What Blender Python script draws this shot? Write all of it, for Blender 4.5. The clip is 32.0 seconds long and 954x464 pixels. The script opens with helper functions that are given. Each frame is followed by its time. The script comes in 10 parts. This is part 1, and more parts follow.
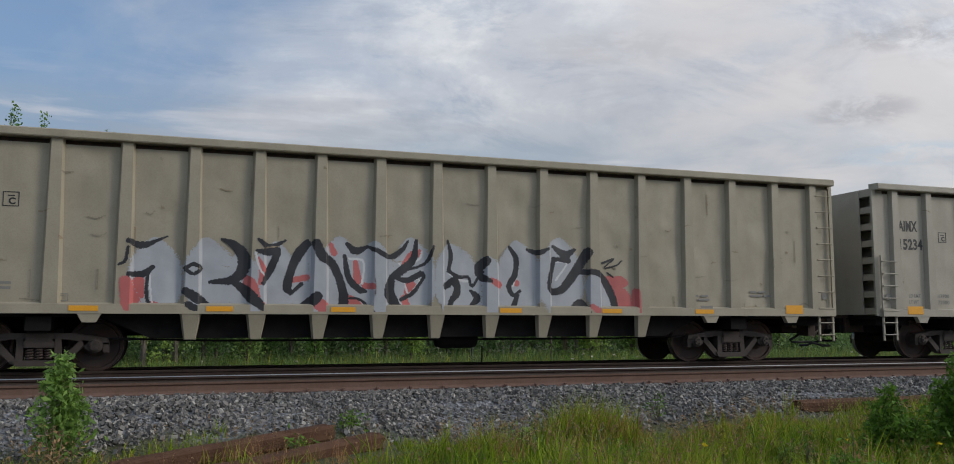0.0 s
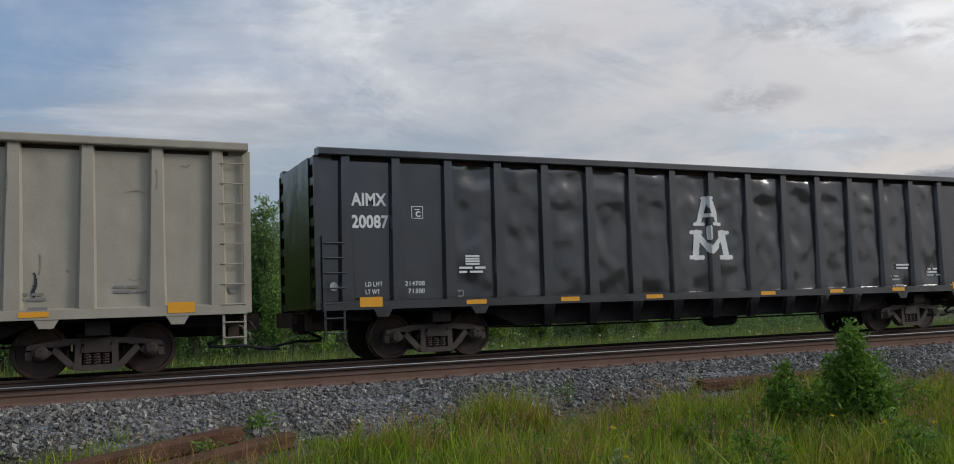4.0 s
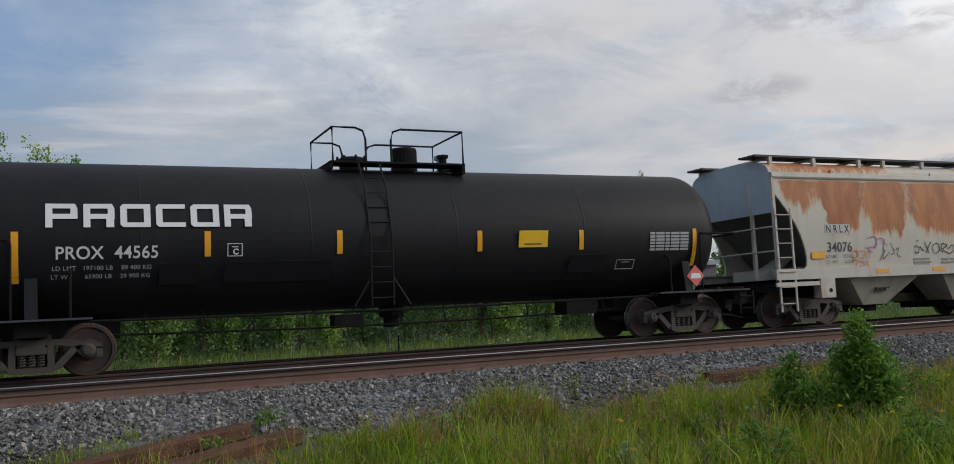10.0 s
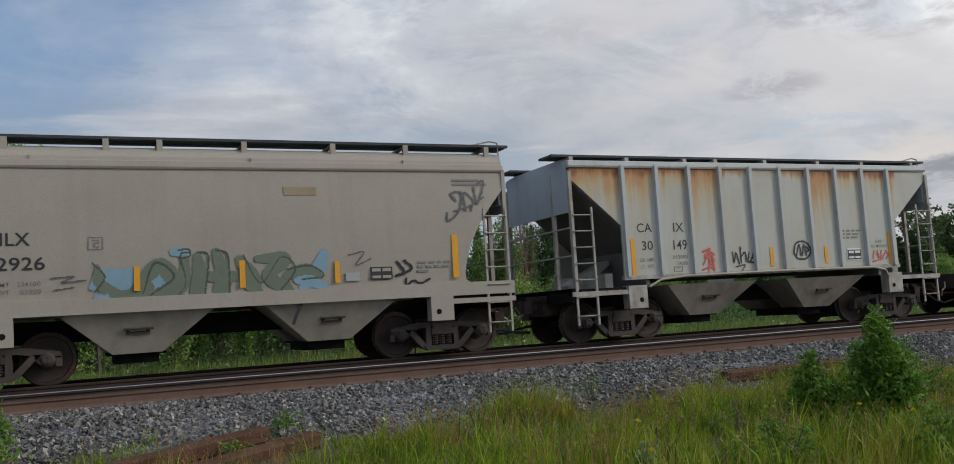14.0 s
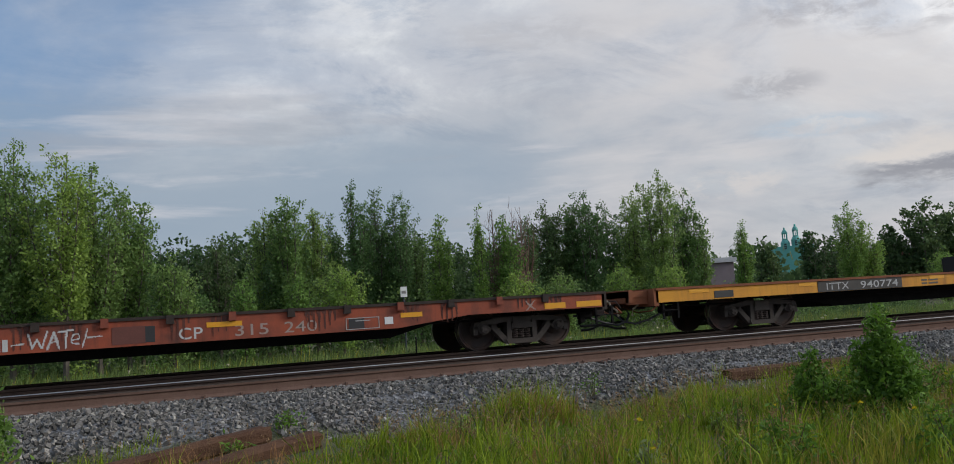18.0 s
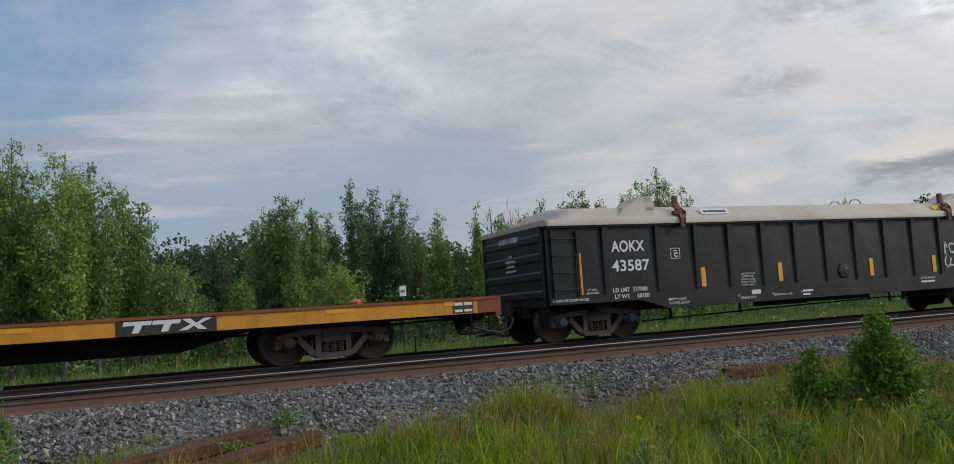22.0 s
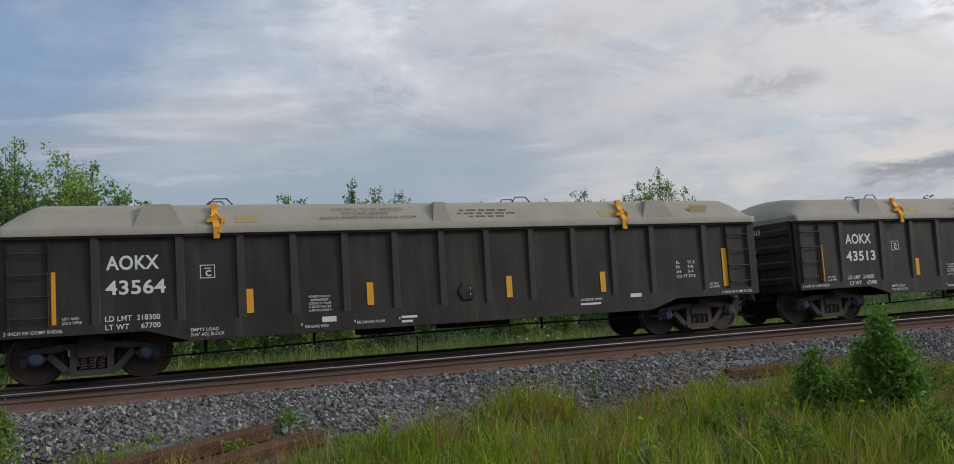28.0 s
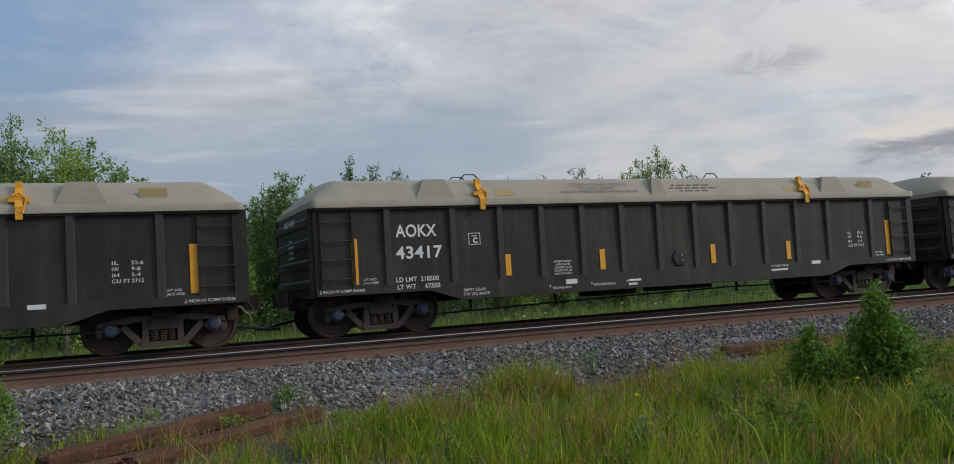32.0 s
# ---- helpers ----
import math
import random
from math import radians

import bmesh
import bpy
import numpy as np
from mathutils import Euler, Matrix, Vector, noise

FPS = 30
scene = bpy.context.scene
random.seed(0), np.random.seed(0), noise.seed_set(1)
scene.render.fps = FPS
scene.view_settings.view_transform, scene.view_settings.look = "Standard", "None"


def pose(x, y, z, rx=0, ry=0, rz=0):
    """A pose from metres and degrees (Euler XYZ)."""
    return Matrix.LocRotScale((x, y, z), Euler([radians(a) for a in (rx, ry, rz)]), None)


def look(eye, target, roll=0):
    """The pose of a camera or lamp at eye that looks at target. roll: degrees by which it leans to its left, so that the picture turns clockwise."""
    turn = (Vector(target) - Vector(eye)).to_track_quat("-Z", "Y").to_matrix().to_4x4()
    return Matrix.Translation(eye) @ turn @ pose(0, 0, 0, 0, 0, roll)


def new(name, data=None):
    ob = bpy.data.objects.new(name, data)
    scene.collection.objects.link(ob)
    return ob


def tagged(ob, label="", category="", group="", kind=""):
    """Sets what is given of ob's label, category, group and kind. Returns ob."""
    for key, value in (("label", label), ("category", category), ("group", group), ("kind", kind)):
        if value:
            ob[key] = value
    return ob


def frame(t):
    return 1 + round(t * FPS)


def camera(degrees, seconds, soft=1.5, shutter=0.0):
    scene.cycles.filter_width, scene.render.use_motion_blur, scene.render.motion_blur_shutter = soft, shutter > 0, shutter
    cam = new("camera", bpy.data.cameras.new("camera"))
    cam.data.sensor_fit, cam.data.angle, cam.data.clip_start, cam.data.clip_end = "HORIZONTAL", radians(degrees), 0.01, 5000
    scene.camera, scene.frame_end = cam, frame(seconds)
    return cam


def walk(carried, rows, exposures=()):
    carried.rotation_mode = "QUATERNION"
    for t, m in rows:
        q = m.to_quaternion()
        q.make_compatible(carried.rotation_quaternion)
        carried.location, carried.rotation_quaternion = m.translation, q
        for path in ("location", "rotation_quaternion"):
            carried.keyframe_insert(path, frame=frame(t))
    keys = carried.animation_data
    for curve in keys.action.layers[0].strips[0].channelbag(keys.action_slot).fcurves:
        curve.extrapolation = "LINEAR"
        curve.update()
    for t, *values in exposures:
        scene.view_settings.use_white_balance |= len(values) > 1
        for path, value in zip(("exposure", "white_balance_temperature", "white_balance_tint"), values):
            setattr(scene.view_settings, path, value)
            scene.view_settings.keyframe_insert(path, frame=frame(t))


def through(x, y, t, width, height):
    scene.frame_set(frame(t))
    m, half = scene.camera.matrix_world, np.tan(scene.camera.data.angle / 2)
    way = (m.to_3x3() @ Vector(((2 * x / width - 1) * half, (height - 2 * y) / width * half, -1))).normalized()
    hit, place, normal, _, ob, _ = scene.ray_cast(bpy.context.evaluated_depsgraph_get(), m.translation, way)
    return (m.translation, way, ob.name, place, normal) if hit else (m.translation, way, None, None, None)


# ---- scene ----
import functools
import itertools

EYE = 1.6        # eye height over the trackside ground
cam = camera(56.35, 32.0, 0.95)
TURNS = [        # seconds, yaw, pitch, roll of a camera held by a standing person
    (0.0, -19.42, 6.07, 0.05),
    (0.5, -19.44, 6.00, 0.22),
    (1.0, -19.58, 5.97, 0.56),
    (1.5, -19.66, 5.93, 0.71),
    (2.0, -21.68, 5.91, 1.39),
    (2.5, -25.03, 5.71, 1.81),
    (4.5, -25.17, 5.41, 2.20),
    (5.0, -25.19, 5.35, 2.22),
    (5.5, -25.21, 5.35, 2.42),
    (6.0, -25.23, 5.29, 2.51),
    (6.5, -25.25, 5.27, 2.49),
    (7.0, -25.27, 5.23, 2.52),
    (7.5, -25.14, 5.22, 2.51),
    (8.0, -25.04, 5.21, 2.60),
    (8.5, -24.98, 5.18, 2.72),
    (9.0, -24.90, 5.17, 2.86),
    (9.5, -24.84, 5.14, 2.79),
    (10.0, -24.81, 5.13, 2.86),
    (10.5, -24.76, 5.13, 2.85),
    (11.0, -24.69, 5.11, 2.80),
    (11.5, -24.63, 5.08, 3.03),
    (12.0, -23.95, 5.22, 3.03),
    (12.5, -23.82, 5.20, 3.03),
    (13.0, -23.72, 5.33, 3.38),
    (13.5, -23.79, 5.31, 3.41),
    (14.0, -23.79, 5.28, 3.49),
    (14.5, -23.77, 5.27, 3.51),
    (15.0, -23.76, 5.22, 3.52),
    (15.5, -23.77, 5.21, 3.59),
    (17.5, -23.75, 5.25, 3.65),
    (18.0, -23.72, 5.25, 3.63),
    (18.5, -23.72, 5.26, 3.63),
    (19.0, -23.72, 5.23, 3.62),
    (19.5, -23.71, 5.23, 3.69),
    (20.0, -23.71, 5.23, 3.75),
    (20.5, -23.71, 5.21, 3.81),
    (21.0, -23.71, 5.20, 3.81),
    (21.5, -23.74, 5.21, 3.78),
    (22.0, -23.78, 5.17, 3.82),
    (22.5, -23.78, 5.16, 3.78),
    (23.0, -23.76, 5.17, 3.76),
    (23.5, -23.75, 5.17, 3.79),
    (24.0, -23.70, 5.20, 3.76),
    (24.5, -23.70, 5.22, 3.79),
    (25.0, -23.68, 5.20, 3.68),
    (25.5, -23.65, 5.17, 3.67),
    (27.5, -23.63, 5.16, 3.60),
    (28.0, -23.65, 5.16, 3.60),
    (28.5, -23.65, 5.15, 3.58),
    (29.0, -23.68, 5.03, 3.52),
    (29.5, -23.69, 4.78, 3.53),
    (30.0, -23.73, 4.33, 3.58),
    (30.5, -23.76, 4.13, 3.58),
    (31.0, -23.78, 3.99, 3.60),
    (31.5, -23.78, 3.86, 3.58),
    (32.0, -23.80, 3.70, 3.54),
]
EXPOSURES = [(0.0, 0.02), (1.0, -0.09), (2.5, -0.06), (5.0, 0.0), (6.0, 0.05), (7.5, 0.06), (9.0, 0.0), (10.5, 0.03), (11.5, 0.08), (12.3, 0.05), (13.0, 0.0), (32.0, 0.0)]   # the camera meters what passes
walk(cam, [(t, pose(0, 0, EYE, 90 + pitch, roll, yaw)) for t, yaw, pitch, roll in TURNS], EXPOSURES)

# ---- light ----
world = bpy.data.worlds.new("overcast_evening")
scene.world = world
world.use_nodes = True


def sky():
    nt = world.node_tree
    nt.nodes.clear()
    N, L = nt.nodes.new, nt.links.new
    out, bg = N("ShaderNodeOutputWorld"), N("ShaderNodeBackground")
    L(bg.outputs[0], out.inputs[0])
    nish = N("ShaderNodeTexSky")
    nish.sky_type, nish.sun_disc = "NISHITA", False
    nish.sun_elevation, nish.sun_rotation = radians(24), radians(118)
    nish.air_density, nish.dust_density = 1.0, 1.5
    coord = N("ShaderNodeTexCoord")
    sep = N("ShaderNodeSeparateXYZ")
    L(coord.outputs["Generated"], sep.inputs[0])

    def math_node(op, a, b, clamp=False):
        n = N("ShaderNodeMath")
        n.operation, n.use_clamp = op, clamp
        for i, v in enumerate((a, b)):
            if isinstance(v, (int, float)):
                n.inputs[i].default_value = v
            else:
                L(v, n.inputs[i])
        return n.outputs[0]

    # clouds lie on a flat layer: the direction divided by its height
    up = math_node("ADD", math_node("MAXIMUM", sep.outputs[2], 0.0), 0.30)
    flat = N("ShaderNodeCombineXYZ")
    L(math_node("DIVIDE", sep.outputs[0], up), flat.inputs[0])
    L(math_node("DIVIDE", sep.outputs[1], up), flat.inputs[1])

    def cloud(scale, detail, rough, distort, offset, stretch=(1, 1, 1)):
        mp = N("ShaderNodeMapping")
        mp.inputs["Location"].default_value = offset
        mp.inputs["Scale"].default_value = stretch
        L(flat.outputs[0], mp.inputs[0])
        n = N("ShaderNodeTexNoise")
        n.inputs["Scale"].default_value, n.inputs["Detail"].default_value = scale, detail
        n.inputs["Roughness"].default_value, n.inputs["Distortion"].default_value = rough, distort
        L(mp.outputs[0], n.inputs["Vector"])
        return n.outputs["Fac"]

    def ramp(fac, *stops):
        r = N("ShaderNodeValToRGB")
        r.color_ramp.interpolation = "EASE"
        while len(r.color_ramp.elements) < len(stops):
            r.color_ramp.elements.new(0.5)
        for e, (p, c) in zip(r.color_ramp.elements, stops):
            e.position, e.color = p, (*c, 1)
        L(fac, r.inputs[0])
        return r.outputs[0]

    def mix(fac, a, b):
        m = N("ShaderNodeMix")
        m.data_type = "RGBA"
        for sock, v in ((m.inputs[0], fac), (m.inputs[6], a), (m.inputs[7], b)):
            if isinstance(v, tuple):
                sock.default_value = (*v, 1)
            elif isinstance(v, (int, float)):
                sock.default_value = v
            else:
                L(v, sock)
        return m.outputs[2]

    blue = N("ShaderNodeVectorMath")
    blue.operation = "SCALE"
    blue.inputs["Scale"].default_value = 0.12
    L(nish.outputs[0], blue.inputs[0])
    azure = mix(0.55, blue.outputs[0], (0.200, 0.330, 0.560))
    body = ramp(cloud(1.05, 10, 0.62, 0.4, (3.1, 1.7, 0), (0.85, 1.1, 1)), (0.30, (0.39, 0.43, 0.50)), (0.48, (0.575, 0.60, 0.645)), (0.62, (0.80, 0.81, 0.82)), (0.80, (1.00, 0.99, 0.97)))
    veil = ramp(cloud(3.6, 12, 0.68, 0.5, (7.7, 2.2, 0), (0.75, 1.15, 1)), (0.34, (0.68, 0.73, 0.81)), (0.52, (0.98, 0.98, 0.99)), (0.70, (1.17, 1.16, 1.13)))
    lit = N("ShaderNodeMix")
    lit.data_type, lit.blend_type = "RGBA", "MULTIPLY"
    lit.inputs[0].default_value = 1.0
    L(body, lit.inputs[6]), L(veil, lit.inputs[7])
    bands = ramp(cloud(2.0, 7, 0.55, 0.2, (4.0, 9.0, 0), (0.40, 1.5, 1)), (0.56, (0.0, 0.0, 0.0)), (0.70, (0.6, 0.6, 0.6)))
    banks = ramp(cloud(1.9, 9, 0.6, 0.2, (9.0, 4.4, 0), (0.55, 1.2, 1)), (0.56, (0.0, 0.0, 0.0)), (0.72, (0.6, 0.6, 0.6)))
    lit_all = mix(banks, mix(bands, lit.outputs[2], (0.92, 0.89, 0.87)), (0.42, 0.445, 0.495))
    gaps = ramp(cloud(0.9, 8, 0.55, 0.6, (1.2, 5.0, 0)), (0.34, (0.1, 0.1, 0.1)), (0.58, (1.0, 1.0, 1.0)))
    west = math_node("MULTIPLY", math_node("ADD", math_node("MULTIPLY", sep.outputs[0], -1.8), 0.96, True), gaps, True)
    # the cloud glows towards the hidden sun, which stands behind the camera to its right
    dot = N("ShaderNodeVectorMath")
    dot.operation = "DOT_PRODUCT"
    L(coord.outputs["Generated"], dot.inputs[0])
    dot.inputs[1].default_value = Vector((0.80, -0.43, 0.42)).normalized()
    glow = math_node("ADD", math_node("MULTIPLY", math_node("POWER", math_node("MAXIMUM", dot.outputs["Value"], 0.0), 2.0), 1.3), 1.0)
    # the layer is thicker, and darker, low over the land
    low = N("ShaderNodeMapRange")
    low.interpolation_type = "SMOOTHSTEP"
    low.inputs[1].default_value, low.inputs[2].default_value, low.inputs[3].default_value, low.inputs[4].default_value = 0.05, 0.30, 0.67, 1.0
    L(sep.outputs[2], low.inputs[0])
    glow = math_node("MULTIPLY", glow, low.outputs[0])
    scaled = N("ShaderNodeVectorMath")
    scaled.operation = "SCALE"
    L(mix(west, lit_all, azure), scaled.inputs[0])
    L(glow, scaled.inputs["Scale"])

    # smooth blue-grey air below the layer, thinner towards the sunlit side
    def span(v, a, b, c=0.0, d=1.0):
        r = N("ShaderNodeMapRange")
        r.interpolation_type = "SMOOTHSTEP"
        for i, q in enumerate((a, b, c, d), 1):
            r.inputs[i].default_value = q
        L(v, r.inputs[0])
        return r.outputs[0]

    def drift(scale, stretch, offset, detail=6, rough=0.55, distort=0.0):
        mp = N("ShaderNodeMapping")
        mp.inputs["Location"].default_value, mp.inputs["Scale"].default_value = offset, stretch
        L(coord.outputs["Generated"], mp.inputs[0])
        n = N("ShaderNodeTexNoise")
        n.inputs["Scale"].default_value, n.inputs["Detail"].default_value = scale, detail
        n.inputs["Roughness"].default_value, n.inputs["Distortion"].default_value = rough, distort
        L(mp.outputs[0], n.inputs["Vector"])
        return n.outputs["Fac"]

    height = math_node("ADD", sep.outputs[2], math_node("MULTIPLY", math_node("SUBTRACT", drift(1.0, (4, 4, 14), (0, 3, 5)), 0.5), 0.12))
    below = math_node("MULTIPLY", math_node("MULTIPLY", span(height, 0.26, 0.16), span(sep.outputs[2], -0.02, 0.05)), span(sep.outputs[0], 0.85, 0.35, 0.25, 0.92))
    air = mix(span(sep.outputs[2], 0.02, 0.11), (0.48, 0.50, 0.53), (0.315, 0.390, 0.480))
    col = mix(below, scaled.outputs[0], air)
    # long thin streaks of cloud, and one dark bank with a bright crest
    streak = math_node("MULTIPLY", span(drift(1.0, (4.2, 4.2, 34), (2.3, 0.4, 1.1), 7, 0.55, 0.3), 0.55, 0.72), span(sep.outputs[2], 0.30, 0.17))
    col = mix(math_node("MULTIPLY", streak, 0.75), col, (0.62, 0.62, 0.66))
    grey = math_node("MULTIPLY", span(drift(1.0, (3.0, 3.0, 26), (6.1, 1.4, 3.7), 6, 0.5, 0.2), 0.54, 0.70), span(sep.outputs[2], 0.36, 0.20))
    col = mix(math_node("MULTIPLY", grey, 0.5), col, (0.36, 0.385, 0.44))
    # a milky, faintly pink layer on the brighter side, with a thin blue opening and ragged dark cloudlets in it
    milk = math_node("MULTIPLY", span(sep.outputs[0], 0.30, 0.62), span(drift(1.0, (5, 5, 16), (3.0, 2.0, 8.0), 8, 0.55, 0.3), 0.30, 0.66, 0.15, 0.80))
    col = mix(milk, col, (0.655, 0.635, 0.640))
    ragged = drift(1.0, (24, 24, 58), (5.0, 1.0, 4.0), 9, 0.66, 0.4)

    def patch(x, z, wide, tall):
        far = [math_node("DIVIDE", math_node("SUBTRACT", v, at), size) for v, at, size in ((sep.outputs[0], x, wide), (sep.outputs[2], z, tall))]
        r2 = math_node("ADD", math_node("MULTIPLY", far[0], far[0]), math_node("MULTIPLY", far[1], far[1]))
        return math_node("MULTIPLY", span(r2, 1.0, 0.1), span(sep.outputs[1], 0.1, 0.3))

    for x, z, wide, tall, much, tint in ((0.703, 0.173, 0.055, 0.014, 0.55, (0.42, 0.54, 0.66)), (0.667, 0.219, 0.045, 0.020, 0.75, (0.41, 0.415, 0.45)), (0.692, 0.288, 0.075, 0.018, 0.70, (0.43, 0.43, 0.465)), (0.752, 0.262, 0.050, 0.016, 0.60, (0.46, 0.455, 0.48)), (0.45, 0.300, 0.10, 0.025, 0.45, (0.47, 0.475, 0.51)), (0.639, 0.122, 0.060, 0.020, 0.55, (0.70, 0.655, 0.63))):
        col = mix(math_node("MULTIPLY", math_node("MULTIPLY", patch(x, z, wide, tall), span(ragged, 0.38, 0.60)), much), col, tint)
    uneven = math_node("MULTIPLY", math_node("SUBTRACT", drift(1.0, (9, 9, 34), (1.0, 7.0, 2.0), 8, 0.6), 0.5), 0.062)
    lift = math_node("ADD", math_node("ADD", sep.outputs[2], uneven), math_node("MULTIPLY", math_node("SUBTRACT", ragged, 0.5), 0.030))
    side = span(math_node("ADD", sep.outputs[0], math_node("MULTIPLY", uneven, 3.0)), 0.715, 0.775)
    crest = math_node("MULTIPLY", math_node("MULTIPLY", span(lift, 0.124, 0.139), span(lift, 0.172, 0.138)), side)
    belly = math_node("MULTIPLY", math_node("MULTIPLY", span(lift, 0.100, 0.116), span(lift, 0.138, 0.122)), side)
    col = mix(math_node("MULTIPLY", belly, 0.8), col, (0.255, 0.262, 0.30))
    col = mix(math_node("MULTIPLY", crest, 0.9), col, (0.70, 0.66, 0.63))
    L(col, bg.inputs[0])
    bg.inputs[1].default_value = 1.0


sky()
sun = new("sun", bpy.data.lights.new("sun", "SUN"))
sun.data.energy, sun.data.angle, sun.data.color = 1.4, radians(14), (1.0, 0.95, 0.88)
sun.matrix_world = look((30, -16, 15), (0, 0, 0))

# ---- materials ----


@functools.cache
def surface(name, base, rough=0.7, metal=0.0, second=None, amount=0.5, shine=0.5, scale=3.0, fine=40.0, bump=0.15, streak=0.0, vary=0.0, tops=0.0, dirt=(0.05, 0.04, 0.03)):
    """A worn surface: base and second colour in large patches, fine grain, and streaks of dirt that run down."""
    m = bpy.data.materials.new(name)
    m.use_nodes = True
    nt = m.node_tree
    N, L = nt.nodes.new, nt.links.new
    p = nt.nodes["Principled BSDF"]
    p.inputs["Roughness"].default_value, p.inputs["Metallic"].default_value = rough, metal
    p.inputs["Specular IOR Level"].default_value = shine
    if second is None:
        second = tuple(c * 0.72 for c in base)
    co = N("ShaderNodeTexCoord")

    def tex(s, detail, stretch=(1, 1, 1)):
        mp = N("ShaderNodeMapping")
        mp.inputs["Scale"].default_value = stretch
        L(co.outputs["Object"], mp.inputs[0])
        n = N("ShaderNodeTexNoise")
        n.inputs["Scale"].default_value, n.inputs["Detail"].default_value = s, detail
        n.inputs["Roughness"].default_value = 0.62
        L(mp.outputs[0], n.inputs["Vector"])
        return n.outputs["Fac"]

    def span(fac, a, b, to=1.0):
        r = N("ShaderNodeMapRange")
        for i, v in enumerate((a, b, 0.0, to), 1):
            r.inputs[i].default_value = v
        L(fac, r.inputs[0])
        return r.outputs[0]

    def mix(fac, a, b, blend="MIX"):
        x = N("ShaderNodeMix")
        x.data_type, x.blend_type = "RGBA", blend
        L(fac, x.inputs[0])
        for sock, v in ((x.inputs[6], a), (x.inputs[7], b)):
            if isinstance(v, tuple):
                sock.default_value = (*v, 1)
            else:
                L(v, sock)
        return x.outputs[2]

    col = mix(span(tex(scale, 6), 0.42, 0.66, amount), base, second)
    grain = tex(fine, 4)
    col = mix(span(grain, 0.45, 0.75, 0.35), col, tuple(c * 0.55 for c in base))
    if streak:
        col = mix(span(tex(2.2, 5, (1.6, 1.6, 0.16)), 0.5, 0.78, streak), col, dirt)
    if vary:
        info = N("ShaderNodeObjectInfo")
        v = N("ShaderNodeHueSaturation")
        L(span(info.outputs["Random"], 0, 1, 1), v.inputs["Fac"])
        v.inputs["Value"].default_value = 1 - vary
        L(col, v.inputs["Color"])
        col = v.outputs[0]
    L(col, p.inputs["Base Color"])
    if bump:
        b = N("ShaderNodeBump")
        b.inputs["Strength"].default_value, b.inputs["Distance"].default_value = bump, 0.02
        L(grain, b.inputs["Height"])
        L(b.outputs[0], p.inputs["Normal"])
    return m


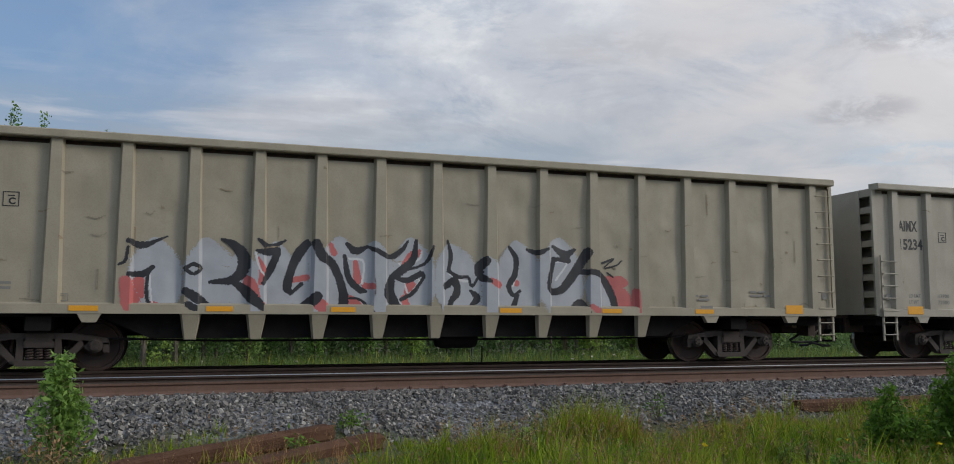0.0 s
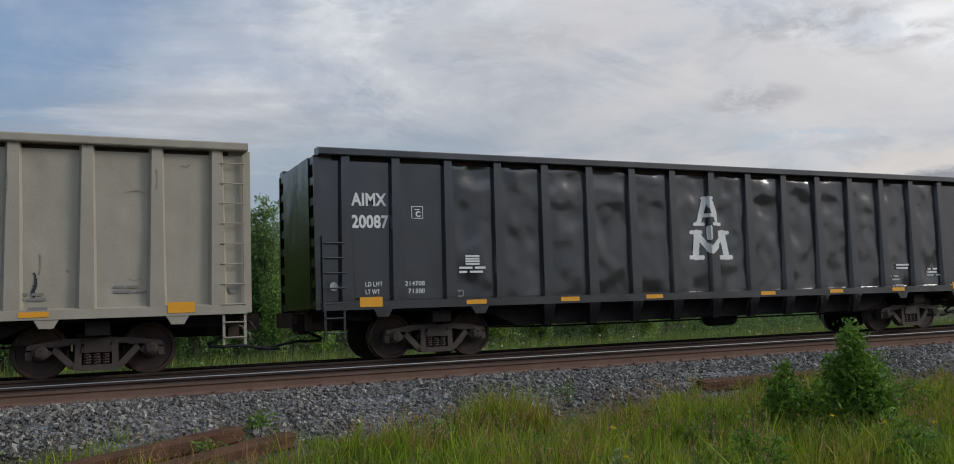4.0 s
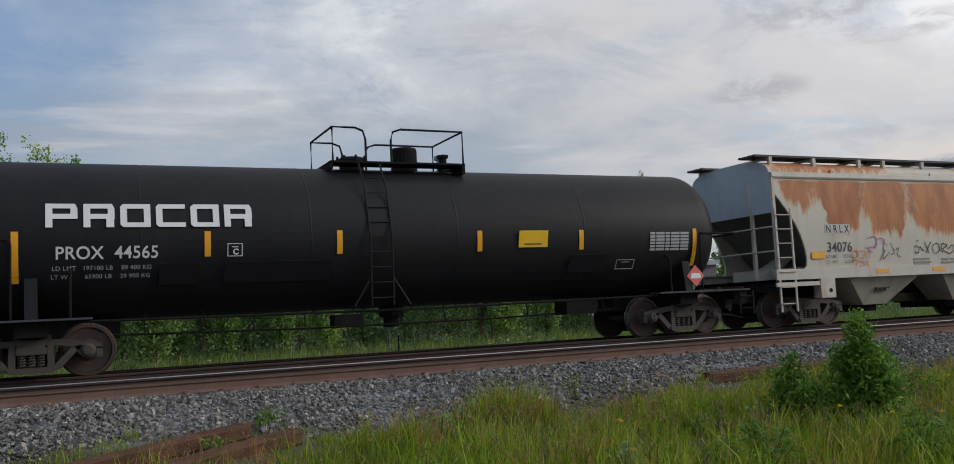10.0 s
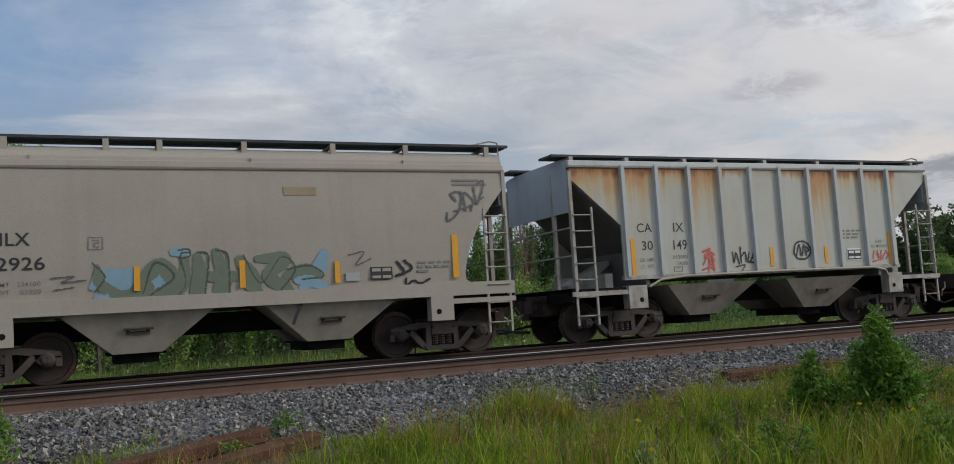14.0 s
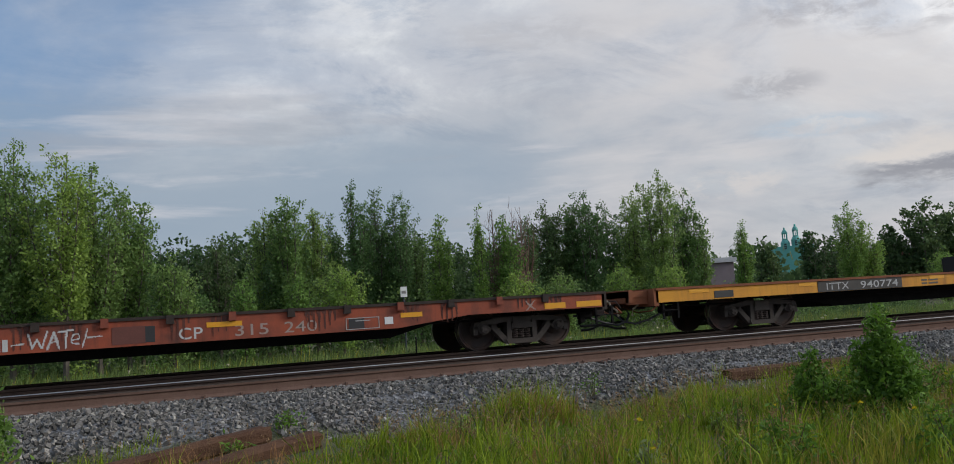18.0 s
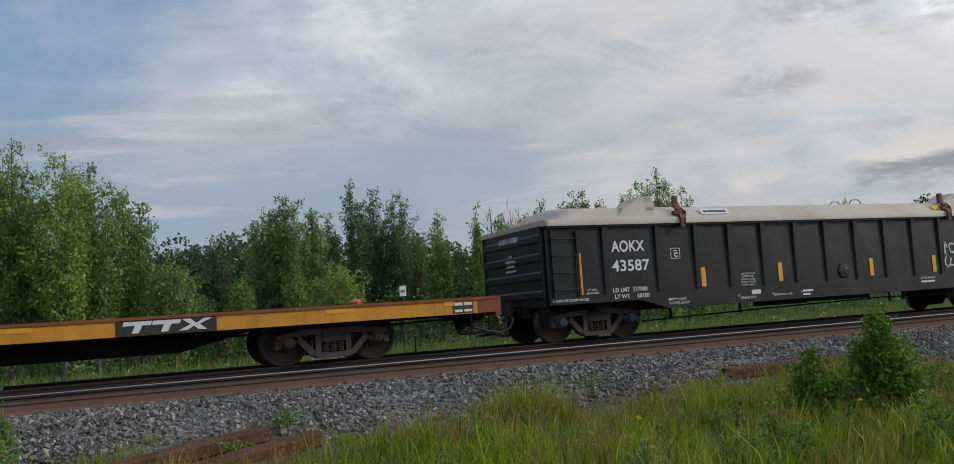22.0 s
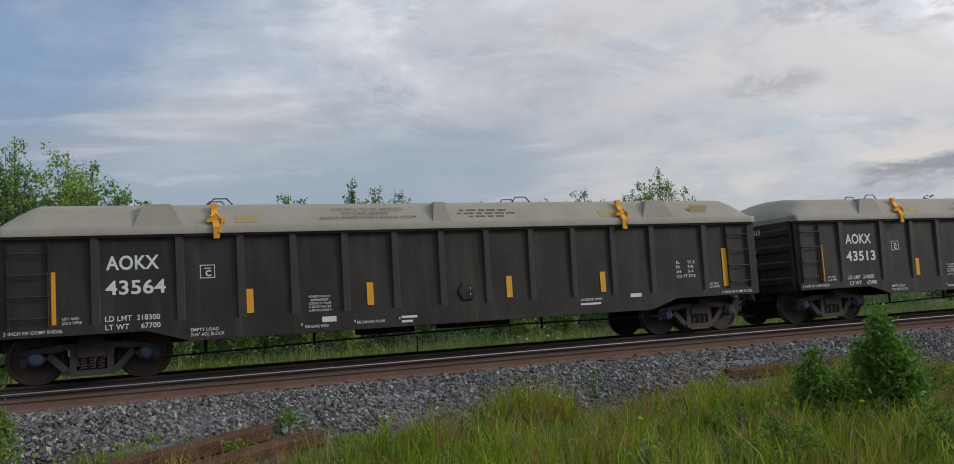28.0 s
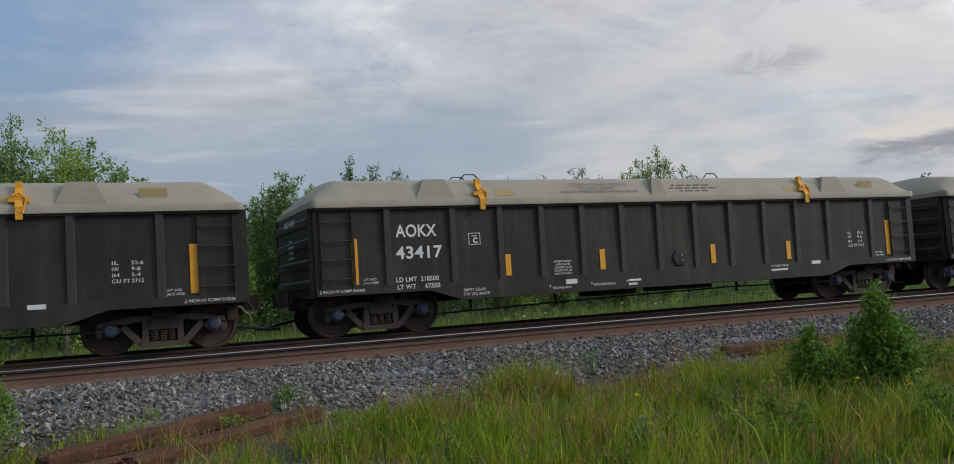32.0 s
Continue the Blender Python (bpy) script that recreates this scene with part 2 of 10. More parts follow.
def rusted(name, base, second, cover, line, high, soft=0.30, rust=((0.46, 0.165, 0.036), (0.29, 0.085, 0.021)), wash=(0.52, 0.31, 0.15), lean=0.07):
    """Pale paint that rust has eaten through, in soft-edged patches and runs.
    cover: (x, how dense the rust is), line: (x, height down to which it runs), both along the car; high: where it ends above."""
    m = surface(name, base, 0.62, second=second, scale=1.2, streak=0.25, bump=0.05, dirt=(0.26, 0.17, 0.09))
    nt = m.node_tree
    N, L = nt.nodes.new, nt.links.new
    p = nt.nodes["Principled BSDF"]
    old = p.inputs["Base Color"].links[0].from_socket
    co, sep = N("ShaderNodeTexCoord"), N("ShaderNodeSeparateXYZ")
    L(co.outputs["Object"], sep.inputs[0])

    def tex(scale, detail, stretch, off=0.0):
        mp = N("ShaderNodeMapping")
        mp.inputs["Scale"].default_value, mp.inputs["Location"].default_value = stretch, (off, 0, off)
        L(co.outputs["Object"], mp.inputs[0])
        n = N("ShaderNodeTexNoise")
        n.inputs["Scale"].default_value, n.inputs["Detail"].default_value, n.inputs["Roughness"].default_value = scale, detail, 0.62
        L(mp.outputs[0], n.inputs["Vector"])
        return n.outputs["Fac"]

    def calc(op, a, b, clamp=False):
        n = N("ShaderNodeMath")
        n.operation, n.use_clamp = op, clamp
        for i, v in enumerate((a, b)):
            if isinstance(v, (int, float)):
                n.inputs[i].default_value = v
            else:
                L(v, n.inputs[i])
        return n.outputs[0]

    def span(v, a, b):
        r = N("ShaderNodeMapRange")
        r.interpolation_type = "SMOOTHSTEP"
        r.inputs[1].default_value, r.inputs[2].default_value = a, b
        L(v, r.inputs[0])
        return r.outputs[0]

    def mix(fac, a, b):
        x = N("ShaderNodeMix")
        x.data_type = "RGBA"
        L(fac, x.inputs[0])
        for sock, v in ((x.inputs[6], a), (x.inputs[7], b)):
            if isinstance(v, tuple):
                sock.default_value = (*v, 1)
            else:
                L(v, sock)
        return x.outputs[2]

    wobble = calc("MULTIPLY", calc("SUBTRACT", tex(2.2, 5, (1, 1, 0.7), 9.0), 0.5), 0.06)
    along = calc("ADD", calc("DIVIDE", calc("ADD", sep.outputs[0], 5.5), 11.0), wobble)

    def profile(stops, lo, size):
        r = N("ShaderNodeValToRGB")
        e = r.color_ramp.elements
        while len(e) < len(stops):
            e.new(0.5)
        for k, (px, v) in enumerate(stops):
            e[k].position, e[k].color = (px + 5.5) / 11, ((v - lo) / size,) * 3 + (1,)
        L(along, r.inputs[0])
        return calc("ADD", calc("MULTIPLY", r.outputs[0], size), lo)

    above = calc("SUBTRACT", sep.outputs[2], profile(line, 1.5, 3.0))
    above = calc("ADD", above, calc("MULTIPLY", calc("SUBTRACT", tex(6.0, 6, (1, 1, 0.12), 1.1), 0.5), soft * 2.8))
    field = calc("MULTIPLY", profile(cover, 0.0, 1.0), span(above, -soft, soft))
    for scale, detail, stretch, off, amount in ((9.0, 7, (1, 1, 0.12), 1.7, 0.42), (2.6, 8, (1, 1, 0.7), 3.3, 0.62), (16.0, 6, (1, 1, 0.45), 6.1, 0.42)):
        field = calc("ADD", field, calc("MULTIPLY", calc("SUBTRACT", tex(scale, detail, stretch, off), 0.5), amount))
    field = calc("MULTIPLY", calc("ADD", field, lean), span(sep.outputs[2], high + 0.06, high - 0.06))
    bleed = calc("MULTIPLY", span(field, 0.12, 0.48), 0.72)
    r = N("ShaderNodeValToRGB")
    e = r.color_ramp.elements
    e[0].position, e[0].color = 0.36, (*rust[0], 1)
    e[1].position, e[1].color = 0.62, (*rust[1], 1)
    L(tex(2.4, 9, (1, 1, 0.4), 5.0), r.inputs[0])
    L(mix(span(field, 0.32, 0.66), mix(bleed, old, wash), r.outputs[0]), p.inputs["Base Color"])
    return m


def rust_runs(name, base, second, top, cover):
    """Pale paint with rust that weeps from a seam at height top: a dark lip, orange below it, and long tan runs.
    cover: (x, how far the rust runs) along the car."""
    m = surface(name, base, 0.62, second=second, scale=1.2, streak=0.25, bump=0.05, dirt=(0.26, 0.17, 0.09))
    nt = m.node_tree
    N, L = nt.nodes.new, nt.links.new
    p = nt.nodes["Principled BSDF"]
    co, sep = N("ShaderNodeTexCoord"), N("ShaderNodeSeparateXYZ")
    L(co.outputs["Object"], sep.inputs[0])

    def calc(op, a, b, clamp=False):
        n = N("ShaderNodeMath")
        n.operation, n.use_clamp = op, clamp
        for i, v in enumerate((a, b)):
            if isinstance(v, (int, float)):
                n.inputs[i].default_value = v
            else:
                L(v, n.inputs[i])
        return n.outputs[0]

    def span(v, a, b, to=1.0):
        r = N("ShaderNodeMapRange")
        r.interpolation_type = "SMOOTHSTEP"
        for i, q in enumerate((a, b, 0.0, to), 1):
            r.inputs[i].default_value = q
        L(v, r.inputs[0])
        return r.outputs[0]

    def tex(scale, detail, stretch, off):
        mp = N("ShaderNodeMapping")
        mp.inputs["Scale"].default_value, mp.inputs["Location"].default_value = stretch, (off, 0, off)
        L(co.outputs["Object"], mp.inputs[0])
        n = N("ShaderNodeTexNoise")
        n.inputs["Scale"].default_value, n.inputs["Detail"].default_value, n.inputs["Roughness"].default_value = scale, detail, 0.6
        L(mp.outputs[0], n.inputs["Vector"])
        return n.outputs["Fac"]

    def over(fac, under, colour):
        x = N("ShaderNodeMix")
        x.data_type = "RGBA"
        L(fac, x.inputs[0]), L(under, x.inputs[6])
        x.inputs[7].default_value = (*colour, 1)
        return x.outputs[2]

    r = N("ShaderNodeValToRGB")
    e = r.color_ramp.elements
    while len(e) < len(cover):
        e.new(0.5)
    for k, (px, v) in enumerate(cover):
        e[k].position, e[k].color = (px + 5.5) / 11, (v, v, v, 1)
    L(calc("DIVIDE", calc("ADD", sep.outputs[0], 5.5), 11.0), r.inputs[0])
    dense = r.outputs[0]
    depth = calc("SUBTRACT", top, sep.outputs[2])
    runs = span(tex(5.5, 5, (1, 1, 0.05), 2.3), 0.36, 0.66)
    blots = calc("MULTIPLY", calc("SUBTRACT", tex(4.0, 7, (1, 1, 0.5), 7.1), 0.5), 0.9)
    reach = calc("MULTIPLY", calc("MULTIPLY", dense, dense), calc("ADD", calc("MULTIPLY", runs, 1.6), 1.15))
    left = calc("ADD", calc("SUBTRACT", 1.0, calc("DIVIDE", depth, calc("MAXIMUM", reach, 0.02))), blots)
    held = calc("MULTIPLY", span(depth, 2.6, 0.2), span(dense, 0.05, 0.35))
    col = p.inputs["Base Color"].links[0].from_socket
    col = over(calc("MULTIPLY", span(left, -0.45, 0.50, 0.78), held), col, (0.50, 0.355, 0.165))
    col = over(calc("MULTIPLY", span(left, 0.22, 0.90, 0.90), held), col, (0.47, 0.215, 0.062))
    lip = calc("MULTIPLY", span(calc("SUBTRACT", depth, calc("MULTIPLY", runs, 0.16)), 0.16, -0.03, 0.95), span(dense, 0.10, 0.5))
    col = over(lip, col, (0.24, 0.085, 0.030))
    L(col, p.inputs["Base Color"])
    return m


@functools.cache
def plain(name, base, rough=0.6, emit=0.0):
    return surface(name, base, rough, amount=0.25, fine=90, bump=0.03)


@functools.cache
def leafy(name, base, vary=0.5, rough=0.55, through=0.25, each=0.0):
    """Leaves and blades: every one a slightly different green, and a little light comes through."""
    m = bpy.data.materials.new(name)
    m.use_nodes = True
    nt = m.node_tree
    N, L = nt.nodes.new, nt.links.new
    p = nt.nodes["Principled BSDF"]
    p.inputs["Roughness"].default_value, p.inputs["Specular IOR Level"].default_value = rough, 0.22
    geo = N("ShaderNodeNewGeometry")
    r = N("ShaderNodeValToRGB")
    els = r.color_ramp.elements
    els[0].color = (*[c * (1 - vary) for c in base], 1)
    els[1].color = (base[0] * (1 + vary * 1.3), base[1] * (1 + vary * 0.8), base[2] * (1 + vary * 0.3), 1)
    L(geo.outputs["Random Per Island"], r.inputs[0])
    col = r.outputs[0]
    if each:   # every plant has a green of its own
        info, val, hue, hs = N("ShaderNodeObjectInfo"), N("ShaderNodeMapRange"), N("ShaderNodeMapRange"), N("ShaderNodeHueSaturation")
        val.inputs[3].default_value, val.inputs[4].default_value = 1 - each, 1 + each
        hue.inputs[3].default_value, hue.inputs[4].default_value = 0.515, 0.482
        L(info.outputs["Random"], val.inputs[0]), L(info.outputs["Random"], hue.inputs[0])
        L(val.outputs[0], hs.inputs["Value"]), L(hue.outputs[0], hs.inputs["Hue"]), L(col, hs.inputs["Color"])
        col = hs.outputs[0]
    L(col, p.inputs["Base Color"])
    t = N("ShaderNodeBsdfTranslucent")
    L(col, t.inputs[0])
    s = N("ShaderNodeMixShader")
    s.inputs[0].default_value = through
    L(p.outputs[0], s.inputs[1]), L(t.outputs[0], s.inputs[2])
    L(s.outputs[0], nt.nodes["Material Output"].inputs[0])
    return m


def dented(m, scale, depth):
    """Adds shallow broad dents to a sheet-metal surface."""
    nt = m.node_tree
    N, L = nt.nodes.new, nt.links.new
    p = nt.nodes["Principled BSDF"]
    co, n, mp = N("ShaderNodeTexCoord"), N("ShaderNodeTexNoise"), N("ShaderNodeMapping")
    mp.inputs["Scale"].default_value = (1.0, 1.0, 0.8)
    n.inputs["Scale"].default_value, n.inputs["Detail"].default_value, n.inputs["Roughness"].default_value = scale, 1.5, 0.4
    L(co.outputs["Object"], mp.inputs[0]), L(mp.outputs[0], n.inputs["Vector"])
    b = N("ShaderNodeBump")
    b.inputs["Strength"].default_value, b.inputs["Distance"].default_value = 1.0, depth
    L(n.outputs["Fac"], b.inputs["Height"])
    if p.inputs["Normal"].links:
        L(p.inputs["Normal"].links[0].from_socket, b.inputs["Normal"])
    L(b.outputs[0], p.inputs["Normal"])
    return m


GREY = surface("grey_gondola_paint", (0.355, 0.312, 0.228), 0.6, second=(0.285, 0.245, 0.170), scale=1.3, streak=0.16, bump=0.05, dirt=(0.16, 0.13, 0.09))
DUSTYBLACK = surface("dusty_black_gondola_paint", (0.023, 0.020, 0.016), 0.6, second=(0.046, 0.040, 0.032), shine=0.3, amount=0.7, scale=1.0, streak=0.65, bump=0.05, dirt=(0.075, 0.063, 0.048))
CLEANBLACK = surface("cleaner_black_gondola_paint", (0.008, 0.008, 0.008), 0.42, second=(0.016, 0.015, 0.014), shine=0.4, scale=1.2, streak=0.35, bump=0.05, dirt=(0.030, 0.027, 0.023))
dented(CLEANBLACK, 1.3, 0.03)
dented(DUSTYBLACK, 1.3, 0.02)
# dusty black made lighter: the highlight on the posts is in this colour
POSTLIT = surface("dusty_highlit_post_paint", (0.042, 0.038, 0.032), 0.6, second=(0.060, 0.053, 0.044), shine=0.35, scale=1.4, streak=0.3, bump=0.05, dirt=(0.08, 0.07, 0.056))
GLOSSBLACK = surface("black_dented_sheet_paint", (0.008, 0.008, 0.010), 0.20, second=(0.014, 0.013, 0.015), shine=1.0, scale=1.3, streak=0.2, bump=0.03, dirt=(0.035, 0.033, 0.032))
TANKBLACK = surface("black_tank_paint", (0.011, 0.011, 0.012), 0.58, shine=0.22, second=(0.018, 0.017, 0.017), scale=0.9, streak=0.3, bump=0.03, dirt=(0.03, 0.026, 0.024))
dented(GLOSSBLACK, 1.1, 0.035)
CLEANGREY = surface("clean_grey_gondola_paint", (0.365, 0.332, 0.262), 0.6, second=(0.31, 0.275, 0.21), scale=1.1, streak=0.10, bump=0.05, dirt=(0.18, 0.15, 0.11))
CREAMGREY = surface("cream_grey_gondola_paint", (0.440, 0.385, 0.280), 0.6, second=(0.355, 0.30, 0.21), scale=1.2, streak=0.22, bump=0.05, dirt=(0.20, 0.16, 0.10))
for paint in (GREY, CLEANGREY, CREAMGREY):
    dented(paint, 1.9, 0.04)
WHITEHOP = surface("white_hopper_paint", (0.52, 0.475, 0.405), 0.6, second=(0.43, 0.385, 0.315), scale=1.4, streak=0.25, bump=0.04, dirt=(0.22, 0.13, 0.07))
RUST_COVER = [(-5.4, 0.0), (-5.15, 0.80), (-4.4, 0.85), (-4.2, 0.52), (-3.85, 0.58), (-3.7, 1.0), (-2.75, 0.95), (-2.5, 0.46), (-2.25, 0.55), (-2.1, 1.0), (-1.05, 1.0), (-0.85, 0.44), (-0.5, 0.52), (-0.2, 0.72), (0.9, 0.85), (1.25, 0.6), (1.6, 0.48), (2.0, 0.82), (3.9, 0.95), (4.5, 0.8), (4.8, 0.6), (4.95, 0.0)]
RUST_LINE = [(-5.4, 3.5), (-4.9, 3.05), (-4.4, 2.9), (-4.2, 3.15), (-3.85, 3.1), (-3.7, 2.4), (-2.8, 2.4), (-2.55, 2.8), (-2.2, 2.4), (-1.1, 2.3), (-0.9, 2.7), (-0.4, 2.45), (0.0, 2.3), (1.1, 2.3), (1.3, 2.6), (1.8, 2.4), (3.0, 2.3), (4.0, 2.45), (4.6, 2.8), (4.95, 3.4)]
RUSTYSIDE = rusted("rust_eaten_white_paint", (0.54, 0.495, 0.405), (0.46, 0.41, 0.325), RUST_COVER, RUST_LINE, 3.66)
RUSTYROOF = rusted("white_roof_paint_with_rust", (0.53, 0.485, 0.40), (0.45, 0.40, 0.32), [(-5.4, 0.4), (-4.6, 0.85), (-3.0, 0.8), (-1.5, 0.6), (-1.2, 0.2), (1.2, 0.15), (1.6, 0.5), (2.6, 0.5), (2.9, 0.12), (5.4, 0.12)], [(-5.4, 3.9), (5.4, 3.9)], 4.9)
RUSTYFRAME = surface("white_frame_paint_with_rust", (0.54, 0.50, 0.43), 0.7, second=(0.36, 0.15, 0.055), amount=0.5, scale=2.2, streak=0.2, bump=0.15)
TANHOP = surface("pale_grey_hopper_paint", (0.40, 0.352, 0.283), 0.6, second=(0.345, 0.30, 0.238), scale=0.8, streak=0.15, bump=0.04, dirt=(0.20, 0.15, 0.10))
RIB_COVER = [(-5.4, 0.62), (-4.12, 0.66), (-4.05, 0.70), (-3.22, 0.60), (-3.15, 0.52), (-2.3, 0.50), (-2.26, 0.78), (-1.42, 0.72), (-1.38, 0.36), (-0.5, 0.26), (-0.4, 0.20), (0.40, 0.22), (0.48, 0.32), (1.28, 0.34), (1.34, 0.98), (1.75, 0.88), (2.18, 0.62), (2.24, 0.42), (3.1, 0.46), (3.16, 0.42), (3.95, 0.46), (4.02, 0.98), (4.22, 0.62), (4.4, 0.12), (5.2, 0.08)]
RIBHOP = rust_runs("off_white_paint_with_rust_runs", (0.50, 0.49, 0.42), (0.46, 0.415, 0.31), 3.85, RIB_COVER)
UNDER = surface("grimy_underframe", (0.009, 0.008, 0.008), 0.9, shine=0.2, second=(0.020, 0.017, 0.015), scale=4, bump=0.25)
BOGIE = surface("grimy_cast_steel", (0.068, 0.053, 0.043), 0.8, second=(0.10, 0.076, 0.06), scale=5, bump=0.3, vary=0.35)
WHEEL = surface("rolled_wheel_steel", (0.055, 0.038, 0.031), 0.7, metal=0.2, second=(0.125, 0.058, 0.034), amount=0.8, scale=2.5, bump=0.2, vary=0.3)
TREAD = surface("polished_tread_steel", (0.35, 0.34, 0.33), 0.3, metal=0.9, bump=0.05)
RUSTRAIL = surface("rusty_rail_side", (0.160, 0.098, 0.074), 0.9, shine=0.15, second=(0.215, 0.138, 0.108), scale=3, bump=0.25)
# a darker brown than the nearest rail's side
DARKRAIL = surface("dark_brown_rail_side", (0.052, 0.036, 0.029), 0.85, shine=0.2, second=(0.085, 0.056, 0.043), scale=3, bump=0.25)
GEAR = surface("rusty_draft_gear", (0.050, 0.033, 0.025), 0.85, second=(0.10, 0.058, 0.038), scale=5, bump=0.3)
RAILDULL = surface("brown_dull_rail_head", (0.060, 0.045, 0.037), 0.9, metal=0.0, shine=0.1, second=(0.085, 0.066, 0.056), scale=2, bump=0.08)
SHINE = surface("polished_rail_head", (0.34, 0.33, 0.32), 0.32, metal=0.8, bump=0.03)
TIMBER = surface("old_sleeper_timber", (0.060, 0.042, 0.030), 0.9, second=(0.13, 0.09, 0.06), scale=6, bump=0.5, vary=0.3)
ORANGE = plain("orange_reflector_sheeting", (0.80, 0.362, 0.016), 0.45)
WHITEPAINT = plain("white_lettering", (0.72, 0.72, 0.70), 0.6)
BLACKPAINT = plain("black_lettering", (0.03, 0.03, 0.03), 0.6)
FADED = plain("faded_grey_lettering", (0.22, 0.21, 0.19), 0.6)
COVER = surface("dusty_white_cover", (0.335, 0.305, 0.238), 0.75, second=(0.27, 0.24, 0.18), scale=1.2, streak=0.12, bump=0.05)
REDFLAT = surface("faded_red_flatcar_paint", (0.34, 0.072, 0.030), 0.75, second=(0.11, 0.036, 0.024), amount=0.85, scale=1.3, streak=0.75, bump=0.15, dirt=(0.035, 0.022, 0.018))
DARKDECK = surface("grimy_dark_deck", (0.035, 0.026, 0.021), 0.9, second=(0.075, 0.042, 0.028), scale=2.5, bump=0.4)
YELLOW = surface("worn_yellow_flatcar_paint", (0.68, 0.30, 0.018), 0.7, second=(0.50, 0.20, 0.022), amount=0.7, scale=1.1, streak=0.55, bump=0.1, dirt=(0.17, 0.065, 0.022))
DECKRUST = surface("rusty_deck", (0.26, 0.085, 0.034), 0.9, second=(0.12, 0.05, 0.030), scale=2, bump=0.3)
RUBBER = plain("black_rubber_hose", (0.02, 0.02, 0.02), 0.5)
GALV = surface("galvanised_walkway", (0.045, 0.052, 0.057), 0.75, bump=0.1)

# ---- building helpers ----


def part(name, bm, material, parent, label="", smooth=False):
    me = bm if isinstance(bm, bpy.types.Mesh) else bpy.data.meshes.new(name)
    if me is not bm:
        bm.to_mesh(me)
        bm.free()
    if material is not None and not me.materials:
        me.materials.append(material)
    if smooth:
        me.shade_smooth()
    ob = new(name, me)
    ob.parent = parent
    return tagged(ob, label)


def put(name, mesh, parent, x=0, y=0, z=0, rx=0, ry=0, rz=0, label=""):
    """Another object on a mesh that is already there."""
    ob = new(name, mesh)
    ob.parent = parent
    ob.matrix_basis = pose(x, y, z, rx, ry, rz)
    return tagged(ob, label)


def mesh_of(name, bm, material, smooth=False):
    me = bpy.data.meshes.new(name)
    bm.to_mesh(me)
    bm.free()
    me.materials.append(material)
    if smooth:
        me.shade_smooth()
    return me


def box(bm, x0, x1, y0, y1, z0, z1):
    vs = [bm.verts.new((x, y, z)) for x in (x0, x1) for y in (y0, y1) for z in (z0, z1)]
    for f in ((0, 1, 3, 2), (4, 6, 7, 5), (0, 4, 5, 1), (2, 3, 7, 6), (0, 2, 6, 4), (1, 5, 7, 3)):
        bm.faces.new([vs[i] for i in f])
    return bm


def prism(bm, outline, axis, a, b):
    """A straight prism: an outline in the plane across axis (order xyz without it), from a to b."""
    def at(p, q):
        c = list(p)
        c.insert("xyz".index(axis), q)
        return c
    lo, hi = [bm.verts.new(at(p, a)) for p in outline], [bm.verts.new(at(p, b)) for p in outline]
    n = len(outline)
    for i in range(n):
        bm.faces.new((lo[i], lo[(i + 1) % n], hi[(i + 1) % n], hi[i]))
    bm.faces.new(lo[::-1])
    bm.faces.new(hi)
    bmesh.ops.recalc_face_normals(bm, faces=bm.faces[:])
    return bm


def rod(bm, path, r, seg=6, closed=False):
    """A round bar along a path of points."""
    pts = [Vector(p) for p in path]
    rings = []
    for i, p in enumerate(pts):
        d = (pts[min(i + 1, len(pts) - 1)] - pts[max(i - 1, 0)]).normalized()
        u = d.orthogonal().normalized() if abs(d.z) > 0.95 else d.cross(Vector((0, 0, 1))).normalized()
        v = d.cross(u)
        rings.append([bm.verts.new(p + r * (math.cos(2 * math.pi * k / seg) * u + math.sin(2 * math.pi * k / seg) * v)) for k in range(seg)])
    for a, b in zip(rings, rings[1:]):
        for k in range(seg):
            bm.faces.new((a[k], a[(k + 1) % seg], b[(k + 1) % seg], b[k]))
    if not closed:
        bm.faces.new(rings[0][::-1])
        bm.faces.new(rings[-1])
    return bm


def lathe(bm, profile, axis="y", seg=28):
    """A turned form: (radius, position along the axis) from end to end."""
    rings = []
    for r, a in profile:
        ring = []
        for k in range(seg):
            c, s = r * math.cos(2 * math.pi * k / seg), r * math.sin(2 * math.pi * k / seg)
            ring.append(bm.verts.new({"x": (a, c, s), "y": (c, a, s), "z": (c, s, a)}[axis]))
        rings.append(ring)
    for a, b in zip(rings, rings[1:]):
        for k in range(seg):
            bm.faces.new((a[k], a[(k + 1) % seg], b[(k + 1) % seg], b[k]))
    bm.faces.new(rings[0][::-1])
    bm.faces.new(rings[-1])
    bmesh.ops.recalc_face_normals(bm, faces=bm.faces[:])
    return bm


def sheet(name, verts, faces, material, label="", category="", kind="stuff", group=""):
    me = bpy.data.meshes.new(name)
    me.from_pydata(verts, [], faces)
    me.materials.append(material)
    return tagged(new(name, me), label, category, group, kind)


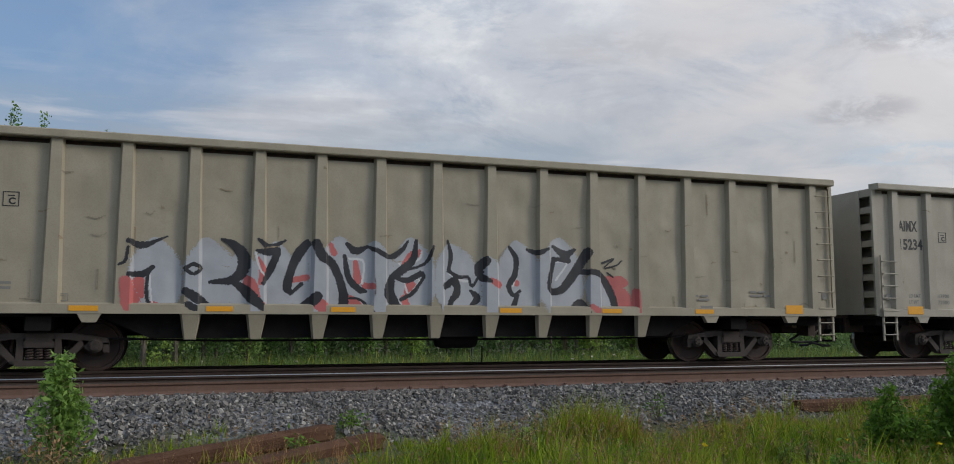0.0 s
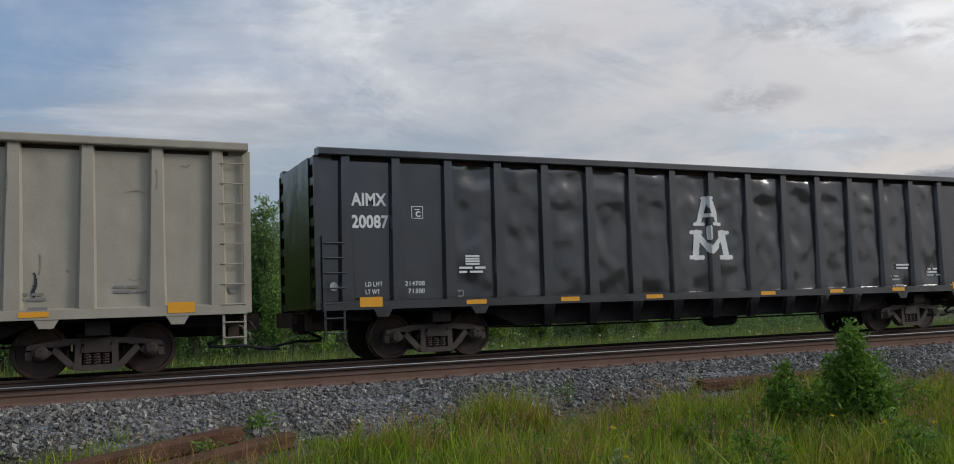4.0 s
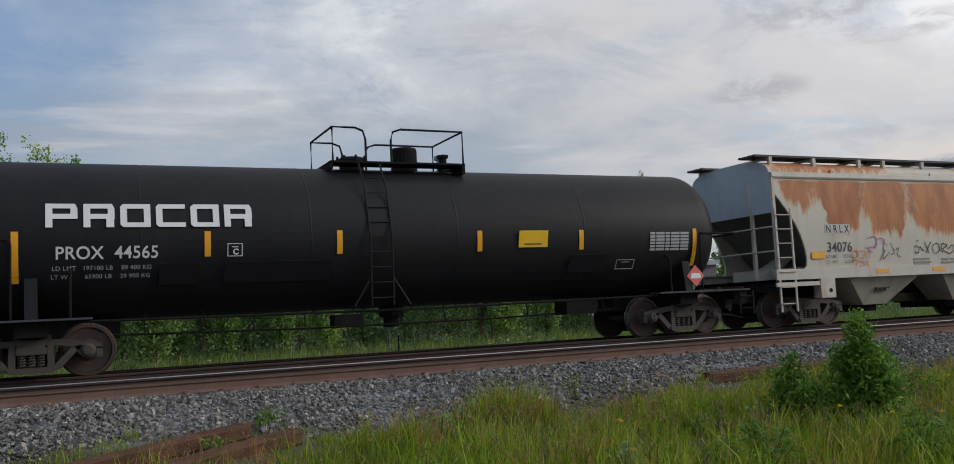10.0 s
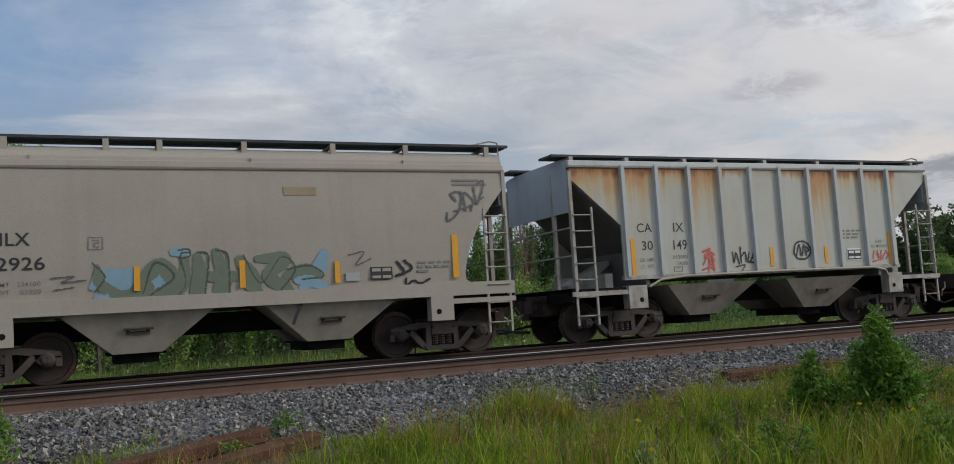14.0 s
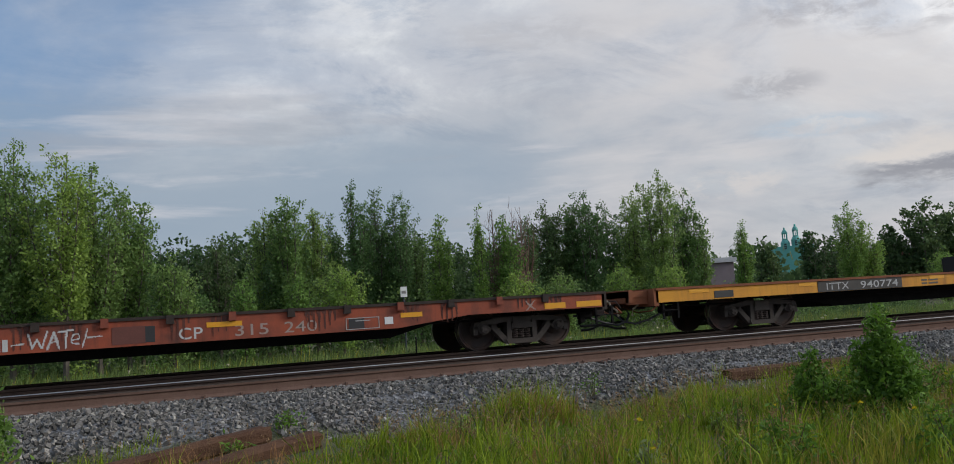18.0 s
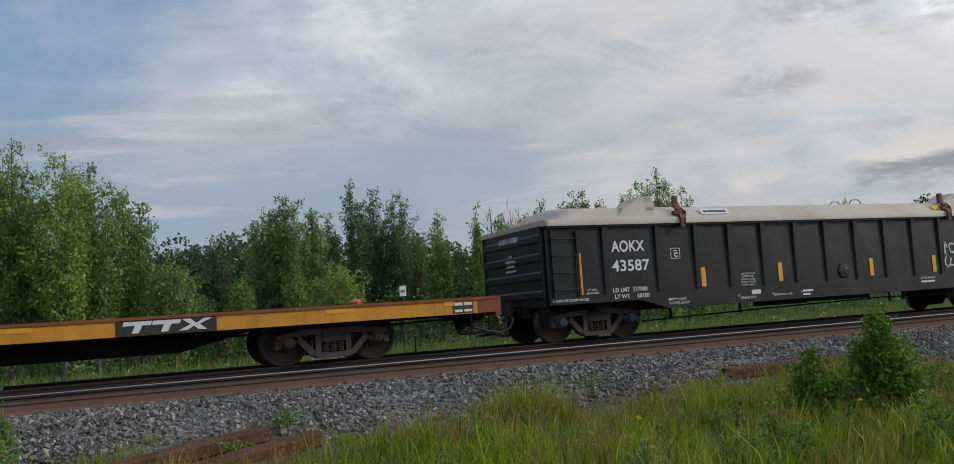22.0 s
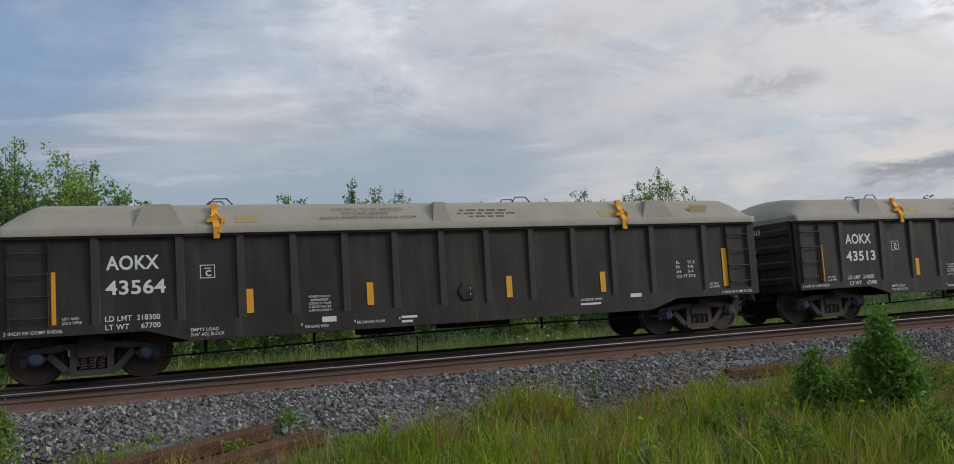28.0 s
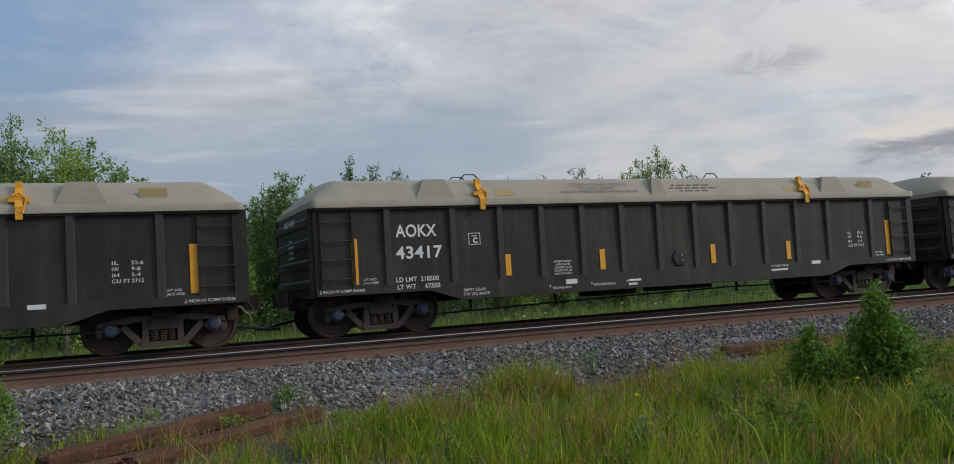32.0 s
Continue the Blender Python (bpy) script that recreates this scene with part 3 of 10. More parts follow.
@functools.cache
def glyphs(text, size, wide, bold, material):
    cu = bpy.data.curves.new("text", "FONT")
    cu.body, cu.size, cu.align_x, cu.align_y, cu.offset = text, size, "LEFT", "BOTTOM_BASELINE", bold
    cu.space_character = 1.05
    ob = bpy.data.objects.new("text", cu)
    me = bpy.data.meshes.new_from_object(ob)
    bpy.data.objects.remove(ob)
    for v in me.vertices:
        v.co.x *= wide
    me.materials.append(material)
    return me


def lettering(parent, text, x, z, y, size, material, width=0.0, bold=0.012, lean=0.0, label=""):
    """Letters on the side that faces the trackside: size is the height of the capitals, width the run of the line."""
    me = glyphs(text, size / 0.70, 1.0, bold * size, material)
    ob = put("lettering", me, parent, x, y, z, 90 - lean, 0, 0, label)
    if width:
        ob.scale.x = width / max(v.co.x for v in me.vertices)
    return ob


@functools.cache
def bar_mesh(w, h, material):
    return mesh_of("bar", box(bmesh.new(), 0, w, -0.003, 0.003, 0, h), material)


def bars(parent, x, z, y, rows, material, name="stencil", lean=0.0):
    """Small writing that cannot be read: one bar a word."""
    for k, words in enumerate(rows):
        at = x
        for w in words:
            put(name, bar_mesh(w, 0.045, material), parent, at, y, z - 0.085 * k, -lean)
            at += w + 0.06


@functools.cache
def plate_mesh(w, h, material):
    return mesh_of("reflector", box(bmesh.new(), 0, w, -0.004, 0.004, 0, h), material)


def reflector(parent, x, z, y, w=0.46, h=0.1, lean=0.0):
    return put("reflector", plate_mesh(w, h, ORANGE), parent, x, y, z, -lean)


class Spray:
    """Sprayed strokes on a car's side: a fine skin of paint that follows the sheet and its posts, colour by colour."""

    def __init__(self, car, skin, floor=-9.0, fine=1.0):
        self.fine = fine
        self.floor = floor
        self.car, self.skin, self.order, self.strokes = car, skin, [], []

    def __call__(self, material, *pts):
        if material not in self.order:
            self.order.append(material)
        p = [np.array(q, float) * (1, 1, self.fine) for q in pts]
        p = [2 * p[0] - p[1]] + p + [2 * p[-1] - p[-2]]
        line = []
        for a, b, c, d in zip(p, p[1:], p[2:], p[3:]):
            n = max(4, int(np.hypot(*(c - b)[:2]) / 0.012))
            for k in range(n):
                t = k / n
                line.append(0.5 * (2 * b + (c - a) * t + (2 * a - 5 * b + 4 * c - d) * t * t + (3 * b - 3 * c + d - a) * t ** 3))
        line.append(p[-2])
        self.strokes.append((self.order.index(material), np.array(line)))

    def done(self, label):
        step = 0.0155
        every = np.concatenate([q for _, q in self.strokes])
        x0, z0 = every[:, 0].min() - 0.6, every[:, 1].min() - 0.6
        nx, nz = int((every[:, 0].max() + 0.6 - x0) / step), int((every[:, 1].max() + 0.6 - z0) / step)
        grid = np.full((nx, nz), -1)
        rnd = np.random.default_rng(3).random((nx, nz))
        for k, line in sorted(self.strokes, key=lambda q: q[0]):
            wide = line[:, 2].max() / 2
            n = len(line)
            end = np.minimum(np.arange(n), np.arange(n)[::-1]) * np.hypot(*(line[0] - line[1])[:2]) if n > 1 else np.zeros(1)
            for q, run in zip(line, end):
                w = max(0.008, q[2] / 2)
                if w > 0.12:   # broad fills keep inside the ends of their line
                    w = w * (0.45 + 0.55 * min(1.0, run / w))
                i0, i1 = int((q[0] - w - x0) / step), int((q[0] + w - x0) / step) + 2
                j0, j1 = int((q[1] - w - z0) / step), int((q[1] + w - z0) / step) + 2
                i0, j0 = max(i0, 0), max(j0, 0)
                X = x0 + (np.arange(i0, i1) + 0.5)[:, None] * step - q[0]
                Z = z0 + (np.arange(j0, j1) + 0.5)[None] * step - q[1]
                sub = grid[i0:i1, j0:j1]
                fuzz = rnd[i0:i0 + sub.shape[0], j0:j0 + sub.shape[1]]
                near = np.hypot(X, Z)[:sub.shape[0], :sub.shape[1]] < w * (0.93 + 0.14 * fuzz) + 0.004 * fuzz
                sub[near] = k
        for k, material in enumerate(self.order):
            cells = np.argwhere(grid == k)
            cells = cells[z0 + cells[:, 1] * step > self.floor]
            if not len(cells):
                continue
            at, verts, faces = {}, [], []
            for i, j in cells.tolist():
                face = []
                for c in ((i, j), (i + 1, j), (i + 1, j + 1), (i, j + 1)):
                    if c not in at:
                        at[c] = len(verts)
                        x, z = x0 + c[0] * step, z0 + c[1] * step
                        verts.append((x, self.skin(x, z) - 0.006, z))
                    face.append(at[c])
                faces.append(face)
            me = bpy.data.meshes.new("graffiti")
            me.from_pydata(verts, [], faces)
            me.materials.append(material)
            part("graffiti", me, None, self.car, label)


def spray(name, c):
    return surface(name, c, 0.55, amount=0.4, second=tuple(v * 0.8 for v in c), scale=5, fine=120, bump=0.02)


SILVER = spray("silver_spray", (0.40, 0.41, 0.43))
REDSPRAY = spray("faded_red_spray", (0.50, 0.13, 0.12))
REDSPRAY2 = spray("red_spray", (0.62, 0.10, 0.07))
WHITESPRAY = spray("white_spray", (0.62, 0.62, 0.61))
BLACKSPRAY = spray("black_spray", (0.022, 0.022, 0.026))
TEALMIST = spray("thin_teal_spray", (0.25, 0.31, 0.26))
TEALSPRAY = spray("teal_spray", (0.09, 0.24, 0.18))
BROWNSPRAY = spray("brown_spray", (0.20, 0.125, 0.075))
PINKSPRAY = spray("purple_pink_spray", (0.42, 0.14, 0.30))
ORANGESPRAY = spray("orange_spray", (0.60, 0.20, 0.06))
BLUESPRAY = spray("pale_blue_spray", (0.24, 0.38, 0.46))
SAGESPRAY = spray("grey_green_spray", (0.17, 0.20, 0.14))
DARKSAGE = spray("dark_green_spray", (0.07, 0.09, 0.065))
CHALK = spray("white_chalk", (0.55, 0.54, 0.52))
WORNCHALK = spray("worn_white_stencil", (0.36, 0.27, 0.23))
CREAM = plain("cream_painted_steel", (0.55, 0.45, 0.32), 0.5)
BLUECAP = plain("blue_bearing_cap", (0.048, 0.062, 0.105), 0.5)

# ---- the train: its track, its way and its running gear ----
TRACK_Y, RAIL_Z = 18.13, 0.82
SIDE = -1.57     # the trackside face of a car, from the middle of its track
WHEEL_R = 0.457


def rolled(t):
    """Metres that the train has gone along x since the clip's start; it slows a little."""
    u, v = t - 16, -16
    return sum(c * (u ** n - v ** n) / n for c, n in ((4.76e-4, 3), (2.572e-2, 2), (-7.678, 1)))


@functools.cache
def wheelset_mesh():
    bm = bmesh.new()
    for s in (-1, 1):
        lathe(bm, [(0.02, s * 0.66), (0.30, s * 0.67), (0.36, s * 0.66), (0.482, s * 0.66), (0.484, s * 0.69), (0.458, s * 0.705), (0.455, s * 0.79), (0.40, s * 0.795), (0.385, s * 0.765), (0.20, s * 0.745), (0.14, s * 0.79), (0.10, s * 0.80), (0.10, s * 1.02), (0.02, s * 1.02)], "y", 28)
    lathe(bm, [(0.085, -0.66), (0.085, 0.66)], "y", 12)
    me = mesh_of("wheelset", bm, WHEEL)
    me.materials.append(TREAD)
    for p in me.polygons:
        r = math.hypot(p.center.x, p.center.z)
        if 0.44 < r and abs(p.normal.y) < 0.6:
            p.material_index = 1
    return me


@functools.cache
def bearing_mesh(cap):
    bm = lathe(bmesh.new(), [(0.105, 0.0), (0.125, 0.02), (0.125, 0.17), (0.095, 0.19), (0.085, 0.235), (0.02, 0.24)], "y", 16)
    for k in range(3):
        a = 2 * math.pi * k / 3
        box(bm, 0.05 * math.cos(a) - 0.016, 0.05 * math.cos(a) + 0.016, 0.23, 0.262, 0.05 * math.sin(a) - 0.016, 0.05 * math.sin(a) + 0.016)
    me = mesh_of("bearing", bm, BOGIE)
    me.materials.append(cap)
    for p in me.polygons:
        if p.center.y > 0.17:
            p.material_index = 1
    return me


@functools.cache
def side_frame_mesh():
    """A cast side frame: top beam, sloping tension arms and the two window openings, from axle to axle."""
    bm = bmesh.new()
    y0, y1 = -0.085, 0.085
    for s in (-1, 1):
        prism(bm, [(s * 0, 0.22), (s * 0.52, 0.22), (s * 0.90, 0.16), (s * 1.09, 0.13), (s * 1.12, 0.02), (s * 1.0, 0.03), (s * 0.88, 0.045), (s * 0.62, 0.08), (s * 0.45, 0.11), (s * 0, 0.12)], "y", y0, y1)
        prism(bm, [(s * 1.12, 0.05), (s * 1.12, -0.12), (s * 1.02, -0.12), (s * 1.01, 0.05)], "y", y0, y1)
        prism(bm, [(s * 0.78, 0.07), (s * 0.64, 0.09), (s * 0.31, -0.26), (s * 0.33, -0.335), (s * 0.43, -0.30)], "y", y0, y1)
        prism(bm, [(s * 0.80, 0.09), (s * 0.80, -0.10), (s * 0.72, -0.04), (s * 0.68, 0.09)], "y", y0, y1)
        prism(bm, [(s * 0.245, 0.14), (s * 0.345, 0.14), (s * 0.36, -0.27), (s * 0.245, -0.27)], "y", y0 - 0.01, y1)
    prism(bm, [(-0.40, -0.245), (0.40, -0.245), (0.34, -0.345), (-0.34, -0.345)], "y", y0 - 0.03, y1)
    box(bm, -0.24, 0.24, y0 - 0.03, y1, -0.03, 0.085)
    bmesh.ops.remove_doubles(bm, verts=bm.verts[:], dist=0.0005)
    return mesh_of("side_frame", bm, BOGIE)


@functools.cache
def spring_mesh():
    bm = bmesh.new()
    for cx in (-0.15, 0.0, 0.15):
        rod(bm, [(cx + 0.062 * math.cos(a), 0.062 * math.sin(a) - 0.02, -0.245 + 0.21 * a / (2 * math.pi * 4.5)) for a in np.linspace(0, 2 * math.pi * 4.5, 46)], 0.017, 5)
    return mesh_of("spring", bm, SPRING)


SPRING = surface("rusty_spring_steel", (0.066, 0.045, 0.036), 0.75, bump=0.2)


@functools.cache
def bolster_mesh():
    bm = box(bmesh.new(), -0.21, 0.21, -1.12, 1.12, -0.01, 0.20)
    box(bm, -0.30, 0.30, -0.35, 0.35, 0.20, 0.30)
    for s in (-1, 1):
        box(bm, s * 0.42 - 0.05, s * 0.42 + 0.05, -0.72, 0.72, -0.17, -0.03)
    return mesh_of("bogie", bm, BOGIE)


@functools.cache
def coupler_mesh():
    bm = box(bmesh.new(), -0.55, 0.12, -0.075, 0.075, -0.085, 0.085)
    prism(bm, [(0.10, -0.13), (0.26, -0.17), (0.40, -0.10), (0.36, 0.0), (0.24, 0.03), (0.30, 0.15), (0.14, 0.17), (0.08, 0.10)], "z", -0.15, 0.15)
    rod(bm, [(-0.05, -0.10, 0.10), (-0.05, -0.9, 0.02), (0.02, -1.15, 0.0), (0.12, -1.18, -0.16)], 0.016)
    return mesh_of("coupler", bm, GEAR)


@functools.cache
def hose_mesh(drop):
    a = [(0.0, -0.40, 0.02), (-0.22, -0.58, -0.10), (-0.48, -0.66, -drop * 0.52), (-0.62, -0.68, -drop * 0.66), (-0.58, -0.68, -drop * 0.76), (-0.34, -0.64, -drop * 0.78), (-0.05, -0.58, -drop * 0.76), (0.25, -0.50, -drop * 0.86), (0.52, -0.42, -drop), (0.80, -0.36, -drop * 1.02)]
    return mesh_of("brake_hose", rod(bmesh.new(), a, 0.030, 7), RUBBER, True)


@functools.cache
def cock_mesh():
    bm = rod(bmesh.new(), [(0.0, -0.42, 0.05), (0.10, -0.44, 0.02), (0.16, -0.44, -0.08), (0.24, -0.45, -0.12), (0.27, -0.45, -0.26)], 0.024, 6)
    rod(bm, [(-0.25, -0.32, 0.02), (0.05, -0.38, 0.02)], 0.03, 6)
    return mesh_of("angle_cock", bm, CREAM, True)


@functools.cache
def draft_mesh():
    bm = box(bmesh.new(), -0.5, 0.06, -0.34, 0.34, -0.22, 0.20)
    box(bm, 0.0, 0.10, -0.42, 0.42, 0.12, 0.24)
    box(bm, -0.2, 0.0, -0.9, -0.5, -0.30, -0.05)
    return mesh_of("draft_gear", bm, GEAR)


WHEELS = []


def bogie(car, x, cap):
    b = put("bogie", bolster_mesh(), car, x, 0, WHEEL_R)
    for s in (-1, 1):
        put("side_frame", side_frame_mesh(), b, 0, s * 1.0, 0, 0, 0, 0 if s < 0 else 180)
        put("spring", spring_mesh(), b, 0, s * 1.0, 0, 0, 0, 0 if s < 0 else 180)
        w = put("wheelset", wheelset_mesh(), b, s * 0.889)
        WHEELS.append((w, s * 0.889))
        for q in (-1, 1):
            put("bearing", bearing_mesh(cap), b, s * 0.889, q * 0.93, 0, 0, 0, 180 if q < 0 else 0)
    return b


def running_gear(car, half, trucks, height=0.86, hose=0.42, cap=BOGIE):
    for s in (-1, 1):
        bogie(car, s * trucks, cap)
        put("coupler", coupler_mesh(), car, s * (half + 0.12), 0, height, 0, 0, 0 if s > 0 else 180)
        put("angle_cock", cock_mesh(), car, s * (half + 0.02), 0, height - 0.1, 0, 0, 0 if s > 0 else 180)
        put("draft_gear", draft_mesh(), car, s * (half - 0.02), 0, height, 0, 0, 0 if s > 0 else 180)
        put("brake_hose", hose_mesh(hose), car, s * (half + 0.05), 0, height - 0.12, 0, 0, 0 if s > 0 else 180)


def car_root(name, x, label, category="freight car", group="freight train"):
    ob = new(name)
    ob.empty_display_size = 0.5
    ob.matrix_basis = pose(x, TRACK_Y, RAIL_Z)
    CARS.append((ob, x))
    return tagged(ob, label, category, group)


CARS = []


@functools.cache
def ladder_stile_mesh(h, material):
    return mesh_of("ladder_stile", box(bmesh.new(), -0.022, 0.022, -0.02, 0.02, 0, h), material)


@functools.cache
def rung_mesh(w, material):
    return mesh_of("rung", rod(bmesh.new(), [(0, 0, 0), (0, -0.05, 0), (w, -0.05, 0), (w, 0, 0)], 0.014, 5), material)


def ladder(car, x, w, y, z0, z1, n, material, stiles=True):
    if stiles:
        a = put("ladder", ladder_stile_mesh(round(z1 - z0, 3), material), car, x, y, z0)
        put("ladder_stile", ladder_stile_mesh(round(z1 - z0, 3), material), a, w)
    else:
        a = put("ladder", rung_mesh(w, material), car, x, y, z0)
    for k in range(n):
        put("rung", rung_mesh(w, material), a, 0, 0, (z1 - z0) * (k + (0.5 if stiles else 1)) / n)
    return a


# ---- high-sided scrap gondolas ----


def sheet_dent(x, z, crush=0.0):
    """How far the thin side sheet is dented between two posts; crush: knocks and creases, worst below the top chord."""
    ph = ((x + 7.96) / 1.137) % 1.0
    calm = max(0.0, min(1.0, (x + 6.9) / 0.4)) * max(0.0, min(1.0, (8.3 - x) / 0.4))
    return calm * math.sin(math.pi * ph) ** 0.5 * (0.030 * noise.noise((x * 0.9, 0.3, z * 0.9)) + 0.022 * noise.noise((x * 1.9, 4.0, z * 1.7)) + 0.010 * noise.noise((x * 4.1, 8.0, z * 3.1))
        + crush * (0.10 + 0.90 * max(0.0, min(1.0, (z - 2.5) / 1.1))) * (0.034 * noise.noise((x * 0.8, 12.0, z * 2.0)) - 0.022 * max(0.0, noise.noise((x * 2.2, 15.0, z * 3.0))) + 0.004 * noise.noise((x * 5.5, 18.0, z * 4.0))))


def crushed_skin(x, z):
    return gondola_skin(x, z, 1.0)


def gondola_skin(x, z, crush=0.0):
    """The outermost face of a scrap gondola's side at x, z: sheet, or post with sloping flanks."""
    near = abs(((x + 7.96) / 1.137 + 0.5) % 1.0 - 0.5) * 1.137 if -8.3 < x < 8.3 else 9.0
    grow = 1.45 - 0.45 * (z - 1.03) / 2.99
    flank = (near / grow - 0.085) / 0.04
    return -1.57 + max(0.0, min(1.0, flank)) * 0.10 + (sheet_dent(x, z, crush) - 0.006 if flank > 0.9 else 0.0)


@functools.cache
def gondola_meshes(material):
    half, bot, top = 9.5, 1.03, 4.02
    m = {}
    bm = bmesh.new()
    random.seed(5)
    # one skin of dented sheet for a side, with a little bulge in every panel
    eaves = 3.925
    nx, nz, crush = (380, 60, 1.0) if material is GLOSSBLACK else (190, 30, 0.0)
    grid = []
    for i in range(nx + 1):
        x = -half + 2 * half * i / nx
        col = []
        for k in range(nz + 1):
            z = bot + (eaves - bot) * k / nz
            col.append(bm.verts.new((x, -1.47 + (sheet_dent(x, z, crush) if 0 < k < nz else 0), z)))
        grid.append(col)
    for i in range(nx):
        for k in range(nz):
            bm.faces.new((grid[i][k], grid[i + 1][k], grid[i + 1][k + 1], grid[i][k + 1]))
    m["side"] = mesh_of("side_panel", bm, material, True)
    # wall behind the slot under the chord, coloured dark to draw its shadow line
    m["lining"] = mesh_of("lining", box(bmesh.new(), -half, half, -1.392, -1.33, bot, top), GEAR)
    bm = prism(bmesh.new(), [(-0.125, -1.46), (-0.085, SIDE), (0.085, SIDE), (0.125, -1.46)], "z", 0, top - bot)
    for v in bm.verts:   # the rib widens towards its foot
        if v.co.z < 1:
            v.co.x *= 1.45
    m["post"] = mesh_of("post", bm, material)
    bm = bmesh.new()
    prism(bm, [(-0.125, -1.46), (-0.10, SIDE), (0.10, SIDE), (0.125, -1.46)], "z", -0.47, 0.0)
    for v in bm.verts:
        if v.co.z < -0.1:
            v.co.x *= 0.85
            v.co.y += 0.14
        else:
            v.co.x *= 1.5
    m["foot"] = mesh_of("post_foot", bm, material)
    bm = prism(bmesh.new(), [(-1.33, 4.01), (-1.63, 4.01), (-1.645, 4.03), (-1.645, 4.14), (-1.62, 4.16), (-1.33, 4.17)], "x", -half - 0.05, half + 0.05)
    m["chord"] = mesh_of("top_chord", bm, material)
    bm = prism(bmesh.new(), [(-1.44, bot - 0.02), (-1.575, bot - 0.02), (-1.575, bot + 0.14), (-1.50, bot + 0.17), (-1.44, bot + 0.17)], "x", -half, half)
    m["sill"] = mesh_of("side_sill", bm, material)
    bm = box(bmesh.new(), half - 0.001, half + 0.11, -1.475, -1.41, 1.03, 4.02)
    m["corner"] = mesh_of("corner_plate", bm, material)
    bm = box(bmesh.new(), half - 0.27, half - 0.22, -1.40, 1.40, 1.0, 4.12)
    m["end"] = mesh_of("end_panel", bm, material)
    bm = prism(bmesh.new(), [(half - 0.22, 0.0), (half + 0.09, 0.0), (half + 0.09, 0.15), (half - 0.22, 0.15)], "y", -1.40, 1.40)
    m["rib"] = mesh_of("end_rib", bm, material)
    bm = box(bmesh.new(), half + 0.091, half + 0.112, -1.06, 1.06, 1.06, 4.04)
    m["sheet"] = mesh_of("end_sheet", bm, material)
    bm = prism(bmesh.new(), [(-6.1, 0.98), (6.1, 0.98), (5.2, 0.58), (-5.2, 0.58)], "y", -1.25, 1.25)
    m["tub"] = mesh_of("tub_floor", bm, UNDER)
    bm = box(bmesh.new(), -half - 0.15, half + 0.15, -0.28, 0.28, 0.62, 0.98)
    box(bm, -half, half, -1.40, 1.40, 0.96, 1.03)
    for s in (-1, 1):
        box(bm, s * 7.0 - 0.2, s * 7.0 + 0.2, -1.40, 1.40, 0.72, 1.0)
        box(bm, s * 8.9 - 0.5, s * 8.9 + 0.5, -1.2, 1.2, 0.8, 1.0)
    m["frame"] = mesh_of("centre_sill", bm, UNDER)
    m["pipe"] = mesh_of("brake_pipe", rod(bmesh.new(), [(-7, -0.9, 0.60), (-4, -1.0, 0.53), (4, -1.0, 0.53), (7, -0.9, 0.60)], 0.022), UNDER)
    bm = prism(bmesh.new(), [(-0.2, 1.02), (0.2, 1.02), (0.11, 0.86), (-0.11, 0.86)], "y", -1.56, -1.44)
    m["jack"] = mesh_of("jacking_pad", bm, material)
    bm = lathe(bmesh.new(), [(0.02, -0.45), (0.17, -0.42), (0.2, -0.3), (0.2, 0.3), (0.17, 0.42), (0.02, 0.45)], "x", 14)
    m["tank"] = mesh_of("air_reservoir", bm, UNDER, True)
    return m


@functools.cache
def round_mesh(material):
    return mesh_of("round_mark", lathe(bmesh.new(), [(0.002, 0.004), (0.085, 0.004), (0.085, -0.004), (0.002, -0.004)], "y", 18), material)


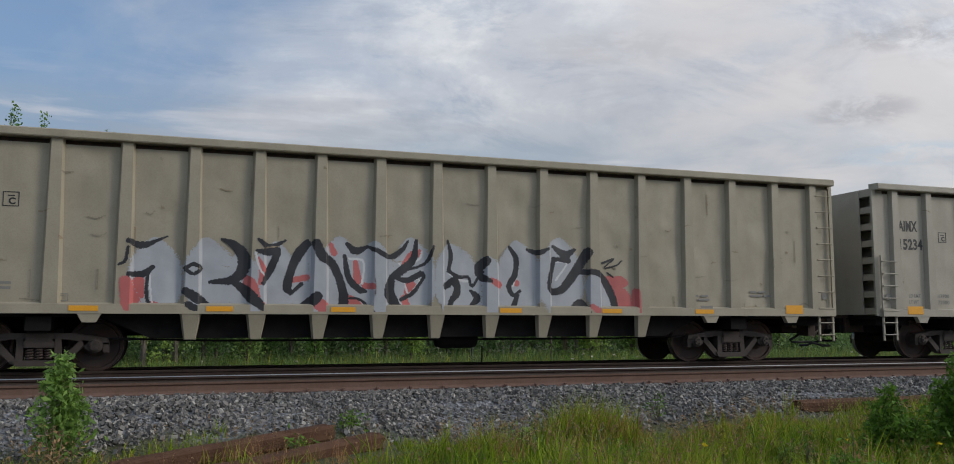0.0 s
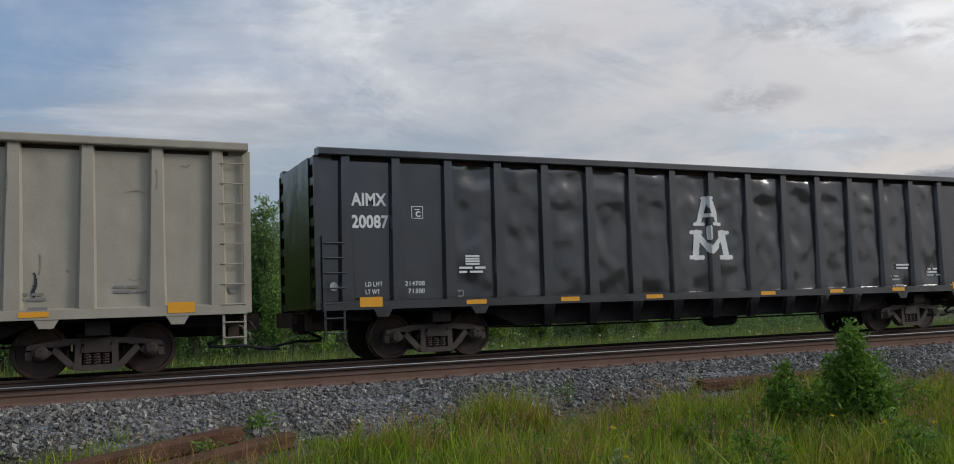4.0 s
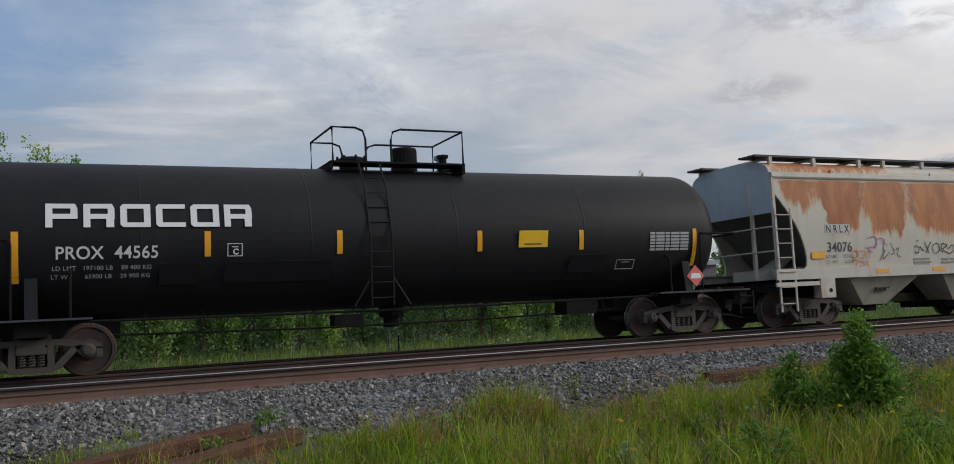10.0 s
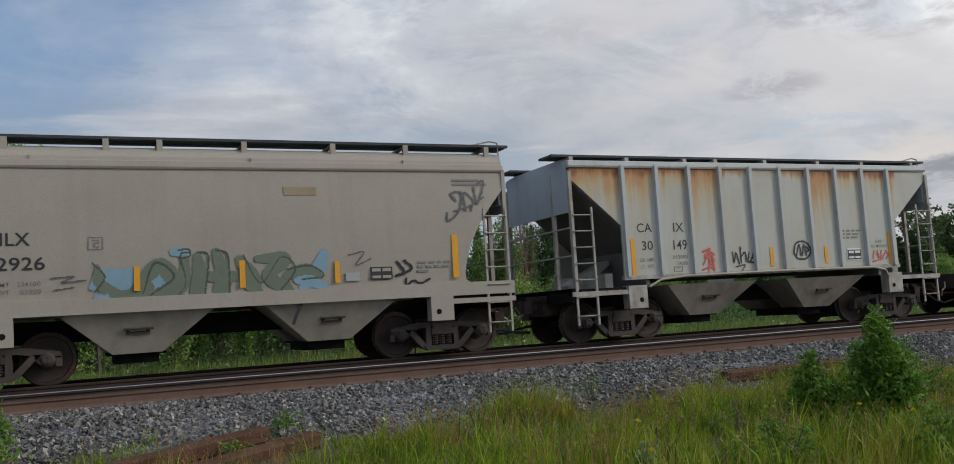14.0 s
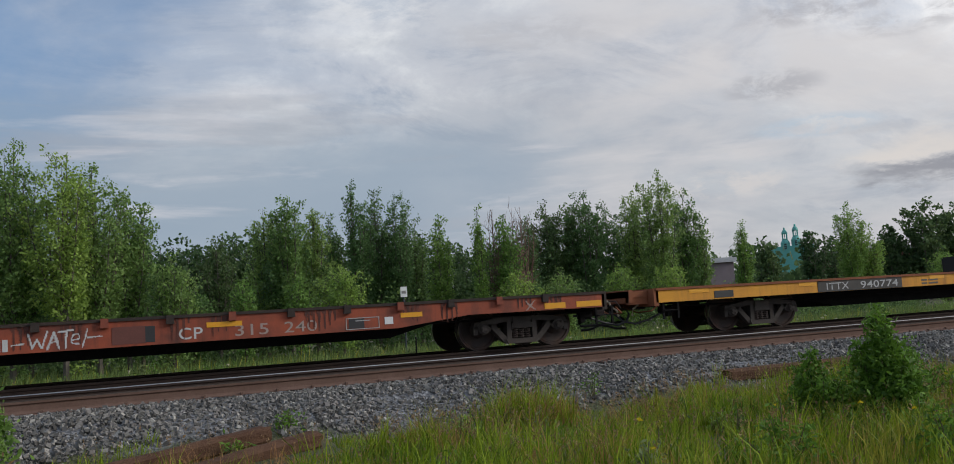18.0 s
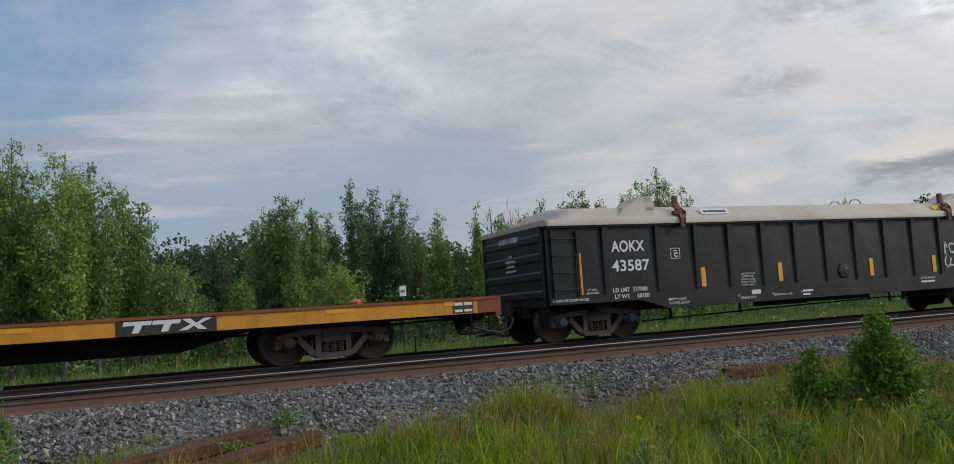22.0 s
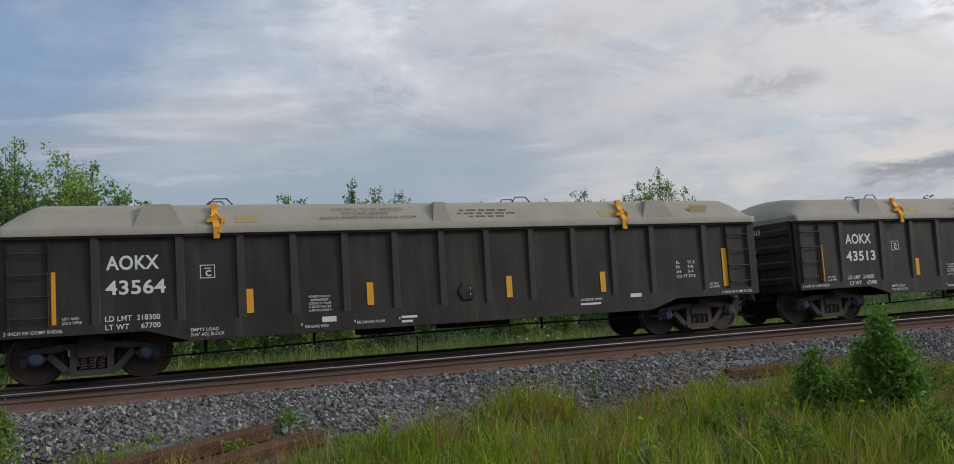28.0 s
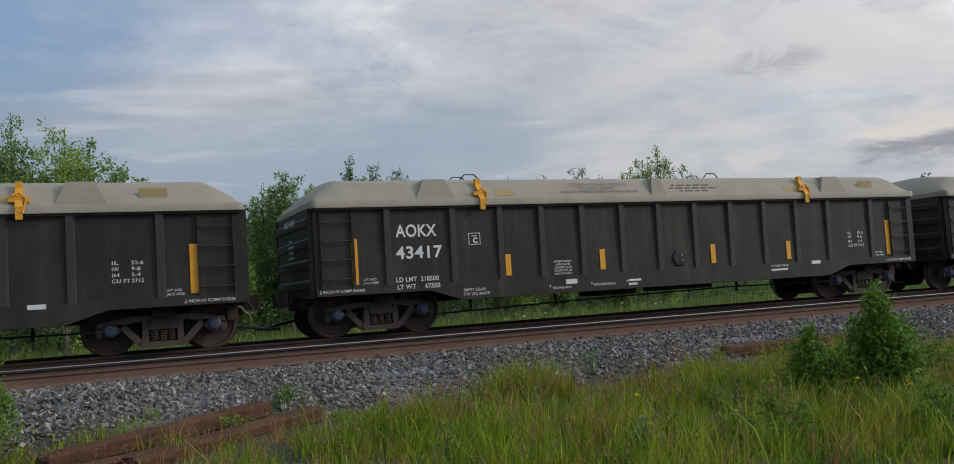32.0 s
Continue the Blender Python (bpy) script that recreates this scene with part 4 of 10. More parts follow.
def scrap_gondola(x, material, faint, label):
    half, bot, top = 9.5, 1.03, 4.02
    m = gondola_meshes(material)
    car = car_root("scrap_gondola", x, label)
    for rz in (0, 180):
        put("side_panel", m["side"], car, 0, 0, 0, 0, 0, rz)
        put("lining", m["lining"], car, 0, 0, 0, 0, 0, rz)
        put("top_chord", m["chord"], car, 0, 0, 0, 0, 0, rz)
        put("side_sill", m["sill"], car, 0, 0, 0, 0, 0, rz)
        e = put("end_panel", m["end"], car, 0, 0, 0, 0, 0, rz)
        put("corner_plate", m["corner"], car, 0, 0, 0, 0, 0, rz)
        c = put("corner_plate", m["corner"], car, 0, 0, 0, 0, 0, rz)
        c.scale.y = -1
        put("end_sheet", m["sheet"], e)
        for k in range(8):
            put("end_rib", m["rib"], e, 0, 0, 1.06 + 0.402 * k)
        for k in range(15):
            px = -7.96 + 1.137 * k
            p = put("post", m["post"], car, px if rz == 0 else -px, 0, bot, 0, 0, rz)
            if 3 <= k <= 11:
                put("post_foot", m["foot"], p, 0, 0, 0)
        for s in (-1, 1):
            put("corner_post", m["post"], car, s * 9.0, 0, bot, 0, 0, rz)
    put("tub_floor", m["tub"], car)
    put("centre_sill", m["frame"], car)
    put("brake_pipe", m["pipe"], car)
    put("air_reservoir", m["tank"], car, 0.6, -0.85, 0.55)
    for s in (-1, 1):
        for dx in (0, 2.1):
            put("jacking_pad", m["jack"], car, s * (6.2 + dx), 0, 0)
    ladder(car, -9.47, 0.42, -1.53, 1.0, 2.45, 5, material)
    ladder(car, 9.06, 0.42, -1.53, 1.0, 3.95, 8, material)
    for xs in (-9.45, 9.10):
        ladder(car, xs, 0.38, -1.50, 0.45, 1.0, 2, material)
    running_gear(car, half, 7.0)
    bars(car, 7.25, 1.52, -1.49, [(0.16, 0.2), (0.3, 0.2)], faint)
    bars(car, 5.72, 1.42, -1.49, [(0.2, 0.18), (0.14, 0.28)], faint)
    put("valve_tag", plate_mesh(0.3, 0.055, faint), car, 5.92, SIDE - 0.004, 1.17)
    frame_box(car, -6.78, 1.22, 0.24, 0.13, -1.49, faint, letter="")
    for px in (-9.26, 9.27):
        put("round_mark", round_mesh(faint), car, px, -1.49, 1.47)
    for px in (-8.78, 8.13):
        reflector(car, px, 1.06, SIDE - 0.012, 0.46, 0.19)
    for px in (-6.52, -4.29, -2.07, 1.29, 3.55, 5.78):
        reflector(car, px, 1.055, SIDE - 0.012, 0.46, 0.09)
    return car

# ---- tank car ----


def tank_car(x):
    car = car_root("tank_car", x, "black cylindrical tank car with white lettering and top platform")
    R, zc, half = 1.47, 2.44, 8.12
    prof = [(R * math.sin(a), -half + 0.78 * (1 - math.cos(a))) for a in np.linspace(0.02, math.pi / 2, 10)]
    prof += [(R, -4.0), (R, 0.0), (R, 4.0)]
    prof += [(r, -a) for r, a in prof[9::-1]]
    bm = lathe(bmesh.new(), prof, "x", 64)
    bmesh.ops.translate(bm, vec=(0, 0, zc), verts=bm.verts)
    shell = part("tank_shell", bm, TANKBLACK, car, "", True)
    for wx in (-5.1, -2.05, 1.0, 4.05):
        bm = lathe(bmesh.new(), [(R + 0.001, wx - 0.02), (R + 0.006, wx), (R + 0.001, wx + 0.02)], "x", 48)
        bmesh.ops.translate(bm, vec=(0, 0, zc), verts=bm.verts)
        part("weld_seam", bm, TANKBLACK, shell)
    for s in (-1, 1):
        bm = box(bmesh.new(), s * 8.45, s * 5.4, -0.33, 0.33, 0.62, 0.99)
        box(bm, s * 8.5, s * 8.1, -1.45, 1.45, 0.78, 0.98)
        box(bm, s * 6.85 - 0.25, s * 6.85 + 0.25, -1.35, 1.35, 0.72, 1.0)
        part("stub_sill", bm, UNDER, car)
        bm = prism(bmesh.new(), [(-1.40, 0.98), (1.40, 0.98), (1.30, 1.72), (0.95, 1.25), (0.5, 1.03), (-0.5, 1.03), (-0.95, 1.25), (-1.30, 1.72)], "x", s * 6.85 - 0.10, s * 6.85 + 0.10)
        part("saddle", bm, TANKBLACK, car)
        bm = box(bmesh.new(), s * 8.5, s * 5.9, -1.56, -1.15, 0.985, 1.02)
        part("end_platform", bm, GALV, car)
        bm = rod(bmesh.new(), [(s * 7.15, -1.50, 1.0), (s * 7.15, -1.50, 2.28), (s * 7.2, -1.48, 2.36), (s * 8.3, -1.40, 2.36), (s * 8.42, -1.2, 2.36), (s * 8.45, 1.2, 2.36)], 0.022, 8)
        rod(bm, [(s * 6.25, -1.50, 1.0), (s * 6.25, -1.50, 1.78), (s * 6.25, -1.36, 1.86)], 0.028, 8)
        part("handrail", bm, UNDER, car)
        ladder(car, s * 8.42 - 0.2, 0.4, -1.50, 0.42, 0.98, 2, UNDER)
    bm = rod(bmesh.new(), [(-6.0, -1.30, 0.95), (0, -1.32, 0.90), (6.0, -1.30, 0.95)], 0.028)
    rod(bm, [(-6.0, -0.5, 0.70), (-2, -0.6, 0.62), (2, -0.6, 0.62), (6.0, -0.5, 0.70)], 0.022)
    for k in range(11):
        rod(bm, [(-5 + k, -1.31, 0.92), (-5 + k, -0.6, 1.1)], 0.012, 4)
        rod(bm, [(-5 + k, -0.58, 0.64), (-5 + k, -0.5, 1.05)], 0.014, 4)
    part("grab_rail", bm, UNDER, car)
    # bottom outlet and brake gear
    bm = lathe(bmesh.new(), [(0.02, 0.55), (0.16, 0.56), (0.16, 0.75), (0.26, 0.78), (0.26, 1.0)], "z", 14)
    part("bottom_outlet", bm, UNDER, car)
    part("valve_box", box(bmesh.new(), -1.4, -0.8, -0.6, -0.2, 0.60, 0.86), UNDER, car)
    part("brake_cylinder", box(bmesh.new(), 3.9, 4.7, -0.75, -0.2, 0.62, 0.92), UNDER, car)
    bm = lathe(bmesh.new(), [(0.02, 4.44), (0.14, 4.42), (0.14, 4.34), (0.09, 4.32), (0.09, 4.10), (0.13, 4.08), (0.13, 3.80)], "z", 14)
    bmesh.ops.translate(bm, vec=(1.62, 0.75, 0), verts=bm.verts)
    part("vent_valve", bm, ENDSHEET, car, "pale steel vent valve")
    # ladder up to the platform
    bm = bmesh.new()
    for lx in (-0.9, -0.45):
        rod(bm, [(lx, -1.50, 1.0), (lx, -1.54, 2.4), (lx, -1.30, 3.35), (lx, -0.95, 3.9)], 0.02, 6)
    for k in range(9):
        z = 1.15 + 0.3 * k
        y = -1.54 if z < 2.4 else -1.54 + 0.24 * (z - 2.4) / 0.95
        rod(bm, [(-0.9, y, z), (-0.45, y, z)], 0.012, 5)
    rod(bm, [(-1.25, -1.48, 1.0), (-0.9, -1.5, 1.55)], 0.02)
    rod(bm, [(-0.1, -1.48, 1.0), (-0.45, -1.5, 1.55)], 0.02)
    part("ladder", bm, TANKBLACK, car)
    # platform, fence and fittings
    bm = box(bmesh.new(), -1.45, 1.52, -0.87, -0.35, 3.93, 3.97)
    box(bm, -1.45, 1.52, 0.35, 0.87, 3.93, 3.97)
    box(bm, -1.45, -1.40, -0.85, 0.85, 3.80, 3.97)
    box(bm, 1.45, 1.52, -0.85, 0.85, 3.75, 3.97)
    part("top_platform", bm, UNDER, car)
    bm = bmesh.new()
    for a, b in ((-1.40, -0.70), (1.48, -0.15)):
        for y in (-0.85, 0.85):
            rod(bm, [(a, y, 3.97), (a, y, 4.66), (b + (0.22 if b < a else -0.22), y, 4.66), (b + (0.05 if b < a else -0.05), y, 4.60), (b, y, 4.42), (b, y, 3.95)], 0.024, 6)
    for xx, z in ((-1.40, 4.33), (1.48, 4.33)):
        rod(bm, [(xx, -0.85, z + 0.33), (xx, 0.85, z + 0.33)], 0.022, 6)
    rod(bm, [(-0.70, 0.85, 4.30), (-0.15, 0.85, 4.30)], 0.018)
    part("platform_fence", bm, TANKBLACK, car)
    bm = lathe(bmesh.new(), [(0.02, 4.20), (0.25, 4.18), (0.30, 4.12), (0.30, 4.06), (0.26, 4.05), (0.26, 3.85)], "z", 20)
    for k in range(8):
        a = k * math.pi / 4
        box(bm, -0.02 + 0.31 * math.cos(a), 0.02 + 0.31 * math.cos(a), -0.02 + 0.31 * math.sin(a), 0.02 + 0.31 * math.sin(a), 4.03, 4.2)
    bmesh.ops.translate(bm, vec=(-0.75, 0, 0), verts=bm.verts)
    part("manway", bm, UNDER, car)
    bm = lathe(bmesh.new(), [(0.02, 4.42), (0.27, 4.41), (0.29, 4.36), (0.29, 3.85)], "z", 24)
    bmesh.ops.translate(bm, vec=(0.44, 0, 0), verts=bm.verts)
    part("valve_bonnet", bm, UNDER, car)
    bm = lathe(bmesh.new(), [(0.02, 4.32), (0.13, 4.30), (0.13, 4.24), (0.09, 4.22), (0.09, 4.05), (0.12, 4.03), (0.12, 3.85)], "z", 14)
    bmesh.ops.translate(bm, vec=(1.36, 0, 0), verts=bm.verts)
    part("relief_valve", bm, UNDER, car)
    running_gear(car, 8.5, 6.85)

    def on_shell(z, off=0.016):
        lean = math.degrees(math.asin(max(-1, min(1, (z - zc) / R))))
        return -(R + off) * math.cos(radians(lean)), zc + (R + off) * math.sin(radians(lean)), lean

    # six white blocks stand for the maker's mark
    for k in range(6):
        y, z, lean = on_shell(2.77, 0.018)
        bm = bmesh.new()
        w, h, s = 0.50, 0.43, 0.085
        if k in (0, 1, 5):
            prism(bm, [(0, -h / 2), (s * 1.3, -h / 2), (s * 1.3, h / 2), (0, h / 2)], "y", -0.003, 0.003)
            prism(bm, [(s * 1.3, h / 2 - s), (w, h / 2 - s), (w - 0.04, h / 2), (s * 1.3, h / 2)], "y", -0.003, 0.003)
            prism(bm, [(s * 1.3, -0.06), (w, -0.06), (w, 0.03), (s * 1.3, 0.03)], "y", -0.003, 0.003)
            prism(bm, [(w - s * 1.3, 0.03), (w, 0.03), (w, h / 2 - s), (w - s * 1.3, h / 2 - s)], "y", -0.003, 0.003)
        else:
            prism(bm, [(0, -h / 2 + 0.05), (s * 1.3, -h / 2 + s), (s * 1.3, h / 2 - s), (0, h / 2 - 0.05)], "y", -0.003, 0.003)
            prism(bm, [(0, h / 2 - 0.05), (s * 1.3, h / 2 - s), (w, h / 2 - s), (w, h / 2), (0.05, h / 2)], "y", -0.003, 0.003)
            prism(bm, [(0, -h / 2 + 0.05), (0.05, -h / 2), (w, -h / 2), (w, -h / 2 + s), (s * 1.3, -h / 2 + s)], "y", -0.003, 0.003)
            if k in (2, 4):
                prism(bm, [(w - s * 1.3, -h / 2 + s), (w, -h / 2 + s), (w, h / 2 - s), (w - s * 1.3, h / 2 - s)], "y", -0.003, 0.003)
        if k in (1, 5):
            prism(bm, [(w - s * 1.6, -h / 2), (w - 0.01, -h / 2), (w - 0.01, -0.06), (w - s * 1.6, -0.06)], "y", -0.003, 0.003)
        ob = part("mark_block", bm, WHITEPAINT, car, "white block of the painted company mark")
        ob.matrix_basis = pose(-6.62 + 0.592 * k, y, z, -lean)
    y, z, lean = on_shell(2.03)
    lettering(car, "PROX  44565", -6.48, z, y, 0.22, WHITEPAINT, 1.66, 0.02, lean)
    y, z, lean = on_shell(1.84)
    lettering(car, "LD LMT   197100 LB    89 400 KG", -6.53, z, y, 0.08, DUSTWHITE, 1.6, 0.01, lean)
    y, z, lean = on_shell(1.70)
    lettering(car, "LT WT      65900 LB    29 900 KG", -6.55, z, y, 0.08, DUSTWHITE, 1.6, 0.01, lean)
    for rx, h, z0 in ((-7.14, 0.85, 1.64), (-4.02, 0.45, 2.03), (-1.55, 0.45, 2.03), (1.44, 0.42, 2.03), (3.90, 0.42, 2.03), (6.98, 0.84, 1.62)):
        for k in range(8):   # the strip follows the shell in short pieces
            y, z, lean = on_shell(z0 + h * (k + 0.5) / 8, 0.008)
            put("reflector", plate_mesh(0.11, round(h / 8 * 1.08, 3), ORANGE), car, rx, y, z - h / 16, -lean)
    y, z, lean = on_shell(2.10, 0.016)
    put("yellow_placard", plate_mesh(0.70, 0.36, PLACARD), car, 2.40, y, z, -lean, label="yellow hazard placard with faint print")
    for k, (px, w) in enumerate(((2.48, 0.52), (2.50, 0.46), (2.46, 0.58), (2.53, 0.42))):
        y, z, lean = on_shell(2.38 - 0.075 * k, 0.022)
        put("placard_print", plate_mesh(w, 0.028, RUSTCLAMP), car, px, y, z, -lean)
    for k in range(6):
        y, z, lean = on_shell(1.98 + 0.072 * k, 0.012)
        for w0, w1 in ((0.0, 0.14), (0.17, 0.40), (0.43, 0.55), (0.58, 0.82), (0.85, 1.08)):
            put("data_stencil", bar_mesh(round(w1 - w0, 2), 0.052, DUSTWHITE), car, 5.78 + w0, y, z, -lean)
    frame_box(car, -3.62, 2.02, 0.27, 0.24, on_shell(2.14)[0], WHITEPAINT, on_shell(2.14)[2])
    frame_box(car, 4.88, 1.58, 0.48, 0.24, on_shell(1.70)[0], DUSTWHITE, on_shell(1.70)[2], "")
    for sx, w in ((-4.80, 0.67), (-3.66, 2.0), (3.68, 0.95)):
        y, z, lean = on_shell(1.56, 0.02)
        put("dark_patch", plate_mesh(w, 0.46, PATCH), car, sx, y, z, -lean, label="freshly painted black patch")
    bm = prism(bmesh.new(), [(0, -0.25), (0.25, 0), (0, 0.25), (-0.25, 0)], "y", -0.006, 0.006)
    ob = part("hazard_diamond", bm, PLACARDRED, car, "red and white diamond placard")
    ob.matrix_basis = pose(6.9, -1.58, 1.36)
    bm = prism(bmesh.new(), [(-0.15, -0.06), (0.15, -0.06), (0.12, 0.06), (-0.12, 0.06)], "y", -0.002, 0.002)
    o2 = part("number_strip", bm, WHITEPAINT, ob)
    o2.matrix_basis = pose(0, -0.010, 0)
    return car


PLACARD = plain("yellow_placard_sheet", (0.90, 0.52, 0.015), 0.5)
PLACARDRED = plain("red_placard_sheet", (0.65, 0.12, 0.09), 0.5)
DUSTWHITE = plain("dusty_white_stencil", (0.40, 0.40, 0.39), 0.7)
PATCH = plain("fresh_black_paint", (0.008, 0.008, 0.009), 0.5)


def frame_box(car, x, z, w, h, y, material, lean=0.0, letter="C"):
    """The small stencilled clearance box."""
    t = 0.013
    bm = box(bmesh.new(), 0, w, -0.003, 0.003, 0, t)
    box(bm, 0, w, -0.003, 0.003, h - t, h)
    box(bm, 0, t, -0.003, 0.003, t, h - t)
    box(bm, w - t, w, -0.003, 0.003, t, h - t)
    box(bm, w * 0.28, w * 0.72, -0.003, 0.003, h * 0.70, h * 0.77)
    b = part("stencil_box", bm, material, car)
    b.matrix_basis = pose(x, y, z, -lean)
    if letter:
        put("lettering", glyphs(letter, h * 0.42 / 0.7, 1.0, 0.006, material), b, w * 0.36, -0.004, h * 0.16, 90)


# ---- covered hoppers ----


def side_outline(half, z1):
    """Half of a hopper side: full length at the eaves, cut back in a curve above the end slopes."""
    return [(half, z1), (half, 3.38), (5.10, 2.96), (4.82, 2.58), (4.64, 2.24), (4.53, 1.92), (4.48, 1.66), (4.50, 1.50), (4.60, 1.43), (4.60, 1.40)]


def hopper_skin(x, z):
    return -1.53 - 0.05 * max(0.0, 1 - ((z - 2.6) / 1.2) ** 2)


def covered_hopper(x, material, label, round_ends=True, ribs=0, side=None, z1=3.80):
    car = car_root("covered_hopper", x, label)
    half, z0, side = 5.45, 1.40, side or material
    out = side_outline(half, z1) if round_ends else [(half, z1), (half - 0.08, 3.55), (half - 1.27, 2.53), (half - 1.27, z0)]
    lift = z1 - 3.80
    frame_paint = RUSTYFRAME if side is RUSTYSIDE else material
    walk_z = 4.27 if round_ends else 4.10
    # shallow arched roof
    rise = (walk_z - 0.06 - 3.82 - lift) / 0.42
    near = [(1.47, 0.0), (1.455, 0.12), (1.40, 0.22), (1.28, 0.31), (1.08, 0.37), (0.75, 0.40), (0.35, 0.42)]
    arc = [(py, 3.82 + lift + rise * pz) for py, pz in near] + [(-py, 3.82 + lift + rise * pz) for py, pz in reversed(near)]
    full = out + [(-px, pz) for px, pz in reversed(out)]
    for s in (-1, 1):
        bm = prism(bmesh.new(), full, "y", s * 1.52, s * 1.47)
        if round_ends:
            for cut in (1.7, 2.0, 2.3, 2.6, 2.9, 3.2, 3.5):
                bmesh.ops.bisect_plane(bm, geom=bm.verts[:] + bm.edges[:] + bm.faces[:], plane_co=(0, 0, cut), plane_no=(0, 0, 1))
            for v in bm.verts:   # the side bellies out a little
                v.co.y += s * 0.05 * max(0.0, 1 - ((v.co.z - 2.6) / 1.2) ** 2)
        part("side_sheet", bm, side, car)
        if round_ends:
            bm = prism(bmesh.new(), [(s * 1.53, 1.18), (s * 1.585, 1.18), (s * 1.585, 1.44), (s * 1.40, 1.44), (s * 1.40, 1.40), (s * 1.53, 1.36)], "x", -half - 0.1, half + 0.1)
        else:
            bm = box(bmesh.new(), -4.2, 4.2, s * 1.54, s * 1.40, 1.33, 1.42)
            box(bm, -half - 0.1, -3.7, s * 1.54, s * 1.40, 1.02, 1.12)
            box(bm, 3.7, half + 0.1, s * 1.54, s * 1.40, 1.02, 1.12)
        part("side_sill", bm, material, car)
        bm = prism(bmesh.new(), [(s * 1.46, 3.70 + lift), (s * 1.555, 3.70 + lift), (s * 1.575, 3.74 + lift), (s * 1.56, 3.84 + lift), (s * 1.46, 3.87 + lift)], "x", -half, half)
        part("eave_rail", bm, RIBPOST if ribs else material, car)
        # sloping end sheet, end sheet under the roof, and the bolster shear plate
        bm = prism(bmesh.new(), [(s * 5.36, 3.45), (s * 5.44, 3.45), (s * 3.10, 1.15), (s * 2.9, 1.15)] if round_ends else [(s * 5.33, 3.55), (s * 5.40, 3.55), (s * 3.6, 2.0), (s * 3.6, 1.15), (s * 3.5, 1.15), (s * 3.5, 2.0)], "y", -1.46, 1.46)
        part("slope_sheet", bm, SLOPE, car)
        bm = box(bmesh.new(), s * 5.36, s * 5.42, -1.46, 1.46, 3.02, 3.80)
        part("end_sheet", bm, ENDSHEET, car)
        bm = prism(bmesh.new(), arc + [(-1.46, 2.85), (1.46, 2.85)], "x", s * 5.452, s * 5.468)
        part("end_cap", bm, ENDSHEET, car)
        bm = box(bmesh.new(), s * 5.55, s * 4.0, -1.50, 1.50, 1.12, 1.18)
        box(bm, s * 5.55, s * 5.45, -1.55, 1.55, 0.90, 1.20)
        part("end_floor", bm, UNDER, car)
        bm = box(bmesh.new(), s * 5.56, s * 4.15, -1.585, -1.53, 1.02, 1.12)
        part("step_beam", bm, material, car)
        bm = prism(bmesh.new(), [(s * 4.9, 1.18), (s * 4.55, 1.18), (s * 3.75, 1.75), (s * 3.75, 1.85), (s * 4.9, 1.30)], "y", -0.25, 0.25)
        box(bm, s * 4.5, s * 4.3, -1.2, 1.2, 1.18, 1.5)
        part("end_brace", bm, material, car)
        # frame of posts at the end, and the ladders
        for y in (-1.52, -0.75, 1.52):
            bm = box(bmesh.new(), s * 5.44 - 0.035, s * 5.44 + 0.045, y - 0.04, y + 0.04, 1.15, 3.75)
            part("end_post", bm, frame_paint, car)
        bm = rod(bmesh.new(), [(s * 5.50, -1.5, 1.9), (s * 5.50, 1.5, 1.9)], 0.022)
        rod(bm, [(s * 5.50, -1.5, 2.5), (s * 5.50, 1.5, 2.5)], 0.022)
        part("end_grab_rail", bm, material, car)
        ladder(car, min(s * 5.45, s * 4.95), 0.5, -1.56, 1.2, 2.95, 5, frame_paint)
        ladder(car, min(s * 5.45, s * 4.95), 0.5, -1.56, 0.40, 1.2, 2, frame_paint)
        box_ = box(bmesh.new(), s * 4.16, s * 3.68, -1.60, -1.35, 0.70, 1.2)
        jb = part("jacking_bracket", box_, frame_paint if s < 0 else material, car)
        # no opening is cut: a dark disc on the face paints the hole's shade
        part("bracket_hole", lathe(bmesh.new(), [(0.001, -1.606), (0.055, -1.606), (0.055, -1.59), (0.001, -1.59)], "y", 12), UNDER, jb).matrix_basis = pose(s * 3.84, 0, 0.88)
    bm = prism(bmesh.new(), arc + [(-1.3, 3.76 + lift), (1.3, 3.76 + lift)], "x", -half, half)
    for px in (-3.4, 0.3, 3.3) if round_ends else ():
        box(bm, px - 0.012, px + 0.012, -1.49, -1.44, 3.82 + lift, 3.94 + lift)
    part("roof", bm, RUSTYROOF if side is RUSTYSIDE else TANHOP, car)
    for y in (-1.02, 1.02):
        deck = None
        for k in range(4):
            bm = box(bmesh.new(), -5.72, 5.72, y - 0.30 + 0.155 * k, y - 0.30 + 0.155 * k + 0.125, walk_z, walk_z + 0.05)
            plank = part("walkway_plank", bm, GALV, deck or car)
            deck = deck or plank
    for px in (-5.25, -3.8, -2.2, -1.3, 0.2, 1.9, 3.4, 5.2):
        bm = box(bmesh.new(), px - 0.05, px + 0.05, -1.36, -1.28, 3.80, walk_z)
        box(bm, px - 0.05, px + 0.05, 1.28, 1.36, 3.80, walk_z)
        box(bm, px - 0.03, px + 0.03, -1.34, 1.34, walk_z - 0.06, walk_z)
        part("walkway_bracket", bm, frame_paint, car)
